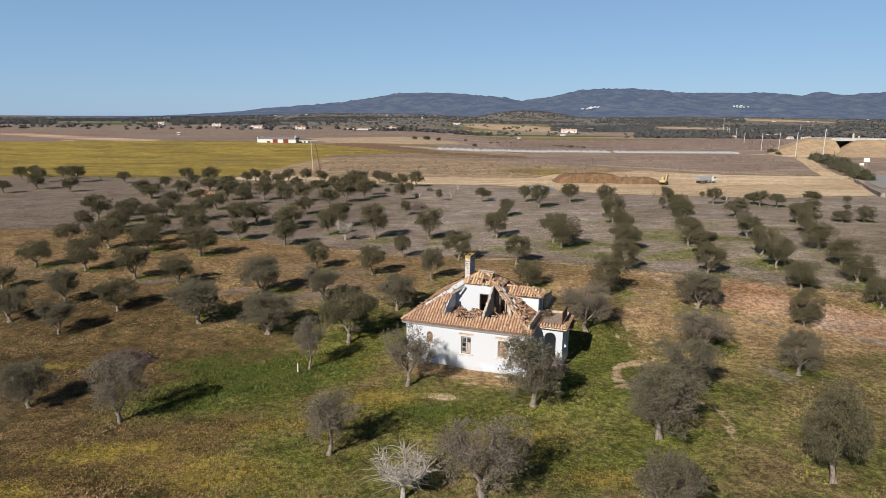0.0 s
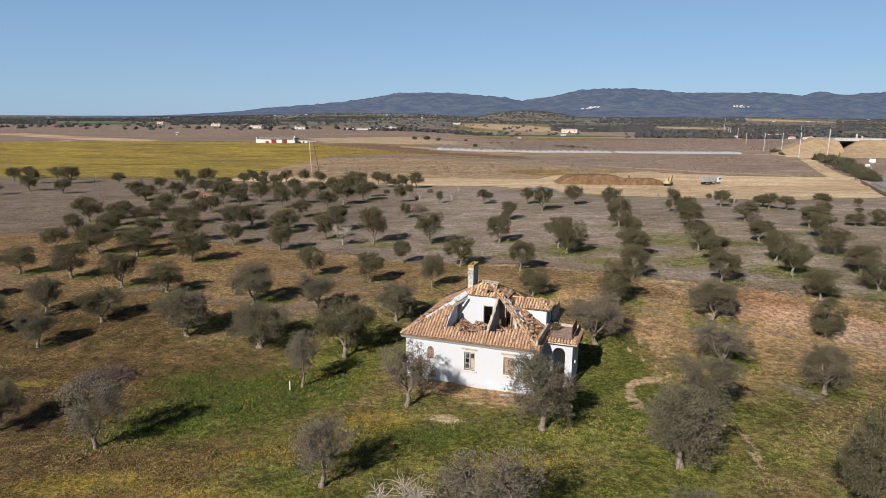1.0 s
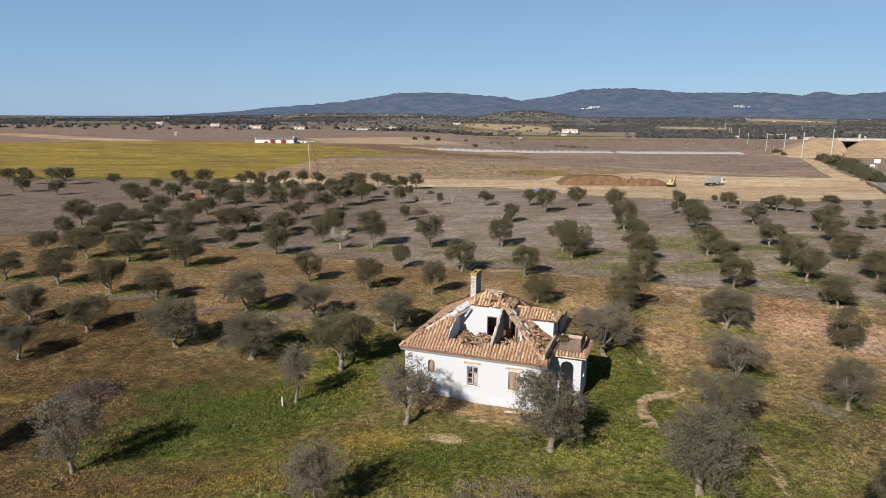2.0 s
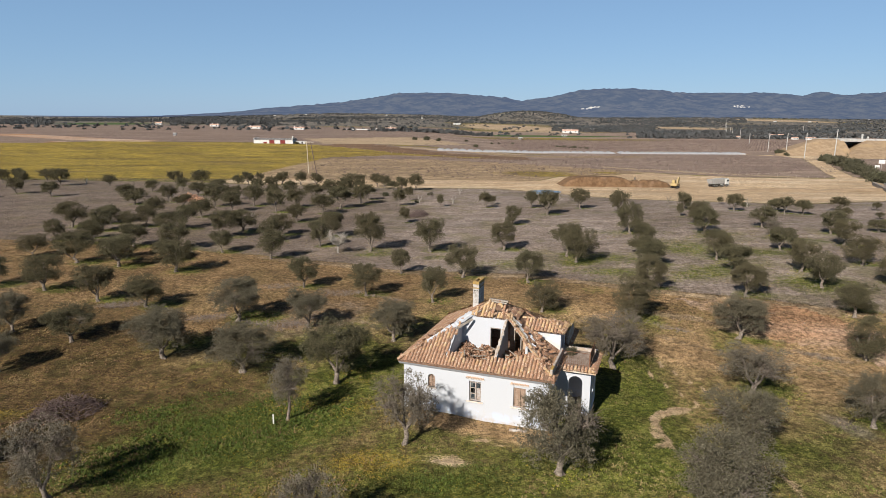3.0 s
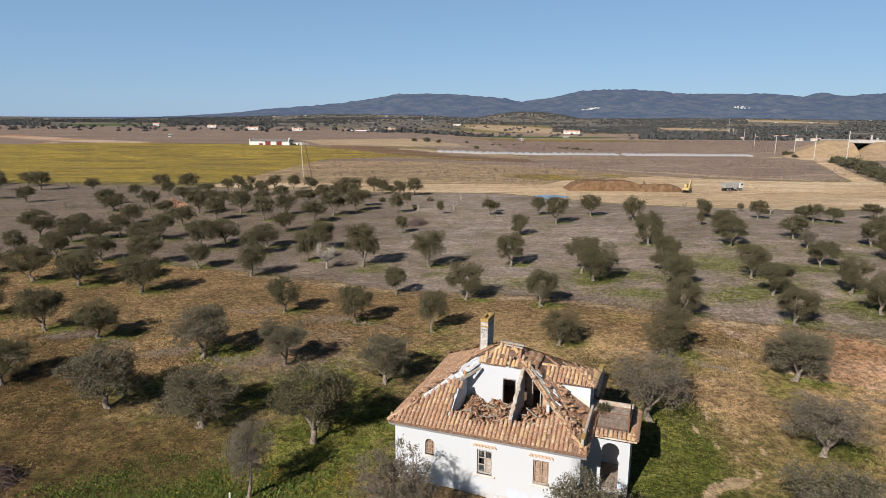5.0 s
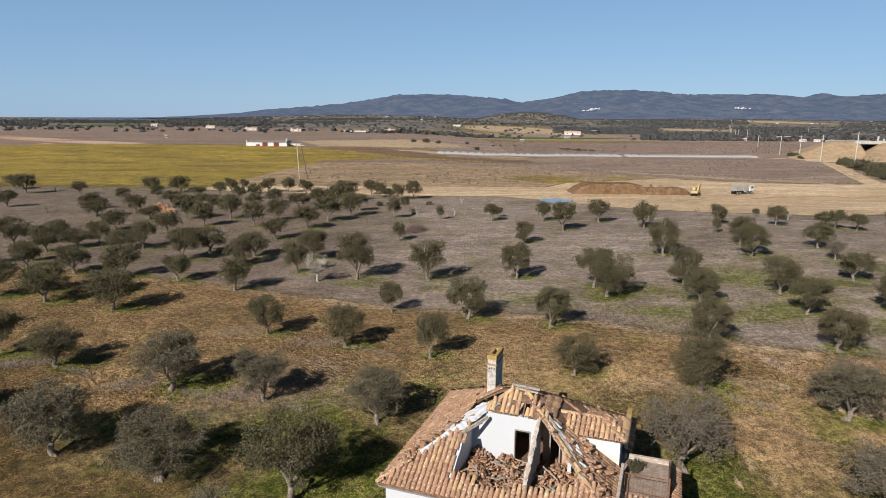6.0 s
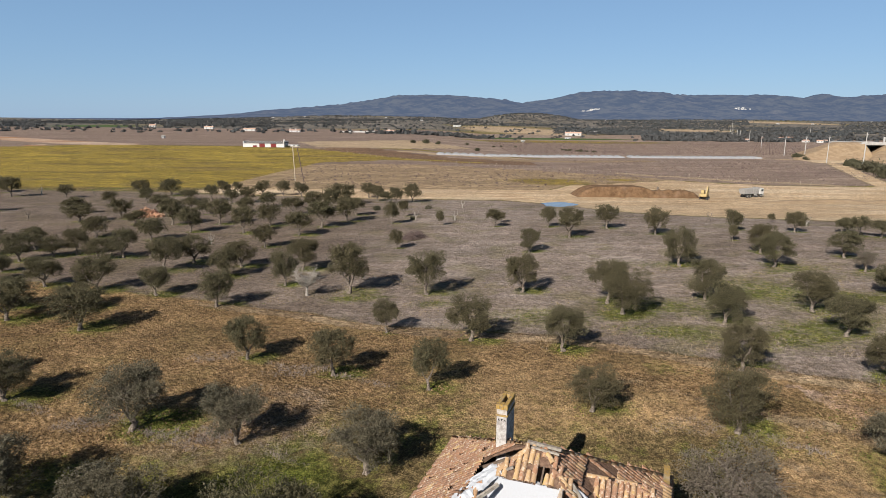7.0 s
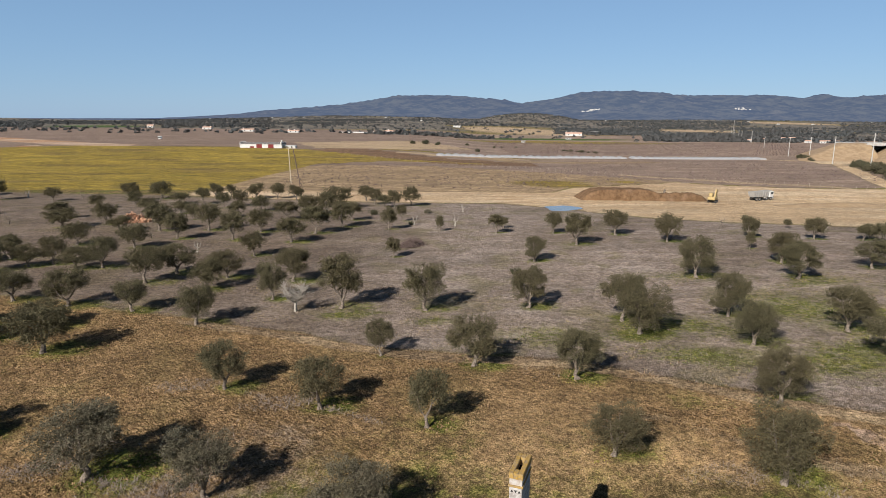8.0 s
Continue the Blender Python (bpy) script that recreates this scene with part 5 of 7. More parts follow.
# ---- chimney ----
chimney = new("chimney")
chimney.parent = house
tagged(chimney, "tall stained white chimney with a lichened cap")
CX0, CX1, CY0, CY1 = 2.92, 3.36, 5.9, 7.25
block("shaft", CX0, CX1, CY0, CY1, 4.2, 6.97, DIRTY, chimney, 0.015)
block("collar", CX0 - 0.04, CX1 + 0.04, CY0 - 0.04, CY1 + 0.04, 6.97, 7.05, LICHEN, chimney, 0.015)
for x0, x1, y0, y1 in ((CX0, CX0 + 0.1, CY0, CY1), (CX1 - 0.1, CX1, CY0, CY1), (CX0 + 0.1, CX1 - 0.1, CY0, CY0 + 0.12), (CX0 + 0.1, CX1 - 0.1, CY1 - 0.12, CY1)):
    block("cap_wall", x0, x1, y0, y1, 7.05, 7.28, WORN_WASH, chimney)
for x0, x1, y0, y1 in ((CX0 - 0.03, CX0 + 0.14, CY0 - 0.03, CY1 + 0.03), (CX1 - 0.14, CX1 + 0.03, CY0 - 0.03, CY1 + 0.03), (CX0 + 0.14, CX1 - 0.14, CY0 - 0.03, CY0 + 0.28), (CX0 + 0.14, CX1 - 0.14, CY1 - 0.28, CY1 + 0.03)):
    block("cap_rim", x0, x1, y0, y1, 7.28, 7.5, LICHEN, chimney, 0.02)
# near-black: flue soot, and painted darkness for vent holes and window interiors
SOOT_AND_DARK = speckled("soot_and_inner_dark", (0.015, 0.013, 0.012), (0.03, 0.028, 0.025), 8)
block("flue", CX0 + 0.1, CX1 - 0.1, CY0 + 0.12, CY1 - 0.12, 7.0, 7.12, SOOT_AND_DARK, chimney)
# solid dark triangles stand in for the shaded vent holes
for k in range(3):
    bm = bmesh.new()
    x = CX0 + 0.09 + 0.13 * k
    s = -1 if k == 1 else 1
    vs = [bm.verts.new(p) for p in ((x - 0.05, CY0 - 0.012, 6.82 - 0.04 * s), (x + 0.05, CY0 - 0.012, 6.82 - 0.04 * s), (x, CY0 - 0.012, 6.82 + 0.05 * s))]
    ws = [bm.verts.new((v.co.x, CY0 + 0.03, v.co.z)) for v in vs]
    bm.faces.new(vs)
    for j in range(3):
        bm.faces.new((vs[j], ws[j], ws[(j + 1) % 3], vs[(j + 1) % 3]))
    bmesh.ops.recalc_face_normals(bm, faces=bm.faces)
    part("vent_hole", bm, SOOT_AND_DARK, chimney)


# ---- windows ----
hood_data = bpy.data.meshes.new("tile")
hood_data.from_pydata(TILE_VERTS, [], TILE_FACES)
hood_data.materials.append(speckled("limed_tile", (0.46, 0.34, 0.25), (0.34, 0.22, 0.15), 12, bump=0.3))
hood_data.shade_smooth()


def window(u0, u1, z0, z1, material, open_left):
    w = new("window")
    w.parent = house
    tagged(w, "old sash window with flaking wooden frame")
    for x0, x1, a, b in ((u0, u0 + 0.07, z0, z1), (u1 - 0.07, u1, z0, z1), (u0 + 0.07, u1 - 0.07, z1 - 0.07, z1), (u0 + 0.07, u1 - 0.07, z0, z0 + 0.07), ((u0 + u1) / 2 - 0.045, (u0 + u1) / 2 + 0.045, z0 + 0.07, z1 - 0.07)):
        block("frame", x0, x1, 0.1, 0.2, a, b, material, w, 0.006)
    half = (u1 - u0) / 2
    for side in (0, 1):
        a = u0 + 0.07 + side * (half - 0.025)
        b = a + half - 0.115
        for k in range(3):
            za = z0 + 0.09 + k * (z1 - z0 - 0.18) / 3
            zb = za + (z1 - z0 - 0.18) / 3 - 0.05
            if not (open_left and side == 0 and k == 1):
                block("pane" if open_left and k > 0 else "panel", a + 0.02, b - 0.02, 0.145, 0.16, za, zb, GLASS if (open_left and (side == 0 or k == 2)) else material, w)
            block("glazing_bar", a, b, 0.13, 0.175, zb, zb + 0.05, GREY_PAINT if open_left else material, w)
    # a black sheet stands in for the unlit room behind
    block("inner_dark", u0, u1, 0.4, 0.44, z0, z1, SOOT_AND_DARK, w)
    block("sill", u0 - 0.16, u1 + 0.16, -0.08, 0.1, z0 - 0.09, z0, STONE, w, 0.012, "worn stone sill")
    hood = new("hood")
    hood.parent = w
    count = 7
    for k in range(count):
        x = u0 - 0.2 + (u1 - u0 + 0.4) * (k + 0.5) / count
        ob = new("tile", hood_data)
        ob.parent = hood
        ob.matrix_local = Matrix.Translation((x, -0.13, z1 + 0.22)) @ Matrix.Diagonal((0.88, 0.5, 0.8, 1)) @ Matrix.Rotation(0.25, 4, "X")
    part("hood_ledge", boxed(u0 - 0.22, u1 + 0.22, -0.06, 0.0, z1 + 0.16, z1 + 0.23), STONE, w)


window(4.58, 5.38, 1.14, 2.5, GREY_PAINT, True)
window(7.5, 8.28, 1.2, 2.51, BROWN_PAINT, False)
small = new("window")
small.parent = house
tagged(small, "small arched window closed with reddish lattice")
for k in range(5):
    x = 1.76 + 0.1 * k
    top = 2.3 + math.sqrt(max(0.0, 0.26 ** 2 - (x - 1.98) ** 2))
    block("lattice_bar", x - 0.018, x + 0.018, 0.12, 0.16, 1.66, top, BROWN_PAINT, small)
for z in (1.68, 1.95, 2.2):
    block("lattice_rail", 1.72, 2.24, 0.11, 0.17, z, z + 0.05, BROWN_PAINT, small)
block("backing", 1.72, 2.24, 0.18, 0.22, 1.66, 2.5, BROWN_PAINT, small)
block("sill", 1.66, 2.3, -0.05, 0.12, 1.58, 1.66, STONE, small, 0.01)

# ---- porch with a terrace on top ----
porch = new("porch")
porch.parent = house
tagged(porch, "arched white porch carrying a railed terrace")
pierced("porch_wall", pose(9.82, 2.5, 0), 2.13, -0.5, 3.2, 0.35, [(0.72, 1.62, -0.1, 2.78, True)], LIME, porch)
pierced("porch_wall", pose(11.95, 2.85, 0, 0, 0, 90), 2.85, -0.5, 3.2, 0.32, [(0.8, 2.0, 0.9, 2.7, True)], LIME, porch)
block("porch_wall", 9.82, 11.63, 5.4, 5.7, -0.5, 3.2, LIME, porch)
block("porch_floor", 9.82, 11.63, 2.85, 5.4, -0.3, 0.02, CEMENT, porch)
block("terrace_floor", 9.82, 12.0, 2.45, 5.72, 3.2, 3.36, CEMENT, porch, 0.01)
block("porch_step", 10.4, 11.6, 2.1, 2.5, -0.4, -0.02, CEMENT, porch, 0.02)
tile_slope((9.95, 2.12, 3.24), (1, 0, 0), (0, 1, 0.42), 10, 1, lambda a, b, rng: True, True, 0.1, seed=9)
tile_slope((12.32, 2.2, 3.24), (0, 1, 0), (-1, 0, 0.42), 16, 1, lambda a, b, rng: True, True, 0.1, seed=10)
block("cornice", 9.9, 12.28, 2.16, 2.45, 3.16, 3.24, ADOBE, porch)
block("cornice", 12.0, 12.28, 2.45, 5.72, 3.16, 3.24, ADOBE, porch)


def railing(p, q, label):
    r = new("railing")
    r.parent = porch
    tagged(r, label)
    p, q = Vector(p), Vector(q)
    for z in (0.12, 0.95):
        part("rail", bar(bmesh.new(), p + Vector((0, 0, z)), q + Vector((0, 0, z)), 0.025), IRON, r)
    n = int((q - p).length / 0.125)
    for k in range(n + 1):
        at = p + (q - p) * (k / n)
        part("baluster", bar(bmesh.new(), at + Vector((0, 0, 0.0)), at + Vector((0, 0, 0.95)), 0.013), IRON, r)


railing((10.0, 2.75, 3.36), (11.8, 2.75, 3.36), "rusty iron terrace railing")
railing((11.8, 2.75, 3.36), (11.8, 5.4, 3.36), "rusty iron terrace railing")
block("rail_post", 11.76, 11.84, 2.71, 2.79, 3.36, 4.4, IRON, porch, 0.01)
block("rail_panel", 11.79, 11.81, 2.9, 5.3, 3.5, 4.25, IRON, porch, label="rust-red sheet behind the railing")

for key, material in (("plain", TILE), ("lichen", TILE_OLD)):
    verts, faces = [], []
    for m in spare_tiles[key]:
        k = len(verts)
        verts.extend(tuple(m @ Vector(v)) for v in TILE_VERTS)
        faces.extend(tuple(k + i for i in f) for f in TILE_FACES)
    tagged(sheet("roof_tiles", verts, faces, material, roof, smooth=True), kind="stuff")


# ---- fallen tiles and timbers on the attic floor ----
def rubble(x0, x1, y0, y1, count, seed, label, low, high):
    rng = random.Random(seed)
    verts, faces = [], []
    short, short_faces = tile_shape("shard", 0.25, 0.075, 0.062, 4)
    for _ in range(count):
        x, y = rng.uniform(x0, x1), rng.uniform(y0, y1)
        z = low + (high - low) * (0.4 + 0.6 * math.sin(x * 2.3 + y) ** 2) * rng.random() ** 0.7
        m = Matrix.Translation((x, y, z)) @ Euler((rng.gauss(0.1, 0.5), rng.gauss(0, 0.6), rng.uniform(0, 6.3))).to_matrix().to_4x4() @ Matrix.Diagonal((rng.uniform(0.7, 1.1), rng.uniform(0.5, 1.3), rng.uniform(0.3, 0.8), 1))
        k = len(verts)
        verts.extend(tuple(m @ Vector(v)) for v in short)
        faces.extend(tuple(k + i for i in f) for f in short_faces)
    ob = sheet("rubble", verts, faces, TILE, smooth=True)
    ob.matrix_world = HOUSE
    return tagged(ob, label, "rubble", kind="stuff")


rubble(3.0, 5.95, 0.5, 3.4, 2300, 1, "heap of fallen clay tiles on the attic floor", 3.24, 3.78)
rubble(6.2, 9.2, 0.45, 3.9, 1300, 2, "broken tiles and plaster heaped in the open attic", 3.22, 3.6)
bm = bmesh.new()
bmesh.ops.create_grid(bm, x_segments=22, y_segments=14, size=1)
for v in bm.verts:
    v.co = Vector((6.1 + v.co.x * 3.1, 2.0 + v.co.y * 1.55, 3.3 + 0.16 * noise.noise(v.co * 3.0) + 0.1 * noise.noise(v.co * 9.0)))
heap = part("rubble", bm, ADOBE)
heap.matrix_world = HOUSE
tagged(heap, "crumbled clay and plaster covering the attic floor", "rubble", kind="stuff")
sticks = random.Random(5)
for k in range(34):
    x, y = sticks.uniform(3.2, 9.0), sticks.uniform(0.7, 3.2)
    if x > 9.4 - y:
        continue
    w, reach = sticks.uniform(0, 3.14), sticks.uniform(0.4, 1.1)
    d = Vector((math.cos(w), math.sin(w), sticks.uniform(-0.15, 0.3))) * reach / 2
    c = Vector((x, y, 3.62 + 0.12 * sticks.random()))
    ob = part("broken_timber", bar(bmesh.new(), c - d, c + d, sticks.uniform(0.04, 0.09), 0.04), OLD_WOOD if k % 3 else DEAD)
    ob.matrix_world = HOUSE
    tagged(ob, "grey broken roof timber lying on rubble", "timber", "fallen roof timbers")

# pieces of white plaster and loose tiles left along the broken right slope
lumps = random.Random(12)
for k, (u, v, reach, wide) in enumerate(((7.1, 3.2, 0.9, 0.26), (7.5, 2.75, 0.7, 0.2), (7.75, 3.3, 0.6, 0.22), (8.3, 2.2, 0.45, 0.16), (6.8, 3.7, 0.7, 0.2), (8.0, 2.9, 0.4, 0.2))):
    z = EAVE + SLOPE * (10.1 - u) + 0.12
    w = lumps.uniform(-0.5, 0.5)
    d = Vector((math.cos(w) * 0.8, -math.sin(w) - 0.4, -SLOPE * math.cos(w) * 0.8)).normalized() * reach / 2
    ob = part("plaster_piece", ragged(Vector((u, v, z)) - d, Vector((u, v, z)) + d, wide, 0.05, 60 + k), LIME)
    ob.matrix_world = HOUSE
    tagged(ob, "broken piece of white plaster on the roof", "plaster", "fallen plaster pieces")
verts, faces = [], []
for k in range(70):
    v = lumps.uniform(0.8, 4.0)
    u = lumps.uniform(max(6.5, 9.9 - v), min(9.6, 10.9 - 0.5 * v))
    if k > 42:
        u = lumps.uniform(0.6, 2.6)
        v = u + lumps.uniform(0.2, 0.9)
        z = EAVE + SLOPE * (u + 0.3) + 0.13
    else:
        z = EAVE + SLOPE * (10.1 - u) + 0.13
    m = Matrix.Translation((u, v, z)) @ Euler((lumps.gauss(0, 0.25), 0.56 + lumps.gauss(0, 0.2), lumps.uniform(0, 6.3))).to_matrix().to_4x4() @ Matrix.Diagonal((1, lumps.uniform(0.5, 1), 0.9, 1))
    n = len(verts)
    verts.extend(tuple(m @ Vector(p)) for p in TILE_VERTS)
    faces.extend(tuple(n + i for i in f) for f in TILE_FACES)
ob = sheet("loose_tiles", verts, faces, TILE, smooth=True)
ob.matrix_world = HOUSE
tagged(ob, "loose broken clay tiles slipped on the roof", "rubble", kind="stuff")


# ---- the far fields ----
WHITE = speckled("white_render", (0.56, 0.55, 0.53), (0.46, 0.445, 0.42), 1.2)
RED_DOOR = speckled("red_doors", (0.17, 0.03, 0.028), (0.13, 0.03, 0.028), 2)
PALE_ROOF = speckled("grey_sheet_roof", (0.12, 0.11, 0.105), (0.2, 0.185, 0.175), 2)
RED_ROOF = speckled("pale_tile_roof", (0.45, 0.26, 0.19), (0.52, 0.36, 0.28), 1.5)
DARK = speckled("dark_opening", (0.02, 0.02, 0.02), (0.045, 0.04, 0.04), 2)
CONCRETE = speckled("pale_concrete", (0.32, 0.305, 0.285), (0.42, 0.4, 0.37), 1.0, stain=(0.27, 0.25, 0.23))
ASPHALT = speckled("worn_asphalt", (0.16, 0.155, 0.15), (0.23, 0.22, 0.21), 3, kind="World")
EARTH = speckled("cut_earth", (0.1, 0.055, 0.027), (0.165, 0.098, 0.052), 0.9, kind="World", bump=0.9, distance=0.25, stain=(0.19, 0.12, 0.075), stain_scale=0.25)
SPOIL = speckled("spoil_earth", (0.24, 0.165, 0.1), (0.32, 0.23, 0.145), 0.35, kind="World", bump=0.8, distance=0.4, stain=(0.36, 0.25, 0.14), stain_scale=0.06)
DRYSTONE = speckled("dry_stone", (0.12, 0.095, 0.08), (0.3, 0.26, 0.22), 1.6, kind="World", bump=0.9, distance=0.15)
PLASTIC = speckled("white_plastic_film", (0.33, 0.325, 0.33), (0.25, 0.25, 0.255), 0.8, rough=0.5)
YELLOW = speckled("yellow_machine_paint", (0.42, 0.32, 0.15), (0.33, 0.24, 0.11), 5, rough=0.5)
STEEL = speckled("dusty_grey_steel", (0.25, 0.24, 0.225), (0.34, 0.325, 0.3), 3, rough=0.6)
RUBBER = speckled("dusty_rubber", (0.03, 0.03, 0.03), (0.08, 0.07, 0.06), 4)
PALE_WOOD = speckled("bleached_pole_wood", (0.33, 0.27, 0.2), (0.42, 0.36, 0.28), 3)
BRICK = tile_material("loose_brick", (0.45, 0.19, 0.1), (0.52, 0.3, 0.18), (0.5, 0.4, 0.3))
BRUSH = speckled("dry_brush", (0.09, 0.06, 0.052), (0.19, 0.14, 0.125), 5, vary=0.3)


def house_shape(name, m, length, deep, high, rise, label, roof_material, extra=None):
    """A long low farm building with a pitched roof, windows and a door."""
    high, rise, length, deep = 0.6 * high, 0.65 * rise, 0.85 * length, 0.85 * deep
    t = thing(name, m, label, "building", "farm buildings")
    part("wall", boxed(-length / 2, length / 2, -deep / 2, deep / 2, -1.0, high), WHITE, t)
    bm = bmesh.new()
    e = 0.35
    pts = [(-length / 2 - e, -deep / 2 - e, high), (length / 2 + e, -deep / 2 - e, high), (length / 2 + e, deep / 2 + e, high), (-length / 2 - e, deep / 2 + e, high), (-length / 2 - e, 0, high + rise), (length / 2 + e, 0, high + rise)]
    vs = [bm.verts.new(p) for p in pts]
    for f in ((0, 1, 5, 4), (2, 3, 4, 5), (1, 2, 5), (3, 0, 4), (3, 2, 1, 0)):
        bm.faces.new([vs[i] for i in f])
    part("roof", bm, roof_material, t)
    n = max(2, int(length / 5))
    for k in range(n):
        x = -length / 2 + length * (k + 0.5) / n
        part("window", boxed(x - 0.6, x + 0.6, -deep / 2 - 0.05, -deep / 2 + 0.1, high * 0.35, high * 0.75), DARK, t)
    for x, y, z, w in extra or ():
        part("chimney", boxed(x - 0.5 * w, x + 0.5 * w, y - 0.5 * w, y + 0.5 * w, high, high + rise + 0.12 * z, 0.05), WHITE, t)
    return t


# long barn with red doors
barn = thing("barn", on_ground(-96, 376, -5, 0.88), "long white barn with red doors and a grey roof", "barn")
part("wall", boxed(-13, 13, -4, 4, -1.0, 2.4), WHITE, barn)
bm = bmesh.new()
vs = [bm.verts.new(p) for p in ((-13.4, -4.4, 2.35), (13.4, -4.4, 2.35), (13.4, 4.4, 2.35), (-13.4, 4.4, 2.35), (-13.4, 0.5, 3.3), (13.4, 0.5, 3.3))]
for f in ((0, 1, 5, 4), (2, 3, 4, 5), (1, 2, 5), (3, 0, 4), (3, 2, 1, 0)):
    bm.faces.new([vs[i] for i in f])
part("roof", bm, PALE_ROOF, barn)
for x0, x1, z1 in ((-2.6, 0.8, 2.1), (4.6, 8.0, 2.1), (-6.6, -4.2, 0.9)):
    d = part("door", boxed(x0, x1, -4.12, -3.9, -0.2, z1), RED_DOOR, barn)
    part("door_rail", boxed(x0 - 0.2, x1 + 0.2, -4.18, -4.12, z1 + 0.02, z1 + 0.12), PALE_ROOF, d)
for x in (-12.6, 12.6):
    part("gable_end", boxed(x - 0.3, x + 0.3, -4.3, 4.3, 1.9, 3.5, 0.1), WHITE, barn)
part("chimney", boxed(11.4, 12.2, -0.6, 0.4, 3.0, 4.5, 0.06), WHITE, barn)
for k in range(12):
    part("roof_rib", bar(bmesh.new(), (-12 + 2.2 * k, -4.35, 2.42), (-12 + 2.2 * k, 0.45, 3.33), 0.22, 0.08), CONCRETE, barn)
annex = thing("shed", on_ground(-81, 375, -5, 0.62), "small flat white shed beside the barn", "shed")
part("wall", boxed(-4.6, 4.6, -2.5, 2.5, -1.0, 1.9, 0.05), WHITE, annex)
part("door", boxed(1.0, 2.4, -2.56, -2.4, 0, 1.6), DARK, annex)
part("roof_edge", boxed(-4.8, 4.8, -2.7, 2.7, 1.9, 2.05), WHITE, annex)

house_shape("farmhouse", on_ground(-55, 702, 4), 9, 6, 3.2, 1.6, "white farmhouse with a pale roof and small tower", RED_ROOF, [(-1.0, 0.5, 9.0, 1.2)])
house_shape("farmhouse", on_ground(-211, 733, 0), 15, 6, 3.4, 1.6, "long white farmhouse among the fields", RED_ROOF, [(-5, 0, 7.0, 0.7)])
house_shape("farmhouse", on_ground(-154, 700, 0), 13, 6, 3.0, 1.4, "white farmhouse with outbuildings", RED_ROOF, [(-5, 0, 8.5, 0.8), (1, 0, 8.5, 0.8)])
house_shape("farmhouse", on_ground(163, 830, -4), 23, 8, 4.6, 2.4, "long white farmhouse with pinkish roof", RED_ROOF, [(-3, 0, 9.0, 0.8), (-9, 0, 8.6, 0.7), (2, 0, 9.0, 0.7)])
house_shape("warehouse", on_ground(29, 1300, 0), 17, 12, 5.6, 1.6, "white field warehouse with a low roof", WHITE)
house_shape("hut", on_ground(70, 586, 0), 3.6, 3, 2.4, 0.5, "small white pump hut in the vines", WHITE)
house_shape("hut", on_ground(-202, 493, 0), 2.4, 2, 2.6, 0.5, "small white field hut", WHITE)
house_shape("farmhouse", on_ground(-401, 920, 10), 9, 7, 4.0, 2.6, "pale farmhouse on the far rise", RED_ROOF, [(4, 0, 8.5, 0.9)])
house_shape("farmhouse", on_ground(-292, 835, 0), 13, 7, 3.6, 1.8, "white farmstead at the wood's edge", RED_ROOF, [(-3, 0, 8, 0.7), (4, 0, 8, 0.7)])
garden_wall = thing("garden_wall", on_ground(-88, 704, 1), "long low white boundary wall", "wall")
part("wall", boxed(-17, 16, -0.3, 0.3, -1.5, 1.1, 0.05), WHITE, garden_wall)
part("gate_post", boxed(16.2, 17.0, -0.5, 0.5, -1.5, 2.0, 0.05), WHITE, garden_wall)
house_shape("hut", on_ground(130, 694, 0), 6, 4, 2.2, 0.5, "low white shed in the green field", WHITE)
house_shape("farmhouse", on_ground(226, 985, 0), 8, 5, 3.0, 1.0, "white shed by the green field", WHITE)
rng = random.Random(77)
for x, y, w in ((374, 735, 8), (386, 742, 12), (400, 738, 10), (348, 642, 9), (358, 636, 8), (368, 645, 6), (336, 700, 5), (300, 660, 5)):
    house_shape("village_house", on_ground(x, y, rng.uniform(-20, 20), 0.72), w, 6, 4.0, 1.8, "white village house with red roof", RED_ROOF)


def hill_height(x, y):
    ridge_x = [-3090, -1790, -1000, -410, 60, 540, 950, 1340, 1540, 2210, 2480, 2590, 3050]
    ridge_z = [2, 10, 65, 134, 160, 110, 189, 195, 174, 174, 157, 185, 188]
    top = float(np.interp(x, ridge_x, ridge_z))
    return 8 + top * (0.55 * float(step(3200, 4500, y)) + 0.45 * (y - 3300) / 1200)


for k in range(30):
    near = k < 18
    px = rng.gauss(1028, 26) if near else rng.gauss(2062, 24)
    y = rng.uniform(3670, 3730)
    x = px * y / 4500
    h = house_shape("village_house", pose(x, y, hill_height(x, y) + (0 if near else 12), 0, 0, rng.uniform(-30, 30)), rng.uniform(6, 14), 7, 4.5, 1.5, "white house in the hillside village", WHITE)
for k in range(16):
    y = rng.uniform(1700, 3000)
    x = y * rng.uniform(-0.42, 0.66)
    house_shape("village_house", pose(x, y, float(ground_height(x, y)) + float(far_rise(x, y)), 0, 0, rng.uniform(-30, 30)), rng.uniform(6, 11), 6, 3.4, 1.2, "scattered white house among far trees", WHITE)


# ---- plastic tunnels ----
def tunnel_mesh(width, high, deep):
    verts, faces = [], []
    for y in (0, deep):
        for k in range(9):
            w = math.pi * k / 8
            verts.append((-width / 2 * math.cos(w), y, high * math.sin(w) - 0.05))
    for k in range(8):
        faces.append((k, 9 + k, 10 + k, k + 1))
    faces.append(tuple(range(9)))
    faces.append(tuple(range(17, 8, -1)))
    return verts, faces


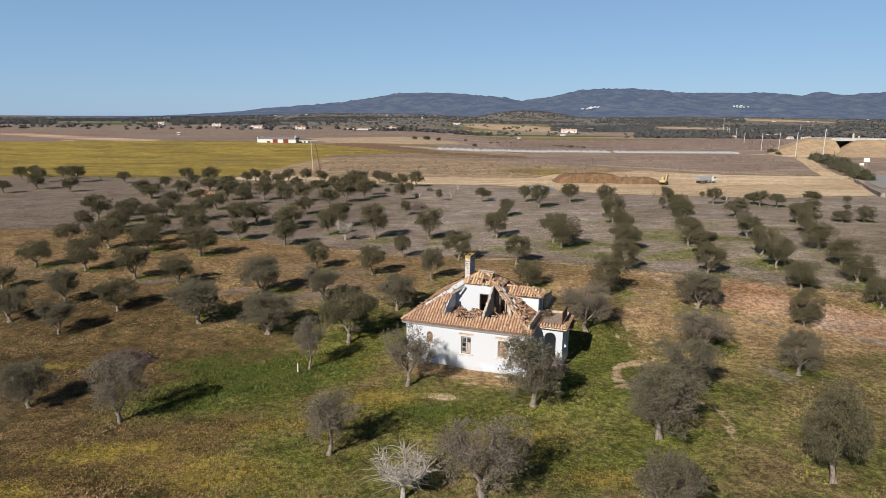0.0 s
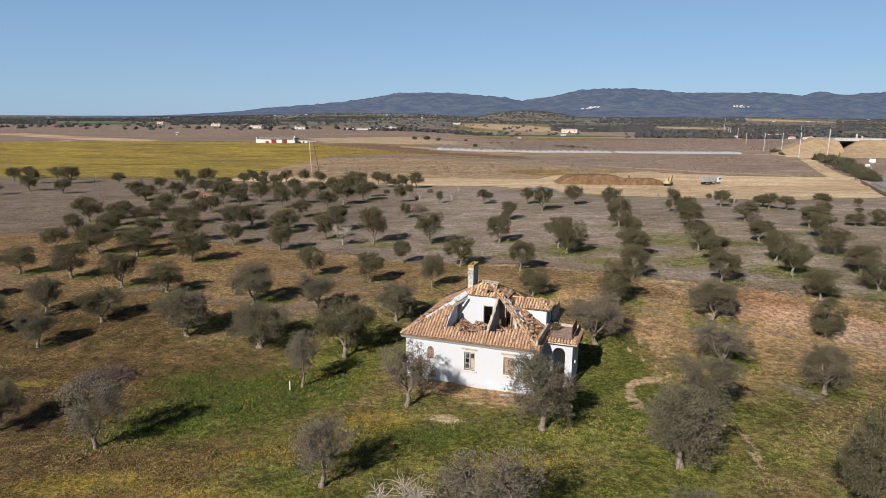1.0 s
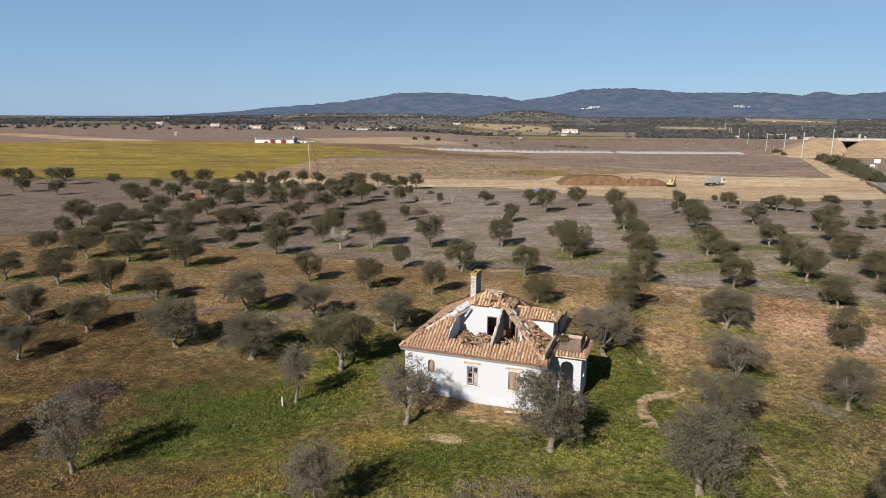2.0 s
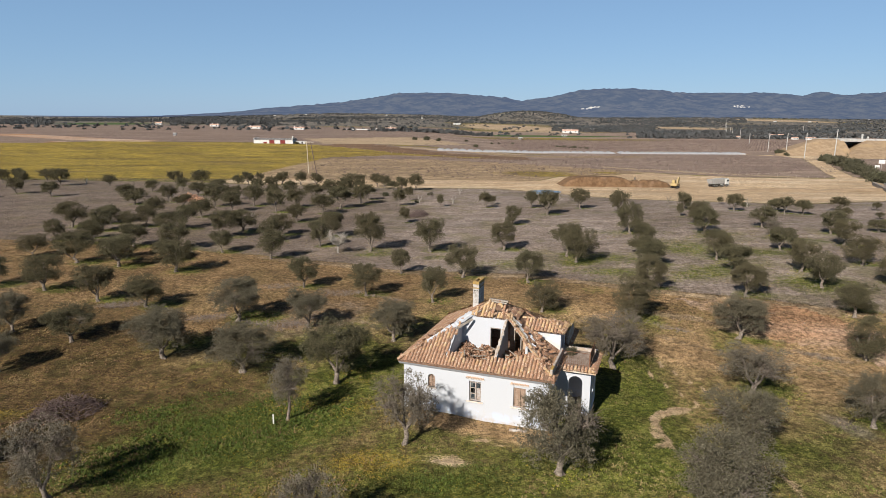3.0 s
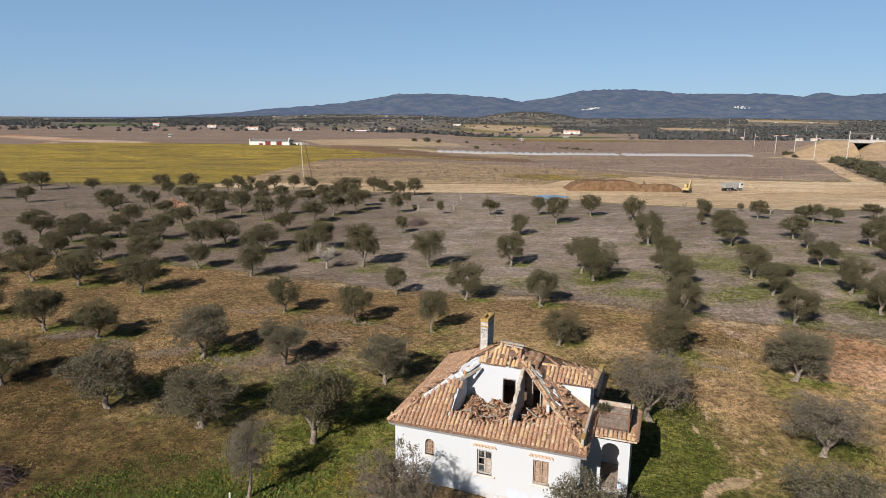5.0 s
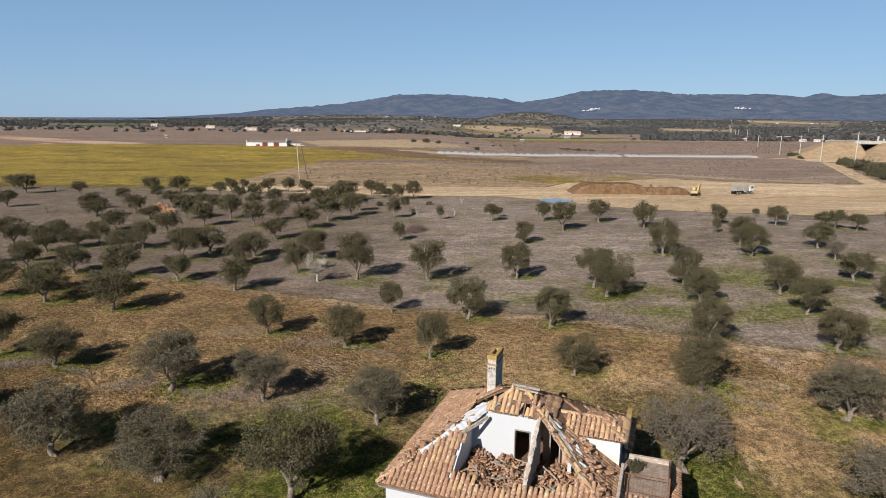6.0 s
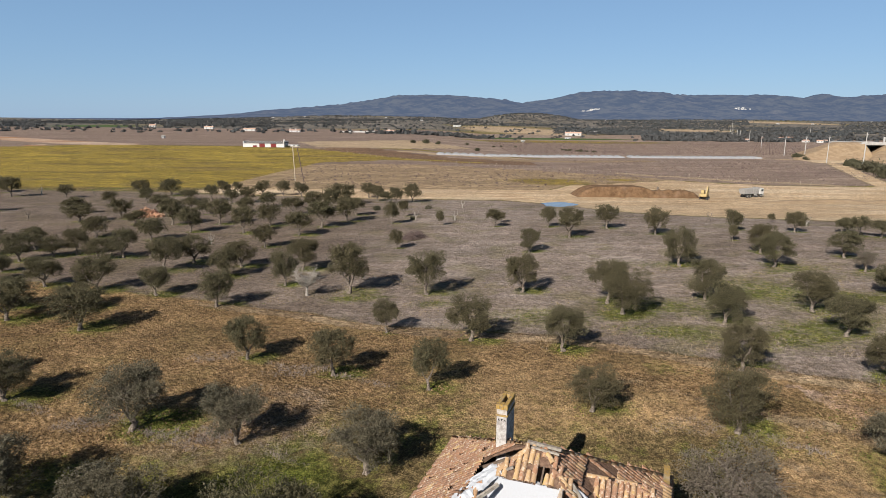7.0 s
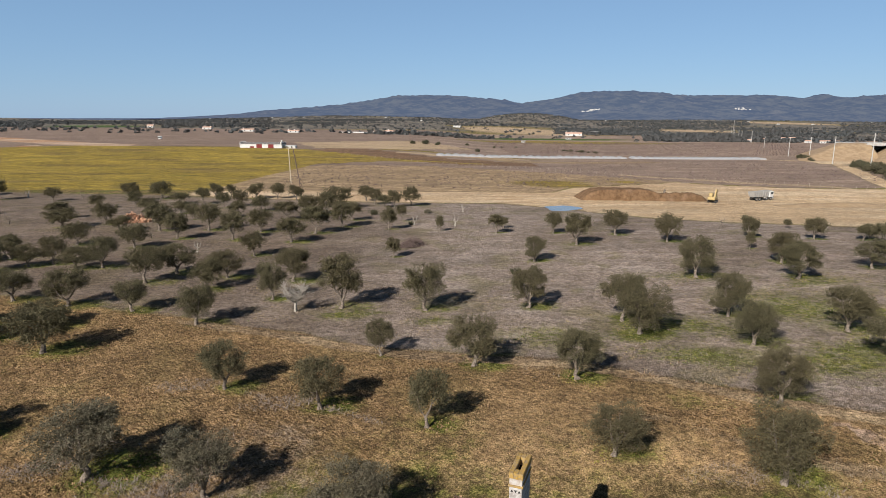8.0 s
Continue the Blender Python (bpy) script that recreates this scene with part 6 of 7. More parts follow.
first = None
for x in [(-1 + 4.1 * k) for k in range(9)] + [(35 + 4.1 * k) for k in range(16)] + [(104 + 4.1 * k) for k in range(18)]:
    y = float(np.interp(x, [-1, 23, 35, 65, 127, 176], [344, 351, 362, 370, 375, 378]))
    if first is None:
        first = thing("polytunnel", on_ground(x, y), "low white plastic growing tunnel in a row", "tunnel", "plastic tunnels")
        v, f = tunnel_mesh(4.3, 1.0, 9.0)
        sheet("film", v, f, PLASTIC, first, smooth=False)
        part("end_hoop", boxed(-0.04, 0.04, -0.05, 0.02, -0.1, 0.95), STEEL, first)
    else:
        copy_thing(first, on_ground(x, y, rng.uniform(-4, 4), 1 + rng.uniform(-0.06, 0.06)))

# ---- poles ----
def pole_line():
    base = None
    for x, y, h in ((171.5, 287.5, 15.2), (187.6, 339, 13.2), (202, 384, 12.2), (205, 411, 11.4), (243, 516, 9), (290, 634, 10.7), (352, 795, 9), (385, 880, 9), (395, 905, 20), (440, 1010, 11), (545, 980, 12), (330, 740, 9)):
        if base is None:
            base = thing("utility_pole", on_ground(x, y, 30), "tall pale concrete utility pole with crossarm", "pole", "roadside poles")
            verts, faces = [], []
            tube(verts, faces, [(0, 0, -1), (0, 0, 7), (0.08, 0, 15)], [0.26, 0.22, 0.15], 8)
            sheet("shaft", verts, faces, CONCRETE, base, smooth=True)
            part("crossarm", boxed(-1.1, 1.1, -0.07, 0.07, 13.9, 14.05), STEEL, base)
            for k in (-1.0, 0.0, 1.0):
                part("insulator", boxed(k - 0.06, k + 0.06, -0.06, 0.06, 14.1, 14.35, 0.02), STEEL, base)
        else:
            copy_thing(base, on_ground(x, y, 30) @ Matrix.Diagonal((0.9, 0.9, h / 15, 1)))


pole_line()
mast = thing("field_mast", on_ground(-44, 219), "two-legged bleached wooden mast with a crossbar", "mast")
for p, q, w, m in (((-0.5, 0, -0.6), (-0.9, 0, 10.6), 0.2, PALE_WOOD), ((1.9, 1.2, -0.6), (0.4, 0, 10.3), 0.2, BRUSH)):
    part("leg", bar(bmesh.new(), p, q, w), m, mast)
part("crossbar", boxed(-1.6, 1.4, -0.1, 0.1, 10.2, 10.45), PALE_WOOD, mast)

# ---- fence of the vineyard ----
fence = thing("vineyard_fence", on_ground(62, 255), "line of leaning pale vineyard posts", "fence")
base_post = None
fence_x, fence_y = [-50, -21, 4, 26, 45, 61, 75, 90, 104, 120], [337, 311, 296, 283, 266, 254, 245, 234, 226, 214]
for k in range(66):
    x = -46 + 170 * (k / 65) ** 0.93
    m = fence.matrix_world.inverted() @ on_ground(x, float(np.interp(x, fence_x, fence_y)) + rng.gauss(0, 0.4), 0) @ pose(0, 0, 0, rng.gauss(-6, 5), rng.gauss(16, 9), 0)
    ob = part("post", boxed(-0.04, 0.04, -0.04, 0.04, -0.3, rng.uniform(0.9, 1.4), 0.01), PALE_WOOD, fence)
    ob.matrix_local = m


# ---- digging works ----
def mound(name, x, y, turn, length, deep, high, cut, material, label, category, seed, floor=-0.5, uneven=1.0):
    """A heap or bank of earth; cut: how steep its near side is."""
    bm = bmesh.new()
    bmesh.ops.create_grid(bm, x_segments=46, y_segments=20, size=0.5)
    for v in bm.verts:
        a, b = v.co.x * 2, v.co.y * 2
        edge = max(0.0, 1 - abs(a) ** 5) * max(0.0, (1 - max(0.0, b) ** 2)) * min(1.0, (1 + b) * cut)
        lump = 1 + uneven * 0.16 * noise.noise(Vector((a * 4, b * 3, seed))) + uneven * 0.13 * noise.noise(Vector((a * 13, b * 9, seed)))
        v.co = Vector((a * length / 2, b * deep / 2 + 0.5 * noise.noise(Vector((a * 7, b, seed + 3))), floor + (high - floor) * edge * lump))
    ob = part(name, bm, material)
    ob.data.shade_smooth()
    ob.matrix_world = on_ground(x, y, turn)
    return tagged(ob, label, category)


mound("earth_bank", 43.6, 190, 1, 21.5, 12, 2.6, 14.0, EARTH, "freshly cut brown earth bank in the works", "earth bank", 1, uneven=0.35)
mound("earth_mound", 57, 186.5, 0, 15, 8, 1.7, 1.3, EARTH, "low heap of dug brown earth beside the bank", "mound", 2)
mound("earth_mound", 88, 176, 10, 30, 9, 0.6, 1.2, SPOIL, "low spread of dug sandy earth", "mound", 3)
mound("earth_mound", 112, 180, 14, 26, 7, 0.6, 1.2, SPOIL, "low spread of dug sandy earth", "mound", 5)
cut = thing("cut_post", on_ground(54.2, 187.5), "dark broken stump at the end of the bank", "stump")
part("stump", bar(bmesh.new(), (0, 0, -0.4), (0.1, 0, 2.4), 0.5, 0.4), BARK, cut)
part("root", bar(bmesh.new(), (-1.2, 0.2, 0.1), (0.1, 0, 0.9), 0.4, 0.3), BARK, cut)


def embankment(x0, x1, y0, y1, high, left, right, front, seed):
    """A flat-topped dam of sandy earth with sloped sides."""
    bm = bmesh.new()
    bmesh.ops.create_grid(bm, x_segments=70, y_segments=36, size=0.5)
    for v in bm.verts:
        x, y = x0 + (v.co.x + 0.5) * (x1 - x0), y0 + (v.co.y + 0.5) * (y1 - y0)
        z = high * max(0.0, min(1.0, (x - x0) / left, (x1 - x) / right, (y - y0) / front, (y1 - y) / front))
        z += 0.35 * noise.noise(Vector((x * 0.16, y * 0.16, seed))) * min(1.0, z)
        v.co = Vector((x + 0.5 * (y - y0), y, float(ground_height(x, y)) - 0.3 + z))
    ob = part("embankment", bm, SPOIL)
    ob.data.shade_smooth()
    return tagged(ob, "raised sandy road embankment under construction", "embankment")


embankment(186, 231, 366, 424, 9.0, 24, 5, 20, 4)
embankment(218, 470, 352, 424, 9.0, 14, 30, 34, 7)
bridge = thing("overpass", on_ground(242, 394, 0), "concrete road overpass between sandy embankments", "bridge")
part("deck", boxed(-8.5, 16, -9, 20, 7.5, 8.7, 0.1), CONCRETE, bridge)
part("parapet", boxed(-8.5, 24, -9.3, -8.95, 7.6, 9.3), CONCRETE, bridge)
part("abutment", boxed(-8, -5.5, -8.9, 20, -2, 7.5), CONCRETE, bridge)
part("abutment", boxed(11, 12.5, -8.9, 20, -2, 7.5), CONCRETE, bridge)
for k, x in enumerate((10.0, 13.5)):
    part("barrier", boxed(x, x + 0.9, 0.0, 0.8, 8.7, 10.4 if k else 11.8, 0.1), CONCRETE, bridge)


def wheel(parent, x, y, r, w, hub=STEEL):
    bm = bmesh.new()
    bmesh.ops.create_cone(bm, cap_ends=True, segments=18, radius1=r, radius2=r, depth=w)
    edges = [e for e in bm.edges if len(e.link_faces) == 2 and any(len(f.verts) > 4 for f in e.link_faces)]
    bmesh.ops.bevel(bm, geom=edges, offset=r * 0.14, segments=2, affect="EDGES")
    bmesh.ops.transform(bm, matrix=pose(x, y, r, 90, 0, 0), verts=bm.verts)
    t = part("wheel", bm, RUBBER, parent)
    bm = bmesh.new()
    bmesh.ops.create_cone(bm, cap_ends=True, segments=14, radius1=r * 0.5, radius2=r * 0.4, depth=w + 0.06)
    bmesh.ops.transform(bm, matrix=pose(x, y, r, 90, 0, 0), verts=bm.verts)
    part("rim", bm, hub, t)


truck = thing("dump_truck", on_ground(78, 187.5, 24, 0.78), "dusty grey four-axle dump truck on the sand", "truck")
part("chassis", boxed(-3.9, 4.2, -0.5, 0.5, 0.75, 1.15, 0.05), RUBBER, truck)
bm = bmesh.new()
low = [(-3.9, -1.1, 1.2), (1.9, -1.1, 1.2), (1.9, 1.1, 1.2), (-3.9, 1.1, 1.2)]
high = [(-4.4, -1.28, 2.75), (2.1, -1.28, 2.95), (2.1, 1.28, 2.95), (-4.4, 1.28, 2.75)]
a, b = [bm.verts.new(p) for p in low], [bm.verts.new(p) for p in high]
c = [bm.verts.new((x * 0.97, y * 0.93, z)) for x, y, z in high]
d = [bm.verts.new((x * 0.95, y * 0.9, z + 0.15)) for x, y, z in low]
bm.faces.new(a[::-1])
bm.faces.new(d)
for k in range(4):
    j = (k + 1) % 4
    bm.faces.new((a[k], a[j], b[j], b[k]))
    bm.faces.new((b[k], b[j], c[j], c[k]))
    bm.faces.new((c[k], c[j], d[j], d[k]))
body = part("tipper_body", bm, STEEL, truck)
for k in range(6):
    part("side_rib", bar(bmesh.new(), (-3.6 + k * 1.05, -1.16, 1.2), (-3.7 + k * 1.08, -1.34, 2.8), 0.14), STEEL, body)
part("canopy_lip", boxed(1.9, 3.3, -1.2, 1.2, 2.95, 3.05, 0.03), STEEL, body)
cab = part("cab", boxed(2.4, 4.3, -1.2, 1.2, 0.9, 2.85, 0.16), WHITE, truck, "white cab")
part("windscreen", boxed(4.26, 4.33, -1.02, 1.02, 1.85, 2.6, 0.02), GLASS, cab)
part("side_window", boxed(3.0, 4.0, -1.23, -1.16, 1.85, 2.55, 0.02), GLASS, cab)
part("bumper", boxed(4.1, 4.45, -1.2, 1.2, 0.5, 0.95, 0.06), STEEL, cab)
part("grille", boxed(4.28, 4.34, -0.8, 0.8, 1.0, 1.6), RUBBER, cab)
part("fuel_tank", boxed(0.3, 1.5, -1.15, -0.6, 0.6, 1.1, 0.1), STEEL, truck)
for x in (-3.0, -1.7, 1.3, 3.2):
    for y in (-1.0, 1.0):
        wheel(truck, x, y, 0.52, 0.36)

digger = thing("excavator", on_ground(63.5, 181, 55, 0.78), "yellow tracked excavator with its arm folded", "excavator")
for y in (-1.0, 1.0):
    t = part("track", boxed(-1.7, 1.7, y - 0.28, y + 0.28, 0.0, 0.8, 0.25), RUBBER, digger)
    for x in (-1.1, 0.0, 1.1):
        part("roller", boxed(x - 0.2, x + 0.2, y - 0.31, y + 0.31, 0.2, 0.6, 0.1), STEEL, t)
part("undercarriage", boxed(-0.8, 0.8, -0.8, 0.8, 0.4, 0.95, 0.05), RUBBER, digger)
part("house", boxed(-1.9, 1.2, -1.1, 1.1, 0.95, 1.75, 0.12), YELLOW, digger)
part("counterweight", boxed(-2.3, -1.5, -1.1, 1.1, 0.95, 1.9, 0.2), YELLOW, digger)
cabin = part("cabin", boxed(-0.3, 1.3, 0.15, 1.1, 1.75, 2.95, 0.1), YELLOW, digger)
part("cabin_window", boxed(1.25, 1.33, 0.25, 1.0, 1.9, 2.8), GLASS, cabin)
part("cabin_window", boxed(-0.1, 1.1, 1.07, 1.13, 1.9, 2.8), GLASS, cabin)
part("boom", bar(bmesh.new(), (1.0, -0.3, 1.5), (2.6, -0.3, 3.7), 0.35, 0.5), YELLOW, digger)
part("boom", bar(bmesh.new(), (2.5, -0.3, 3.65), (3.5, -0.3, 3.3), 0.33, 0.42), YELLOW, digger)
part("dipper", bar(bmesh.new(), (3.45, -0.3, 3.4), (2.9, -0.3, 1.3), 0.3, 0.34), YELLOW, digger)
part("ram", bar(bmesh.new(), (1.3, -0.3, 1.3), (2.4, -0.3, 2.7), 0.14), STEEL, digger)
part("bucket", boxed(2.1, 3.0, -0.8, 0.2, 0.6, 1.4, 0.18), RUBBER, digger)

# ---- puddle ----
def water_material():
    n = Nodes("muddy_water", 0.1, 0.5)
    return n.done((0.17, 0.175, 0.175))


bm = bmesh.new()
ring = [bm.verts.new((math.cos(w) * (4.6 + 0.9 * math.sin(3 * w + 1)), math.sin(w) * (2.6 + 0.5 * math.sin(2 * w)), 0)) for w in np.linspace(0, 6.283, 40)[:-1]]
bm.faces.new(ring)
pond = part("water", bm, water_material())
pond.matrix_world = on_ground(25.2, 166.0, -4, lift=0.14) @ Matrix.Diagonal((0.82, 1.6, 1, 1))
tagged(pond, "shallow rain puddle reflecting the sky", "puddle", kind="structure")

# ---- road ----
def ribbon(name, points, width, material, label, category, lift, thick=0.0):
    verts, faces = [], []
    pts = [Vector((x, y, 0)) for x, y in points]
    for i, p in enumerate(pts):
        way = (pts[min(i + 1, len(pts) - 1)] - pts[max(i - 1, 0)]).normalized()
        side = Vector((way.y, -way.x, 0)) * width / 2
        for q in (p - side, p + side):
            z = float(ground_height(q.x, q.y)) + lift
            verts.append((q.x, q.y, z))
    n = len(pts)
    for i in range(n - 1):
        faces.append((2 * i, 2 * i + 1, 2 * i + 3, 2 * i + 2))
    if thick:
        verts += [(x, y, z - thick) for x, y, z in verts]
        m = 2 * n
        for i in range(n - 1):
            faces.append((2 * i, 2 * i + 2, m + 2 * i + 2, m + 2 * i))
            faces.append((2 * i + 1, m + 2 * i + 1, m + 2 * i + 3, 2 * i + 3))
        faces.append((0, m, m + 1, 1))
    return tagged(sheet(name, verts, faces, material), label, category, kind="structure")


way = [(float(np.interp(s, [0, 0.3, 0.6, 0.85, 1], [118, 128, 138, 146, 190])), float(np.interp(s, [0, 0.3, 0.6, 0.85, 1], [150, 179, 200, 213, 245]))) for s in np.linspace(0, 1, 40)]
ribbon("road", way, 7.0, ASPHALT, "worn pale grey country road", "road", 0.12, 0.4)
wall_line = [(float(np.interp(s, [0, 0.6, 1], [98, 118, 130])), float(np.interp(s, [0, 0.6, 1], [140, 175, 199]))) for s in np.linspace(0, 1, 24)]
ribbon("road_wall", wall_line, 0.8, DRYSTONE, "low rough stone wall beside the road", "wall", 0.9, 1.4)
for x, y, h, r in ((157, 238, 3.0, 0.75), (162, 243, 4.6, 1.0)):
    sign = thing("road_sign", on_ground(x, y, -30), "white roadside sign seen on a thin post", "sign")
    part("post", boxed(-0.06, 0.06, -0.06, 0.06, -0.3, h), STEEL, sign)
    part("panel", boxed(-r, r, -0.12, -0.06, h - 1.3 * r, h + 0.1, 0.03), WHITE, sign)


# ---- bushes ----
def make_bush(seed):
    r = random.Random(seed)
    t = thing("bush", Matrix.Identity(4), "dense dark green roadside bush", "bush", "roadside bushes")
    verts, faces = crown_mesh(r, 2.6, 4.4, 1300, 0.42, 0, 0.02)
    verts = [(x, y, (z - 0.75) * 1.3) for x, y, z in verts]
    sheet("foliage", verts, faces, BUSH, t)
    vs, fs = [], []
    for k in range(4):
        w = k * 1.6
        tube(vs, fs, [(0, 0, -0.2), (0.4 * math.cos(w), 0.4 * math.sin(w), 0.7), (0.9 * math.cos(w), 0.9 * math.sin(w), 1.5)], [0.1, 0.06, 0.02], 5)
    sheet("stem", vs, fs, BARK, t, smooth=True)
    return t


bushes = [make_bush(s) for s in (1, 2, 3)]
spots = [(181, 318, 2.6), (179, 312, 2.8), (176, 305, 2.9), (174, 299, 3.0), (171, 293, 2.8), (168, 286, 2.9), (165, 279, 2.6), (163, 273, 2.7), (160, 266, 2.8), (157, 259, 2.8),
         (154, 252, 2.9), (151, 245, 2.8), (148, 238, 2.8), (144, 231, 2.6), (141, 224, 2.6), (137, 216, 2.3), (134, 209, 2.4), (133, 205, 1.8), (194, 384, 2.8), (197, 388, 2.4), (200, 384, 2.5), (192, 376, 2.2), (203, 392, 2.2),
         (190, 368, 2.0), (-19, 450, 1.9), (-12, 458, 1.8), (-2, 456, 1.8), (19, 482, 1.4), (35, 470, 1.1), (42, 480, 1.0), (53, 487, 0.9), (21, 402, 1.3), (176, 312, 2.0), (-84, 372, 0.9), (-82, 371.5, 0.8)]
spots += [(79 + 1.9 * k, 447 - 2.6 * k, 0.8 + 0.1 * (k % 3)) for k in range(9)]
for k, (x, y, s) in enumerate(spots):
    m = on_ground(x + 4 * (x > 120) + rng.gauss(0, 1.1), y + rng.gauss(0, 1.5), 70 * k, 0.42 * s * rng.uniform(0.75, 1.2))
    if k < 3:
        bushes[k].matrix_world = m
    else:
        copy_thing(bushes[k % 3], m)


# ---- far woods and vine rows: stuff ----
def fluff(places, sizes, cards, material, name, label, category, seed, squash=0.8):
    """Many small crowns in one mesh, each a loose ball of leaf cards."""
    gen = np.random.default_rng(seed)
    n = len(places)
    centre = np.repeat(np.array(places), cards, axis=0)
    size = np.repeat(np.array(sizes), cards)[:, None]
    way = gen.normal(size=(n * cards, 3))
    way /= np.linalg.norm(way, axis=1)[:, None]
    way[:, 2] = np.abs(way[:, 2]) * squash + 0.12
    at = centre + way * size * gen.uniform(0.35, 1.0, (n * cards, 1)) * 0.5
    a = gen.normal(size=(n * cards, 3))
    a /= np.linalg.norm(a, axis=1)[:, None]
    b = np.cross(a, gen.normal(size=(n * cards, 3)))
    b /= np.linalg.norm(b, axis=1)[:, None]
    k = size * gen.uniform(0.16, 0.34, (n * cards, 1))
    verts = np.stack([at - a * k, at - b * k * 0.7, at + a * k, at + b * k * 0.7], 1).reshape(-1, 3)
    ob = sheet(name, verts.tolist(), np.arange(n * cards * 4).reshape(-1, 4).tolist(), material)
    return tagged(ob, label, category, kind="stuff")


def woods():
    gen = np.random.default_rng(3)
    places, sizes = [], []
    while len(places) < 14000:
        d = 640 * (3250 / 640) ** gen.random()
        s = gen.uniform(-0.78, 0.8)
        x, y = s * d, d
        patch = math.sin(x / 95 + 2 * math.sin(y / 170)) * math.sin(y / 120 + x / 260)
        keep = 0.04
        for s0, s1, d0, d1, k in ((-0.8, -0.5, 640, 1050, 0.06), (-0.8, -0.6, 900, 1500, 0.85), (-0.6, -0.42, 1220, 1700, 0.85), (-0.42, -0.1, 760, 980, 0.06), (-0.42, -0.1, 980, 3300, 0.7),
                                  (-0.1, 0.06, 640, 720, 0.55), (-0.1, 0.06, 1400, 3300, 0.6), (0.0, 0.17, 690, 760, 0.5), (0.02, 0.2, 1500, 3300, 0.6), (0.17, 0.3, 860, 3300, 0.75),
                                  (0.3, 0.58, 610, 900, 0.85), (0.3, 0.8, 900, 3300, 0.6), (0.58, 0.8, 700, 820, 0.5)):
            if s0 < s < s1 and d0 < d < d1:
                keep = k if patch > (0.12 if -0.26 < s < 0.24 else -0.35) or k > 0.8 else k * 0.13
        if math.hypot((x - 330) / 190, (y - 2600) / 500) < 1:
            keep = 0.9
        for s0, s1, d0, d1 in ((0.47, 0.61, 1550, 2650), (0.33, 0.45, 980, 1340), (0.62, 0.8, 830, 1010), (-0.02, 0.16, 780, 1450), (-0.58, -0.49, 860, 1200), (0.1, 0.3, 640, 850)):
            if s0 < s < s1 and d0 < d < d1:
                keep = 0.015
        if gen.random() > keep:
            continue
        z = float(ground_height(x, y)) + float(far_rise(x, y))
        places.append((x, y, z))
        sizes.append(gen.uniform(3.6, 7.0) * (1 + 0.3 * (d > 1600)))
    fluff(places, sizes, 13, FAR_LEAF, "far_woods", "scattered dark holm oaks and woods on the plain", "woods", 5)


woods()


def vines():
    """Dry vines and weeds in rows on the fields beyond the works."""
    gen = np.random.default_rng(9)
    places, sizes = [], []
    for row in range(46):
        for k in range(120):
            x = 40 + k * 2.2 + gen.normal() * 0.3
            y = 408 + row * 4.2 + 0.35 * (x - 40) * 0.2
            if x > 0.46 * y + 40 or gen.random() < 0.25:
                continue
            places.append((x, y, float(ground_height(x, y))))
            sizes.append(gen.uniform(0.8, 1.5))
    for _ in range(5200):
        x, y = gen.uniform(-50, 160), gen.uniform(206, 345)
        if y > 300 and x < 60:
            continue
        y = round(y / 2.6) * 2.6 + gen.normal() * 0.25
        road = float(np.interp(x, [-35, 2, 29, 37, 72, 100, 142], [203, 206, 204, 215, 233, 223, 244]))
        if y < road:
            continue
        places.append((x, y, float(ground_height(x, y))))
        sizes.append(gen.uniform(0.35, 0.9))
    fluff(places, sizes, 5, BRUSH, "vine_rows", "dry brown vines and weeds in rows", "vines", 6, 0.7)


vines()


# ---- small things in the orchard ----
def bare_tree(name, x, y, high, wide, seed, material, label, forks=5, twigs=90):
    r = random.Random(seed)
    t = thing(name, on_ground(x, y), label, "tree")
    verts, faces = [], []
    tube(verts, faces, [(0, 0, -0.2), (0.02, 0, 0.0), (0.06, 0.03, high * 0.3)], [0.2, 0.16, 0.11], 7)
    joints = []
    for k in range(forks):
        w = 6.283 * k / forks + r.uniform(-0.3, 0.3)
        a = Vector((0.06, 0.03, high * 0.28))
        c = Vector((math.cos(w) * wide * 0.36, math.sin(w) * wide * 0.36, high * r.uniform(0.6, 0.9)))
        b = (a + c) / 2 + Vector((math.cos(w) * 0.2, math.sin(w) * 0.2, -0.05))
        tube(verts, faces, [tuple(a), tuple(b), tuple(c)], [0.075, 0.045, 0.016], 6)
        joints += [(b, c), (a, b)]
    for _ in range(twigs):
        a, c = r.choice(joints)
        p = a + (c - a) * r.uniform(0.2, 1)
        q = p + Vector((r.gauss(0, wide * 0.16), r.gauss(0, wide * 0.16), r.uniform(-0.1, high * 0.3)))
        m = (p + q) / 2 + Vector((r.gauss(0, 0.08), r.gauss(0, 0.08), 0.1))
        tube(verts, faces, [tuple(p), tuple(m), tuple(q)], [0.02, 0.013, 0.004], 3)
    sheet("trunk", verts, faces, material, t)
    return t


bare_tree("dead_tree", -14, 90, 2.9, 3.2, 3, DEAD, "bleached leafless dead olive tree", 6, 520)
bare_tree("dead_tree", -1.9, 29.0, 2.9, 3.4, 4, DEAD, "bleached leafless dead olive tree", 7, 620)
for k, (x, y, h) in enumerate(((8, 103, 1.2), (-33, 116, 1.8), (-14, 154, 1.6), (-5, 140, 1.8), (-3, 156, 1.3), (2, 139, 2.0), (45, 134, 1.6), (57, 126, 2.0), (-73, 138, 2.2), (-98, 182, 2.4), (-84, 180, 1.8), (4, 160, 1.8), (10, 162, 1.5))):
    bare_tree("bare_sapling", x, y, h, h * 0.7, 40 + k, DEAD if k % 2 else BARK, "small bare sapling in dry grass", 3, 14)
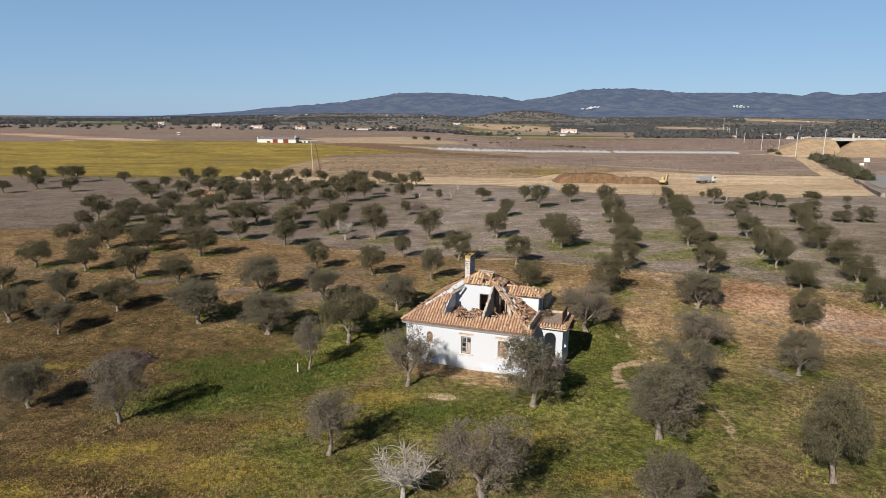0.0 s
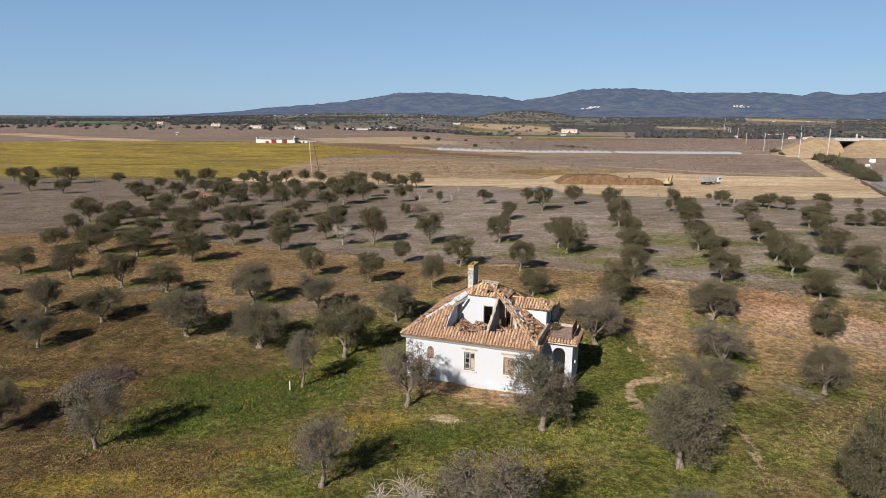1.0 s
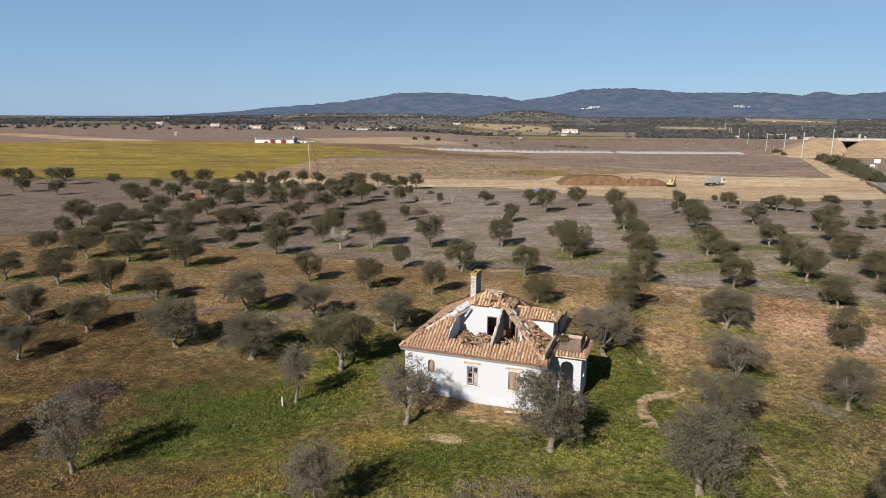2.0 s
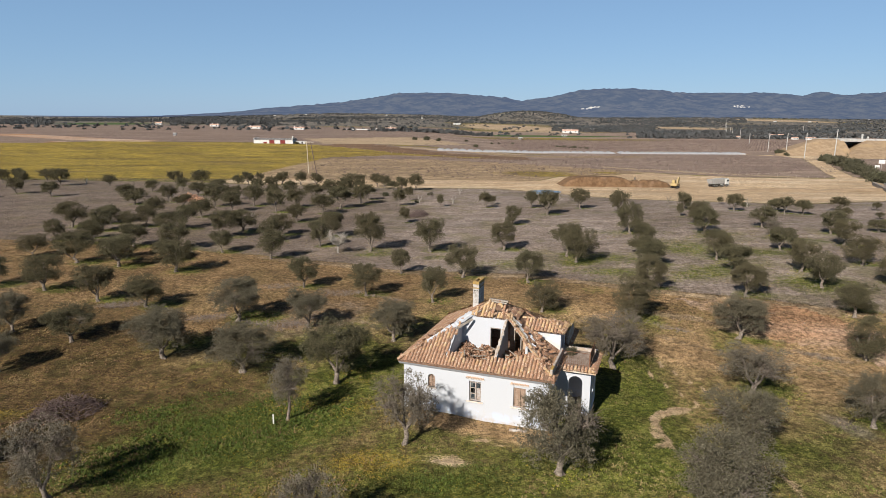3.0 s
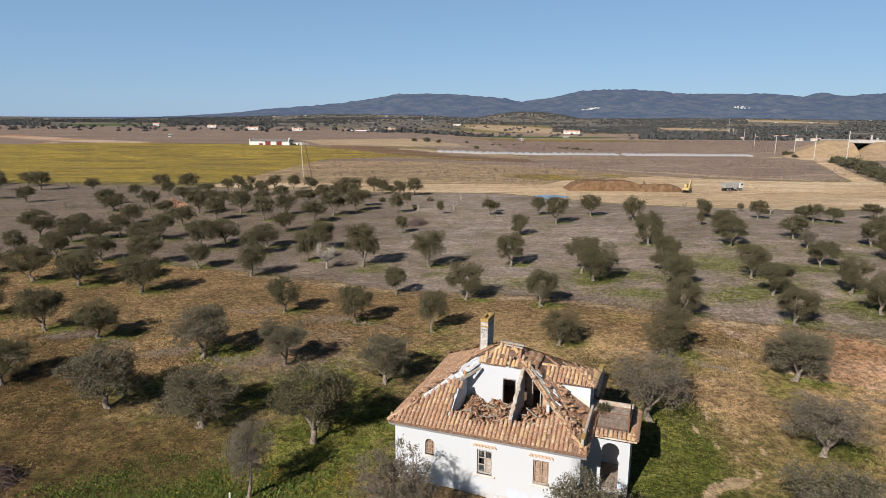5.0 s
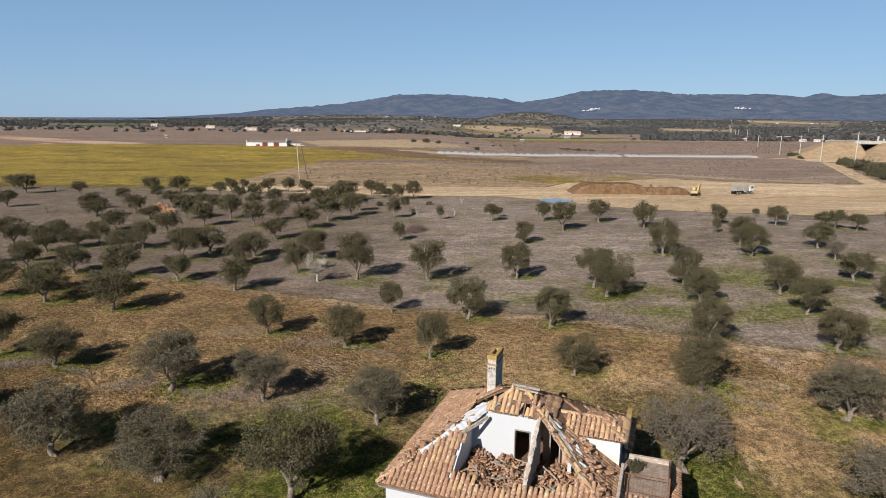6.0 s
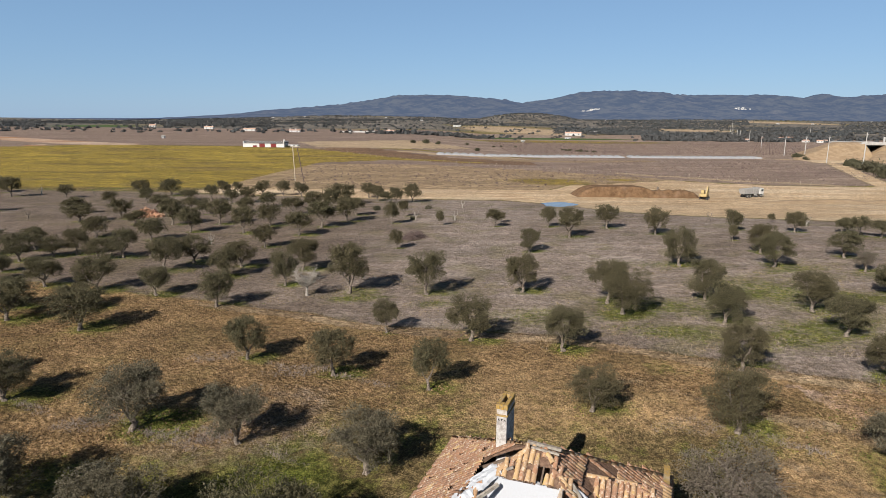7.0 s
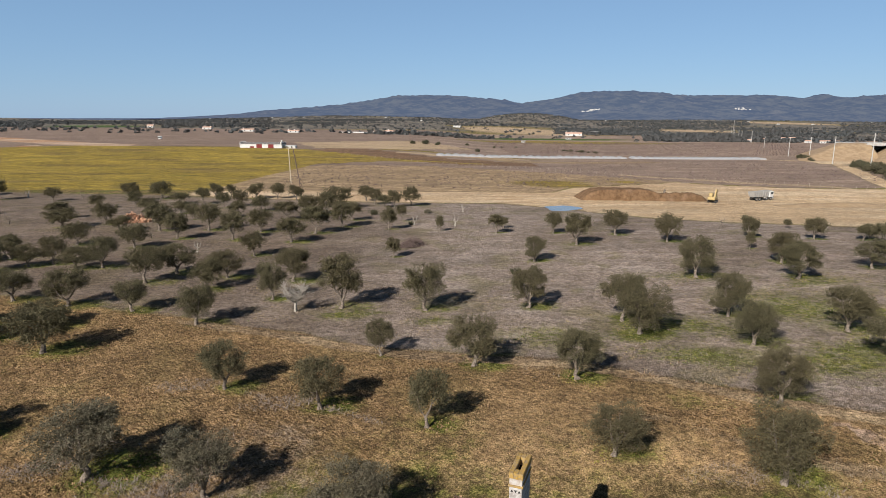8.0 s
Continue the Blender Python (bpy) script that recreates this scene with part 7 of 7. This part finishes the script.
for k, (x, y, s) in enumerate(((8.2, 103.4, 0.33), (-13.5, 154, 0.4), (-3, 156.5, 0.4), (46, 127, 0.4), (57, 126.5, 0.35), (-5.5, 140.5, 0.3))):
    copy_thing(bushes[k % 3], on_ground(x, y, 40 * k, 0.7 * s))


def brush_pile(x, y, wide, deep, high, seed, label):
    r = random.Random(seed)
    verts, faces = [], []
    for _ in range(420):
        w, d = r.uniform(0, 6.283), math.sqrt(r.random())
        p = Vector((math.cos(w) * d * wide / 2, math.sin(w) * d * deep / 2, 0))
        top = high * (1 - d * d) * r.uniform(0.3, 1.05)
        q = p + Vector((r.gauss(0, 0.5), r.gauss(0, 0.5), 0))
        tube(verts, faces, [(p.x, p.y, max(0, top - 0.15)), ((p.x + q.x) / 2, (p.y + q.y) / 2, top + 0.1), (q.x, q.y, max(0.02, top * r.uniform(0.5, 1)))], [0.03, 0.02, 0.008], 4)
    ob = sheet("brush_pile", verts, faces, BRUSH)
    ob.matrix_world = on_ground(x, y, seed * 30)
    return tagged(ob, label, "brush pile", kind="stuff")


brush_pile(-24.8, 46.6, 4.2, 3.0, 1.3, 1, "purple-brown heap of cut olive branches")
brush_pile(-4.4, 121.5, 4.6, 3.0, 1.1, 2, "low heap of cut branches in dry grass")
pile = random.Random(2)
verts, faces = [], []
for _ in range(260):
    w, d = pile.uniform(0, 6.283), math.sqrt(pile.random())
    x, y = math.cos(w) * d * 2.4, math.sin(w) * d * 1.6
    z = 1.3 * (1 - d) * pile.uniform(0.4, 1)
    m = Matrix.Translation((x, y, z + 0.08)) @ Euler([pile.uniform(0, 3) for _ in range(3)]).to_matrix().to_4x4()
    k = len(verts)
    s = pile.uniform(0.8, 1.4)
    for a in (-0.2, 0.2):
        for b in (-0.11, 0.11):
            for c in (-0.07, 0.07):
                verts.append(tuple(m @ Vector((a * s, b * s, c * s))))
    faces += [tuple(k + i for i in f) for f in ((0, 1, 3, 2), (4, 6, 7, 5), (0, 4, 5, 1), (2, 3, 7, 6), (0, 2, 6, 4), (1, 5, 7, 3))]
heap = sheet("brick_pile", verts, faces, BRICK)
heap.matrix_world = on_ground(-54, 142, 0, 1.3)
tagged(heap, "heap of broken orange bricks between olive trees", "brick pile", kind="stuff")
kerb = thing("loose_stone", HOUSE @ pose(8.0, -0.6, -0.1, 0, 0, 9), "long worn building stone lying before the wall", "stone")
part("stone", boxed(-0.55, 0.55, -0.11, 0.11, -0.1, 0.1, 0.03), WORN_WASH, kerb)
stake = thing("stake", on_ground(-10.9, 45.3, 20, 0.75), "short white painted boundary stake in the grass", "stake")
part("post", boxed(-0.06, 0.06, -0.05, 0.05, -0.3, 0.85, 0.015), WHITE, stake)
bm = bmesh.new()
bmesh.ops.create_cone(bm, cap_ends=True, segments=4, radius1=0.08, radius2=0.02, depth=0.1)
bmesh.ops.transform(bm, matrix=pose(0, 0, 0.89, 0, 0, 45), verts=bm.verts)
part("tip", bm, WHITE, stake)

shrub = copy_thing(bushes[0], HOUSE @ pose(10.35, 4.7, 3.36) @ Matrix.Diagonal((0.13, 0.13, 0.2, 1)))
tagged(shrub, "small shrub rooted on the terrace floor", "bush", "terrace weeds")


# ---- grass, flowers and clods: stuff ----
def blade_material(name, a, b):
    n = Nodes(name, 0.8, 0.15)
    return n.done(n.mix(n.island(), a, b))


DRY = blade_material("dry_grass", (0.19, 0.135, 0.06), (0.38, 0.28, 0.14))
GREEN = blade_material("green_grass", (0.055, 0.07, 0.014), (0.17, 0.182, 0.038))
RUST = blade_material("rusty_weeds", (0.12, 0.07, 0.038), (0.26, 0.16, 0.085))
FLOWER = blade_material("yellow_flowers", (0.26, 0.17, 0.022), (0.4, 0.275, 0.04))
CLOD = blade_material("soil_clods", (0.13, 0.08, 0.04), (0.28, 0.185, 0.1))
LUSH = blade_material("broad_leaves", (0.028, 0.045, 0.009), (0.11, 0.135, 0.025))


def scatter(seed, count, weight, y0, y1, reach=0.74):
    """Random places in the near orchard, kept where weight(x, y) is high."""
    gen = np.random.default_rng(seed)
    y = y0 + (y1 - y0) * gen.random(count) ** 1.15
    x = gen.uniform(-1, 1, count) * (y * reach + 3)
    keep = gen.random(count) < np.clip(weight(x, y, gen.random(count)), 0, 1)
    return np.stack([x[keep], y[keep], ground_height(x[keep], y[keep])], 1), gen


def tufts(name, material, label, category, places, gen, blades, height, width, bend):
    n = len(places)
    root = np.repeat(places, blades, axis=0)
    m = n * blades
    w = gen.uniform(0, 6.283, m)
    h = height * gen.uniform(0.5, 1.4, m)
    out = np.stack([np.cos(w), np.sin(w), np.zeros(m)], 1)
    side = np.stack([-np.sin(w), np.cos(w), np.zeros(m)], 1) * (width * gen.uniform(0.6, 1.4, m))[:, None]
    root = root + out * gen.uniform(0, 0.12, m)[:, None] + np.array([0, 0, -0.04])
    tip = root + out * (h * bend * gen.uniform(0.2, 1.2, m))[:, None] + np.stack([np.zeros(m), np.zeros(m), h], 1)
    verts = np.stack([root - side, root + side, tip], 1).reshape(-1, 3)
    ob = sheet(name, verts.tolist(), np.arange(m * 3).reshape(-1, 3).tolist(), material)
    return tagged(ob, label, category, kind="stuff")


def zone(name):
    i, j = {"soil": (0, 0), "green": (0, 1), "mauve": (0, 2), "sand": (0, 3)}[name]
    return lambda x, y: np.clip(zones(x, y)[i][j], 0, 1)


def clear_of_house(x, y):
    u, v = (x + 2.74) * 0.9397 - (y - 47.87) * 0.342, (x + 2.74) * 0.342 + (y - 47.87) * 0.9397
    return ~((u > -0.1) & (u < 12.1) & (v > -0.1) & (v < 9.6))


def patchy(x, y, size, seed):
    return 0.5 + 0.5 * wobble(x, y, size, seed)


p, gen = scatter(1, 60000, lambda x, y, r: (1 - 0.8 * zone("sand")(x, y)) * (1 - 0.85 * zone("soil")(x, y)) * (1 - 0.7 * np.clip(zones(x, y)[2][2], 0, 1)) * (0.3 + 0.6 * patchy(x, y, 1.6, 2.0)) * clear_of_house(x, y), 20, 100)
tufts("dry_grass", DRY, "tufts of dry straw-coloured grass in the orchard", "grass", p, gen, 7, 0.07, 0.02, 1.7)
p, gen = scatter(2, 110000, lambda x, y, r: (1 - zone("sand")(x, y)) * (0.06 + 1.3 * (zone("green")(x, y) - 0.25)) * (0.4 + 0.6 * patchy(x, y, 1.2, 5.0)) * clear_of_house(x, y), 20, 84)
tufts("green_grass", GREEN, "fresh green grass growing in patches", "grass", p, gen, 8, 0.07, 0.024, 1.7)
p, gen = scatter(3, 60000, lambda x, y, r: (0.15 + 0.8 * (x < -4) * (y < 48)) * patchy(x, y, 2.2, 7.0) ** 2 * clear_of_house(x, y), 20, 80)
tufts("rusty_weeds", RUST, "rust-brown dead weeds among the grass", "weeds", p, gen, 7, 0.11, 0.024, 1.7)
def drifts(x, y):
    """Thick drifts of yellow flowers on the weedy slope before the house."""
    return sum(0.9 * np.clip(blob(x, y, *at) * 1.5 - 0.5, 0, 1) for at in FLOWER_DRIFTS)


FLOWER_DRIFTS = ((-5.6, 47.6, 2.4, 1.8, 0.2), (-4.4, 40.0, 2.6, 1.5, 0.1), (-11.0, 50.3, 1.7, 1.2, 0.3), (-6.8, 52.4, 1.6, 1.6, 0.0), (-12.5, 36.3, 3.4, 1.4, 0.1))
p, gen = scatter(4, 120000, lambda x, y, r: (1.6 * (np.clip(zones(x, y)[2][1], 0, 1) - 0.12) + 0.35 * (patchy(x, y, 2.1, 9.0) > 0.45) * (x > -22) * (x < 9) * (y < 52)) * (0.2 + 0.8 * patchy(x, y, 0.7, 3.0)) * clear_of_house(x, y), 20, 60)
tufts("yellow_flowers", FLOWER, "small yellow wildflowers in drifts", "flowers", p + np.array([0, 0, 0.12]), gen, 3, 0.04, 0.017, 1.3)
p, gen = scatter(11, 150000, lambda x, y, r: drifts(x, y) * (0.1 + 0.9 * patchy(x, y, 0.8, 3.0) ** 1.5) * clear_of_house(x, y), 33, 56)
tufts("mustard_flowers", FLOWER, "thick yellow wildflowers in ragged drifts before the house", "flowers", p + np.array([0, 0, 0.1]), gen, 3, 0.042, 0.016, 1.3)
p, gen = scatter(5, 90000, lambda x, y, r: (0.3 + 0.6 * patchy(x, y, 1.3, 6.0)) * np.clip(blob(x, y, -13, 43.5, 8, 3.2, 0.5) * 1.3 - 0.3, 0, 1) + np.clip(blob(x, y, -15.3, 46.8, 5.0, 2.4, 0.15) * 1.5 - 0.3, 0, 1) + 0.7 * np.clip(blob(x, y, 0.5, 39, 3.5, 1.5, 0.2) * 1.4 - 0.5, 0, 1), 34, 54)
tufts("broad_weeds", LUSH, "lush broad-leaved green weeds in a dense patch", "weeds", p, gen, 7, 0.135, 0.042, 1.4)
p, gen = scatter(6, 120000, lambda x, y, r: zone("soil")(x, y) * 0.8, 40, 97)
tufts("soil_clods", CLOD, "loose clods of ploughed orange soil", "soil", p, gen, 3, 0.08, 0.055, 0.9)
HAY = blade_material("grey_hay", (0.145, 0.115, 0.098), (0.28, 0.228, 0.195))
p, gen = scatter(7, 90000, lambda x, y, r: zone("mauve")(x, y) * (0.2 + 0.8 * patchy(x, y, 2.6, 4.0) ** 2), 60, 180, 0.72)
tufts("hay_tussocks", HAY, "low grey-brown tussocks of dead grass", "grass", p, gen, 5, 0.14, 0.02, 0.8)
p, gen = scatter(8, 9000, lambda x, y, r: zone("mauve")(x, y) * zone("green")(x, y) * 0.9, 70, 180, 0.72)
tufts("weed_tussocks", GREEN, "low green weeds in the dead grass", "weeds", p, gen, 7, 0.05, 0.04, 2.2)


def under_trees(x, y, r):
    """High near the feet of the trees on the mossy side of the orchard."""
    near = 0.0 * x
    for tx, ty, tw in STANDING:
        if tx > 6 and 30 < ty < 110:
            near = np.maximum(near, (np.hypot((x - tx - 0.2 * tw) / (0.62 * tw), (y - ty + 0.12 * tw) / (0.5 * tw)) < 0.75 + 0.5 * r) * 0.85)
    return near * patchy(x, y, 0.8, 6.0)


p, gen = scatter(9, 90000, under_trees, 30, 110, 0.74)
tufts("clover_flowers", blade_material("sour_clover", (0.12, 0.15, 0.02), (0.4, 0.36, 0.035)), "yellow-flowering clover round the feet of the trees", "flowers", p, gen, 4, 0.06, 0.026, 1.9)


def dead_clumps(x, y, r):
    """Heaps of dead weeds beside some trunks in the ploughed strip."""
    near = 0.0 * x
    for tx, ty in ((-18.4, 62.2), (-14.7, 72.5), (-11.8, 60.8), (-7.9, 69.8), (-28.1, 65.5), (16.8, 61.4)):
        near = np.maximum(near, (blob(x, y, tx - 2.6, ty + 0.6, 2.2, 0.9, 0.2) > 0.3 + 0.6 * r) * 0.9)
        near = np.maximum(near, (blob(x, y, tx + 2.2, ty - 1.0, 2.6, 0.5, -0.5) > 0.4 + 0.6 * r) * 0.7)
    return near


p, gen = scatter(10, 160000, dead_clumps, 55, 80, 0.74)
tufts("dead_weeds", HAY, "grey-mauve clumps of dead weeds beside the trunks", "weeds", p, gen, 5, 0.17, 0.018, 1.5)
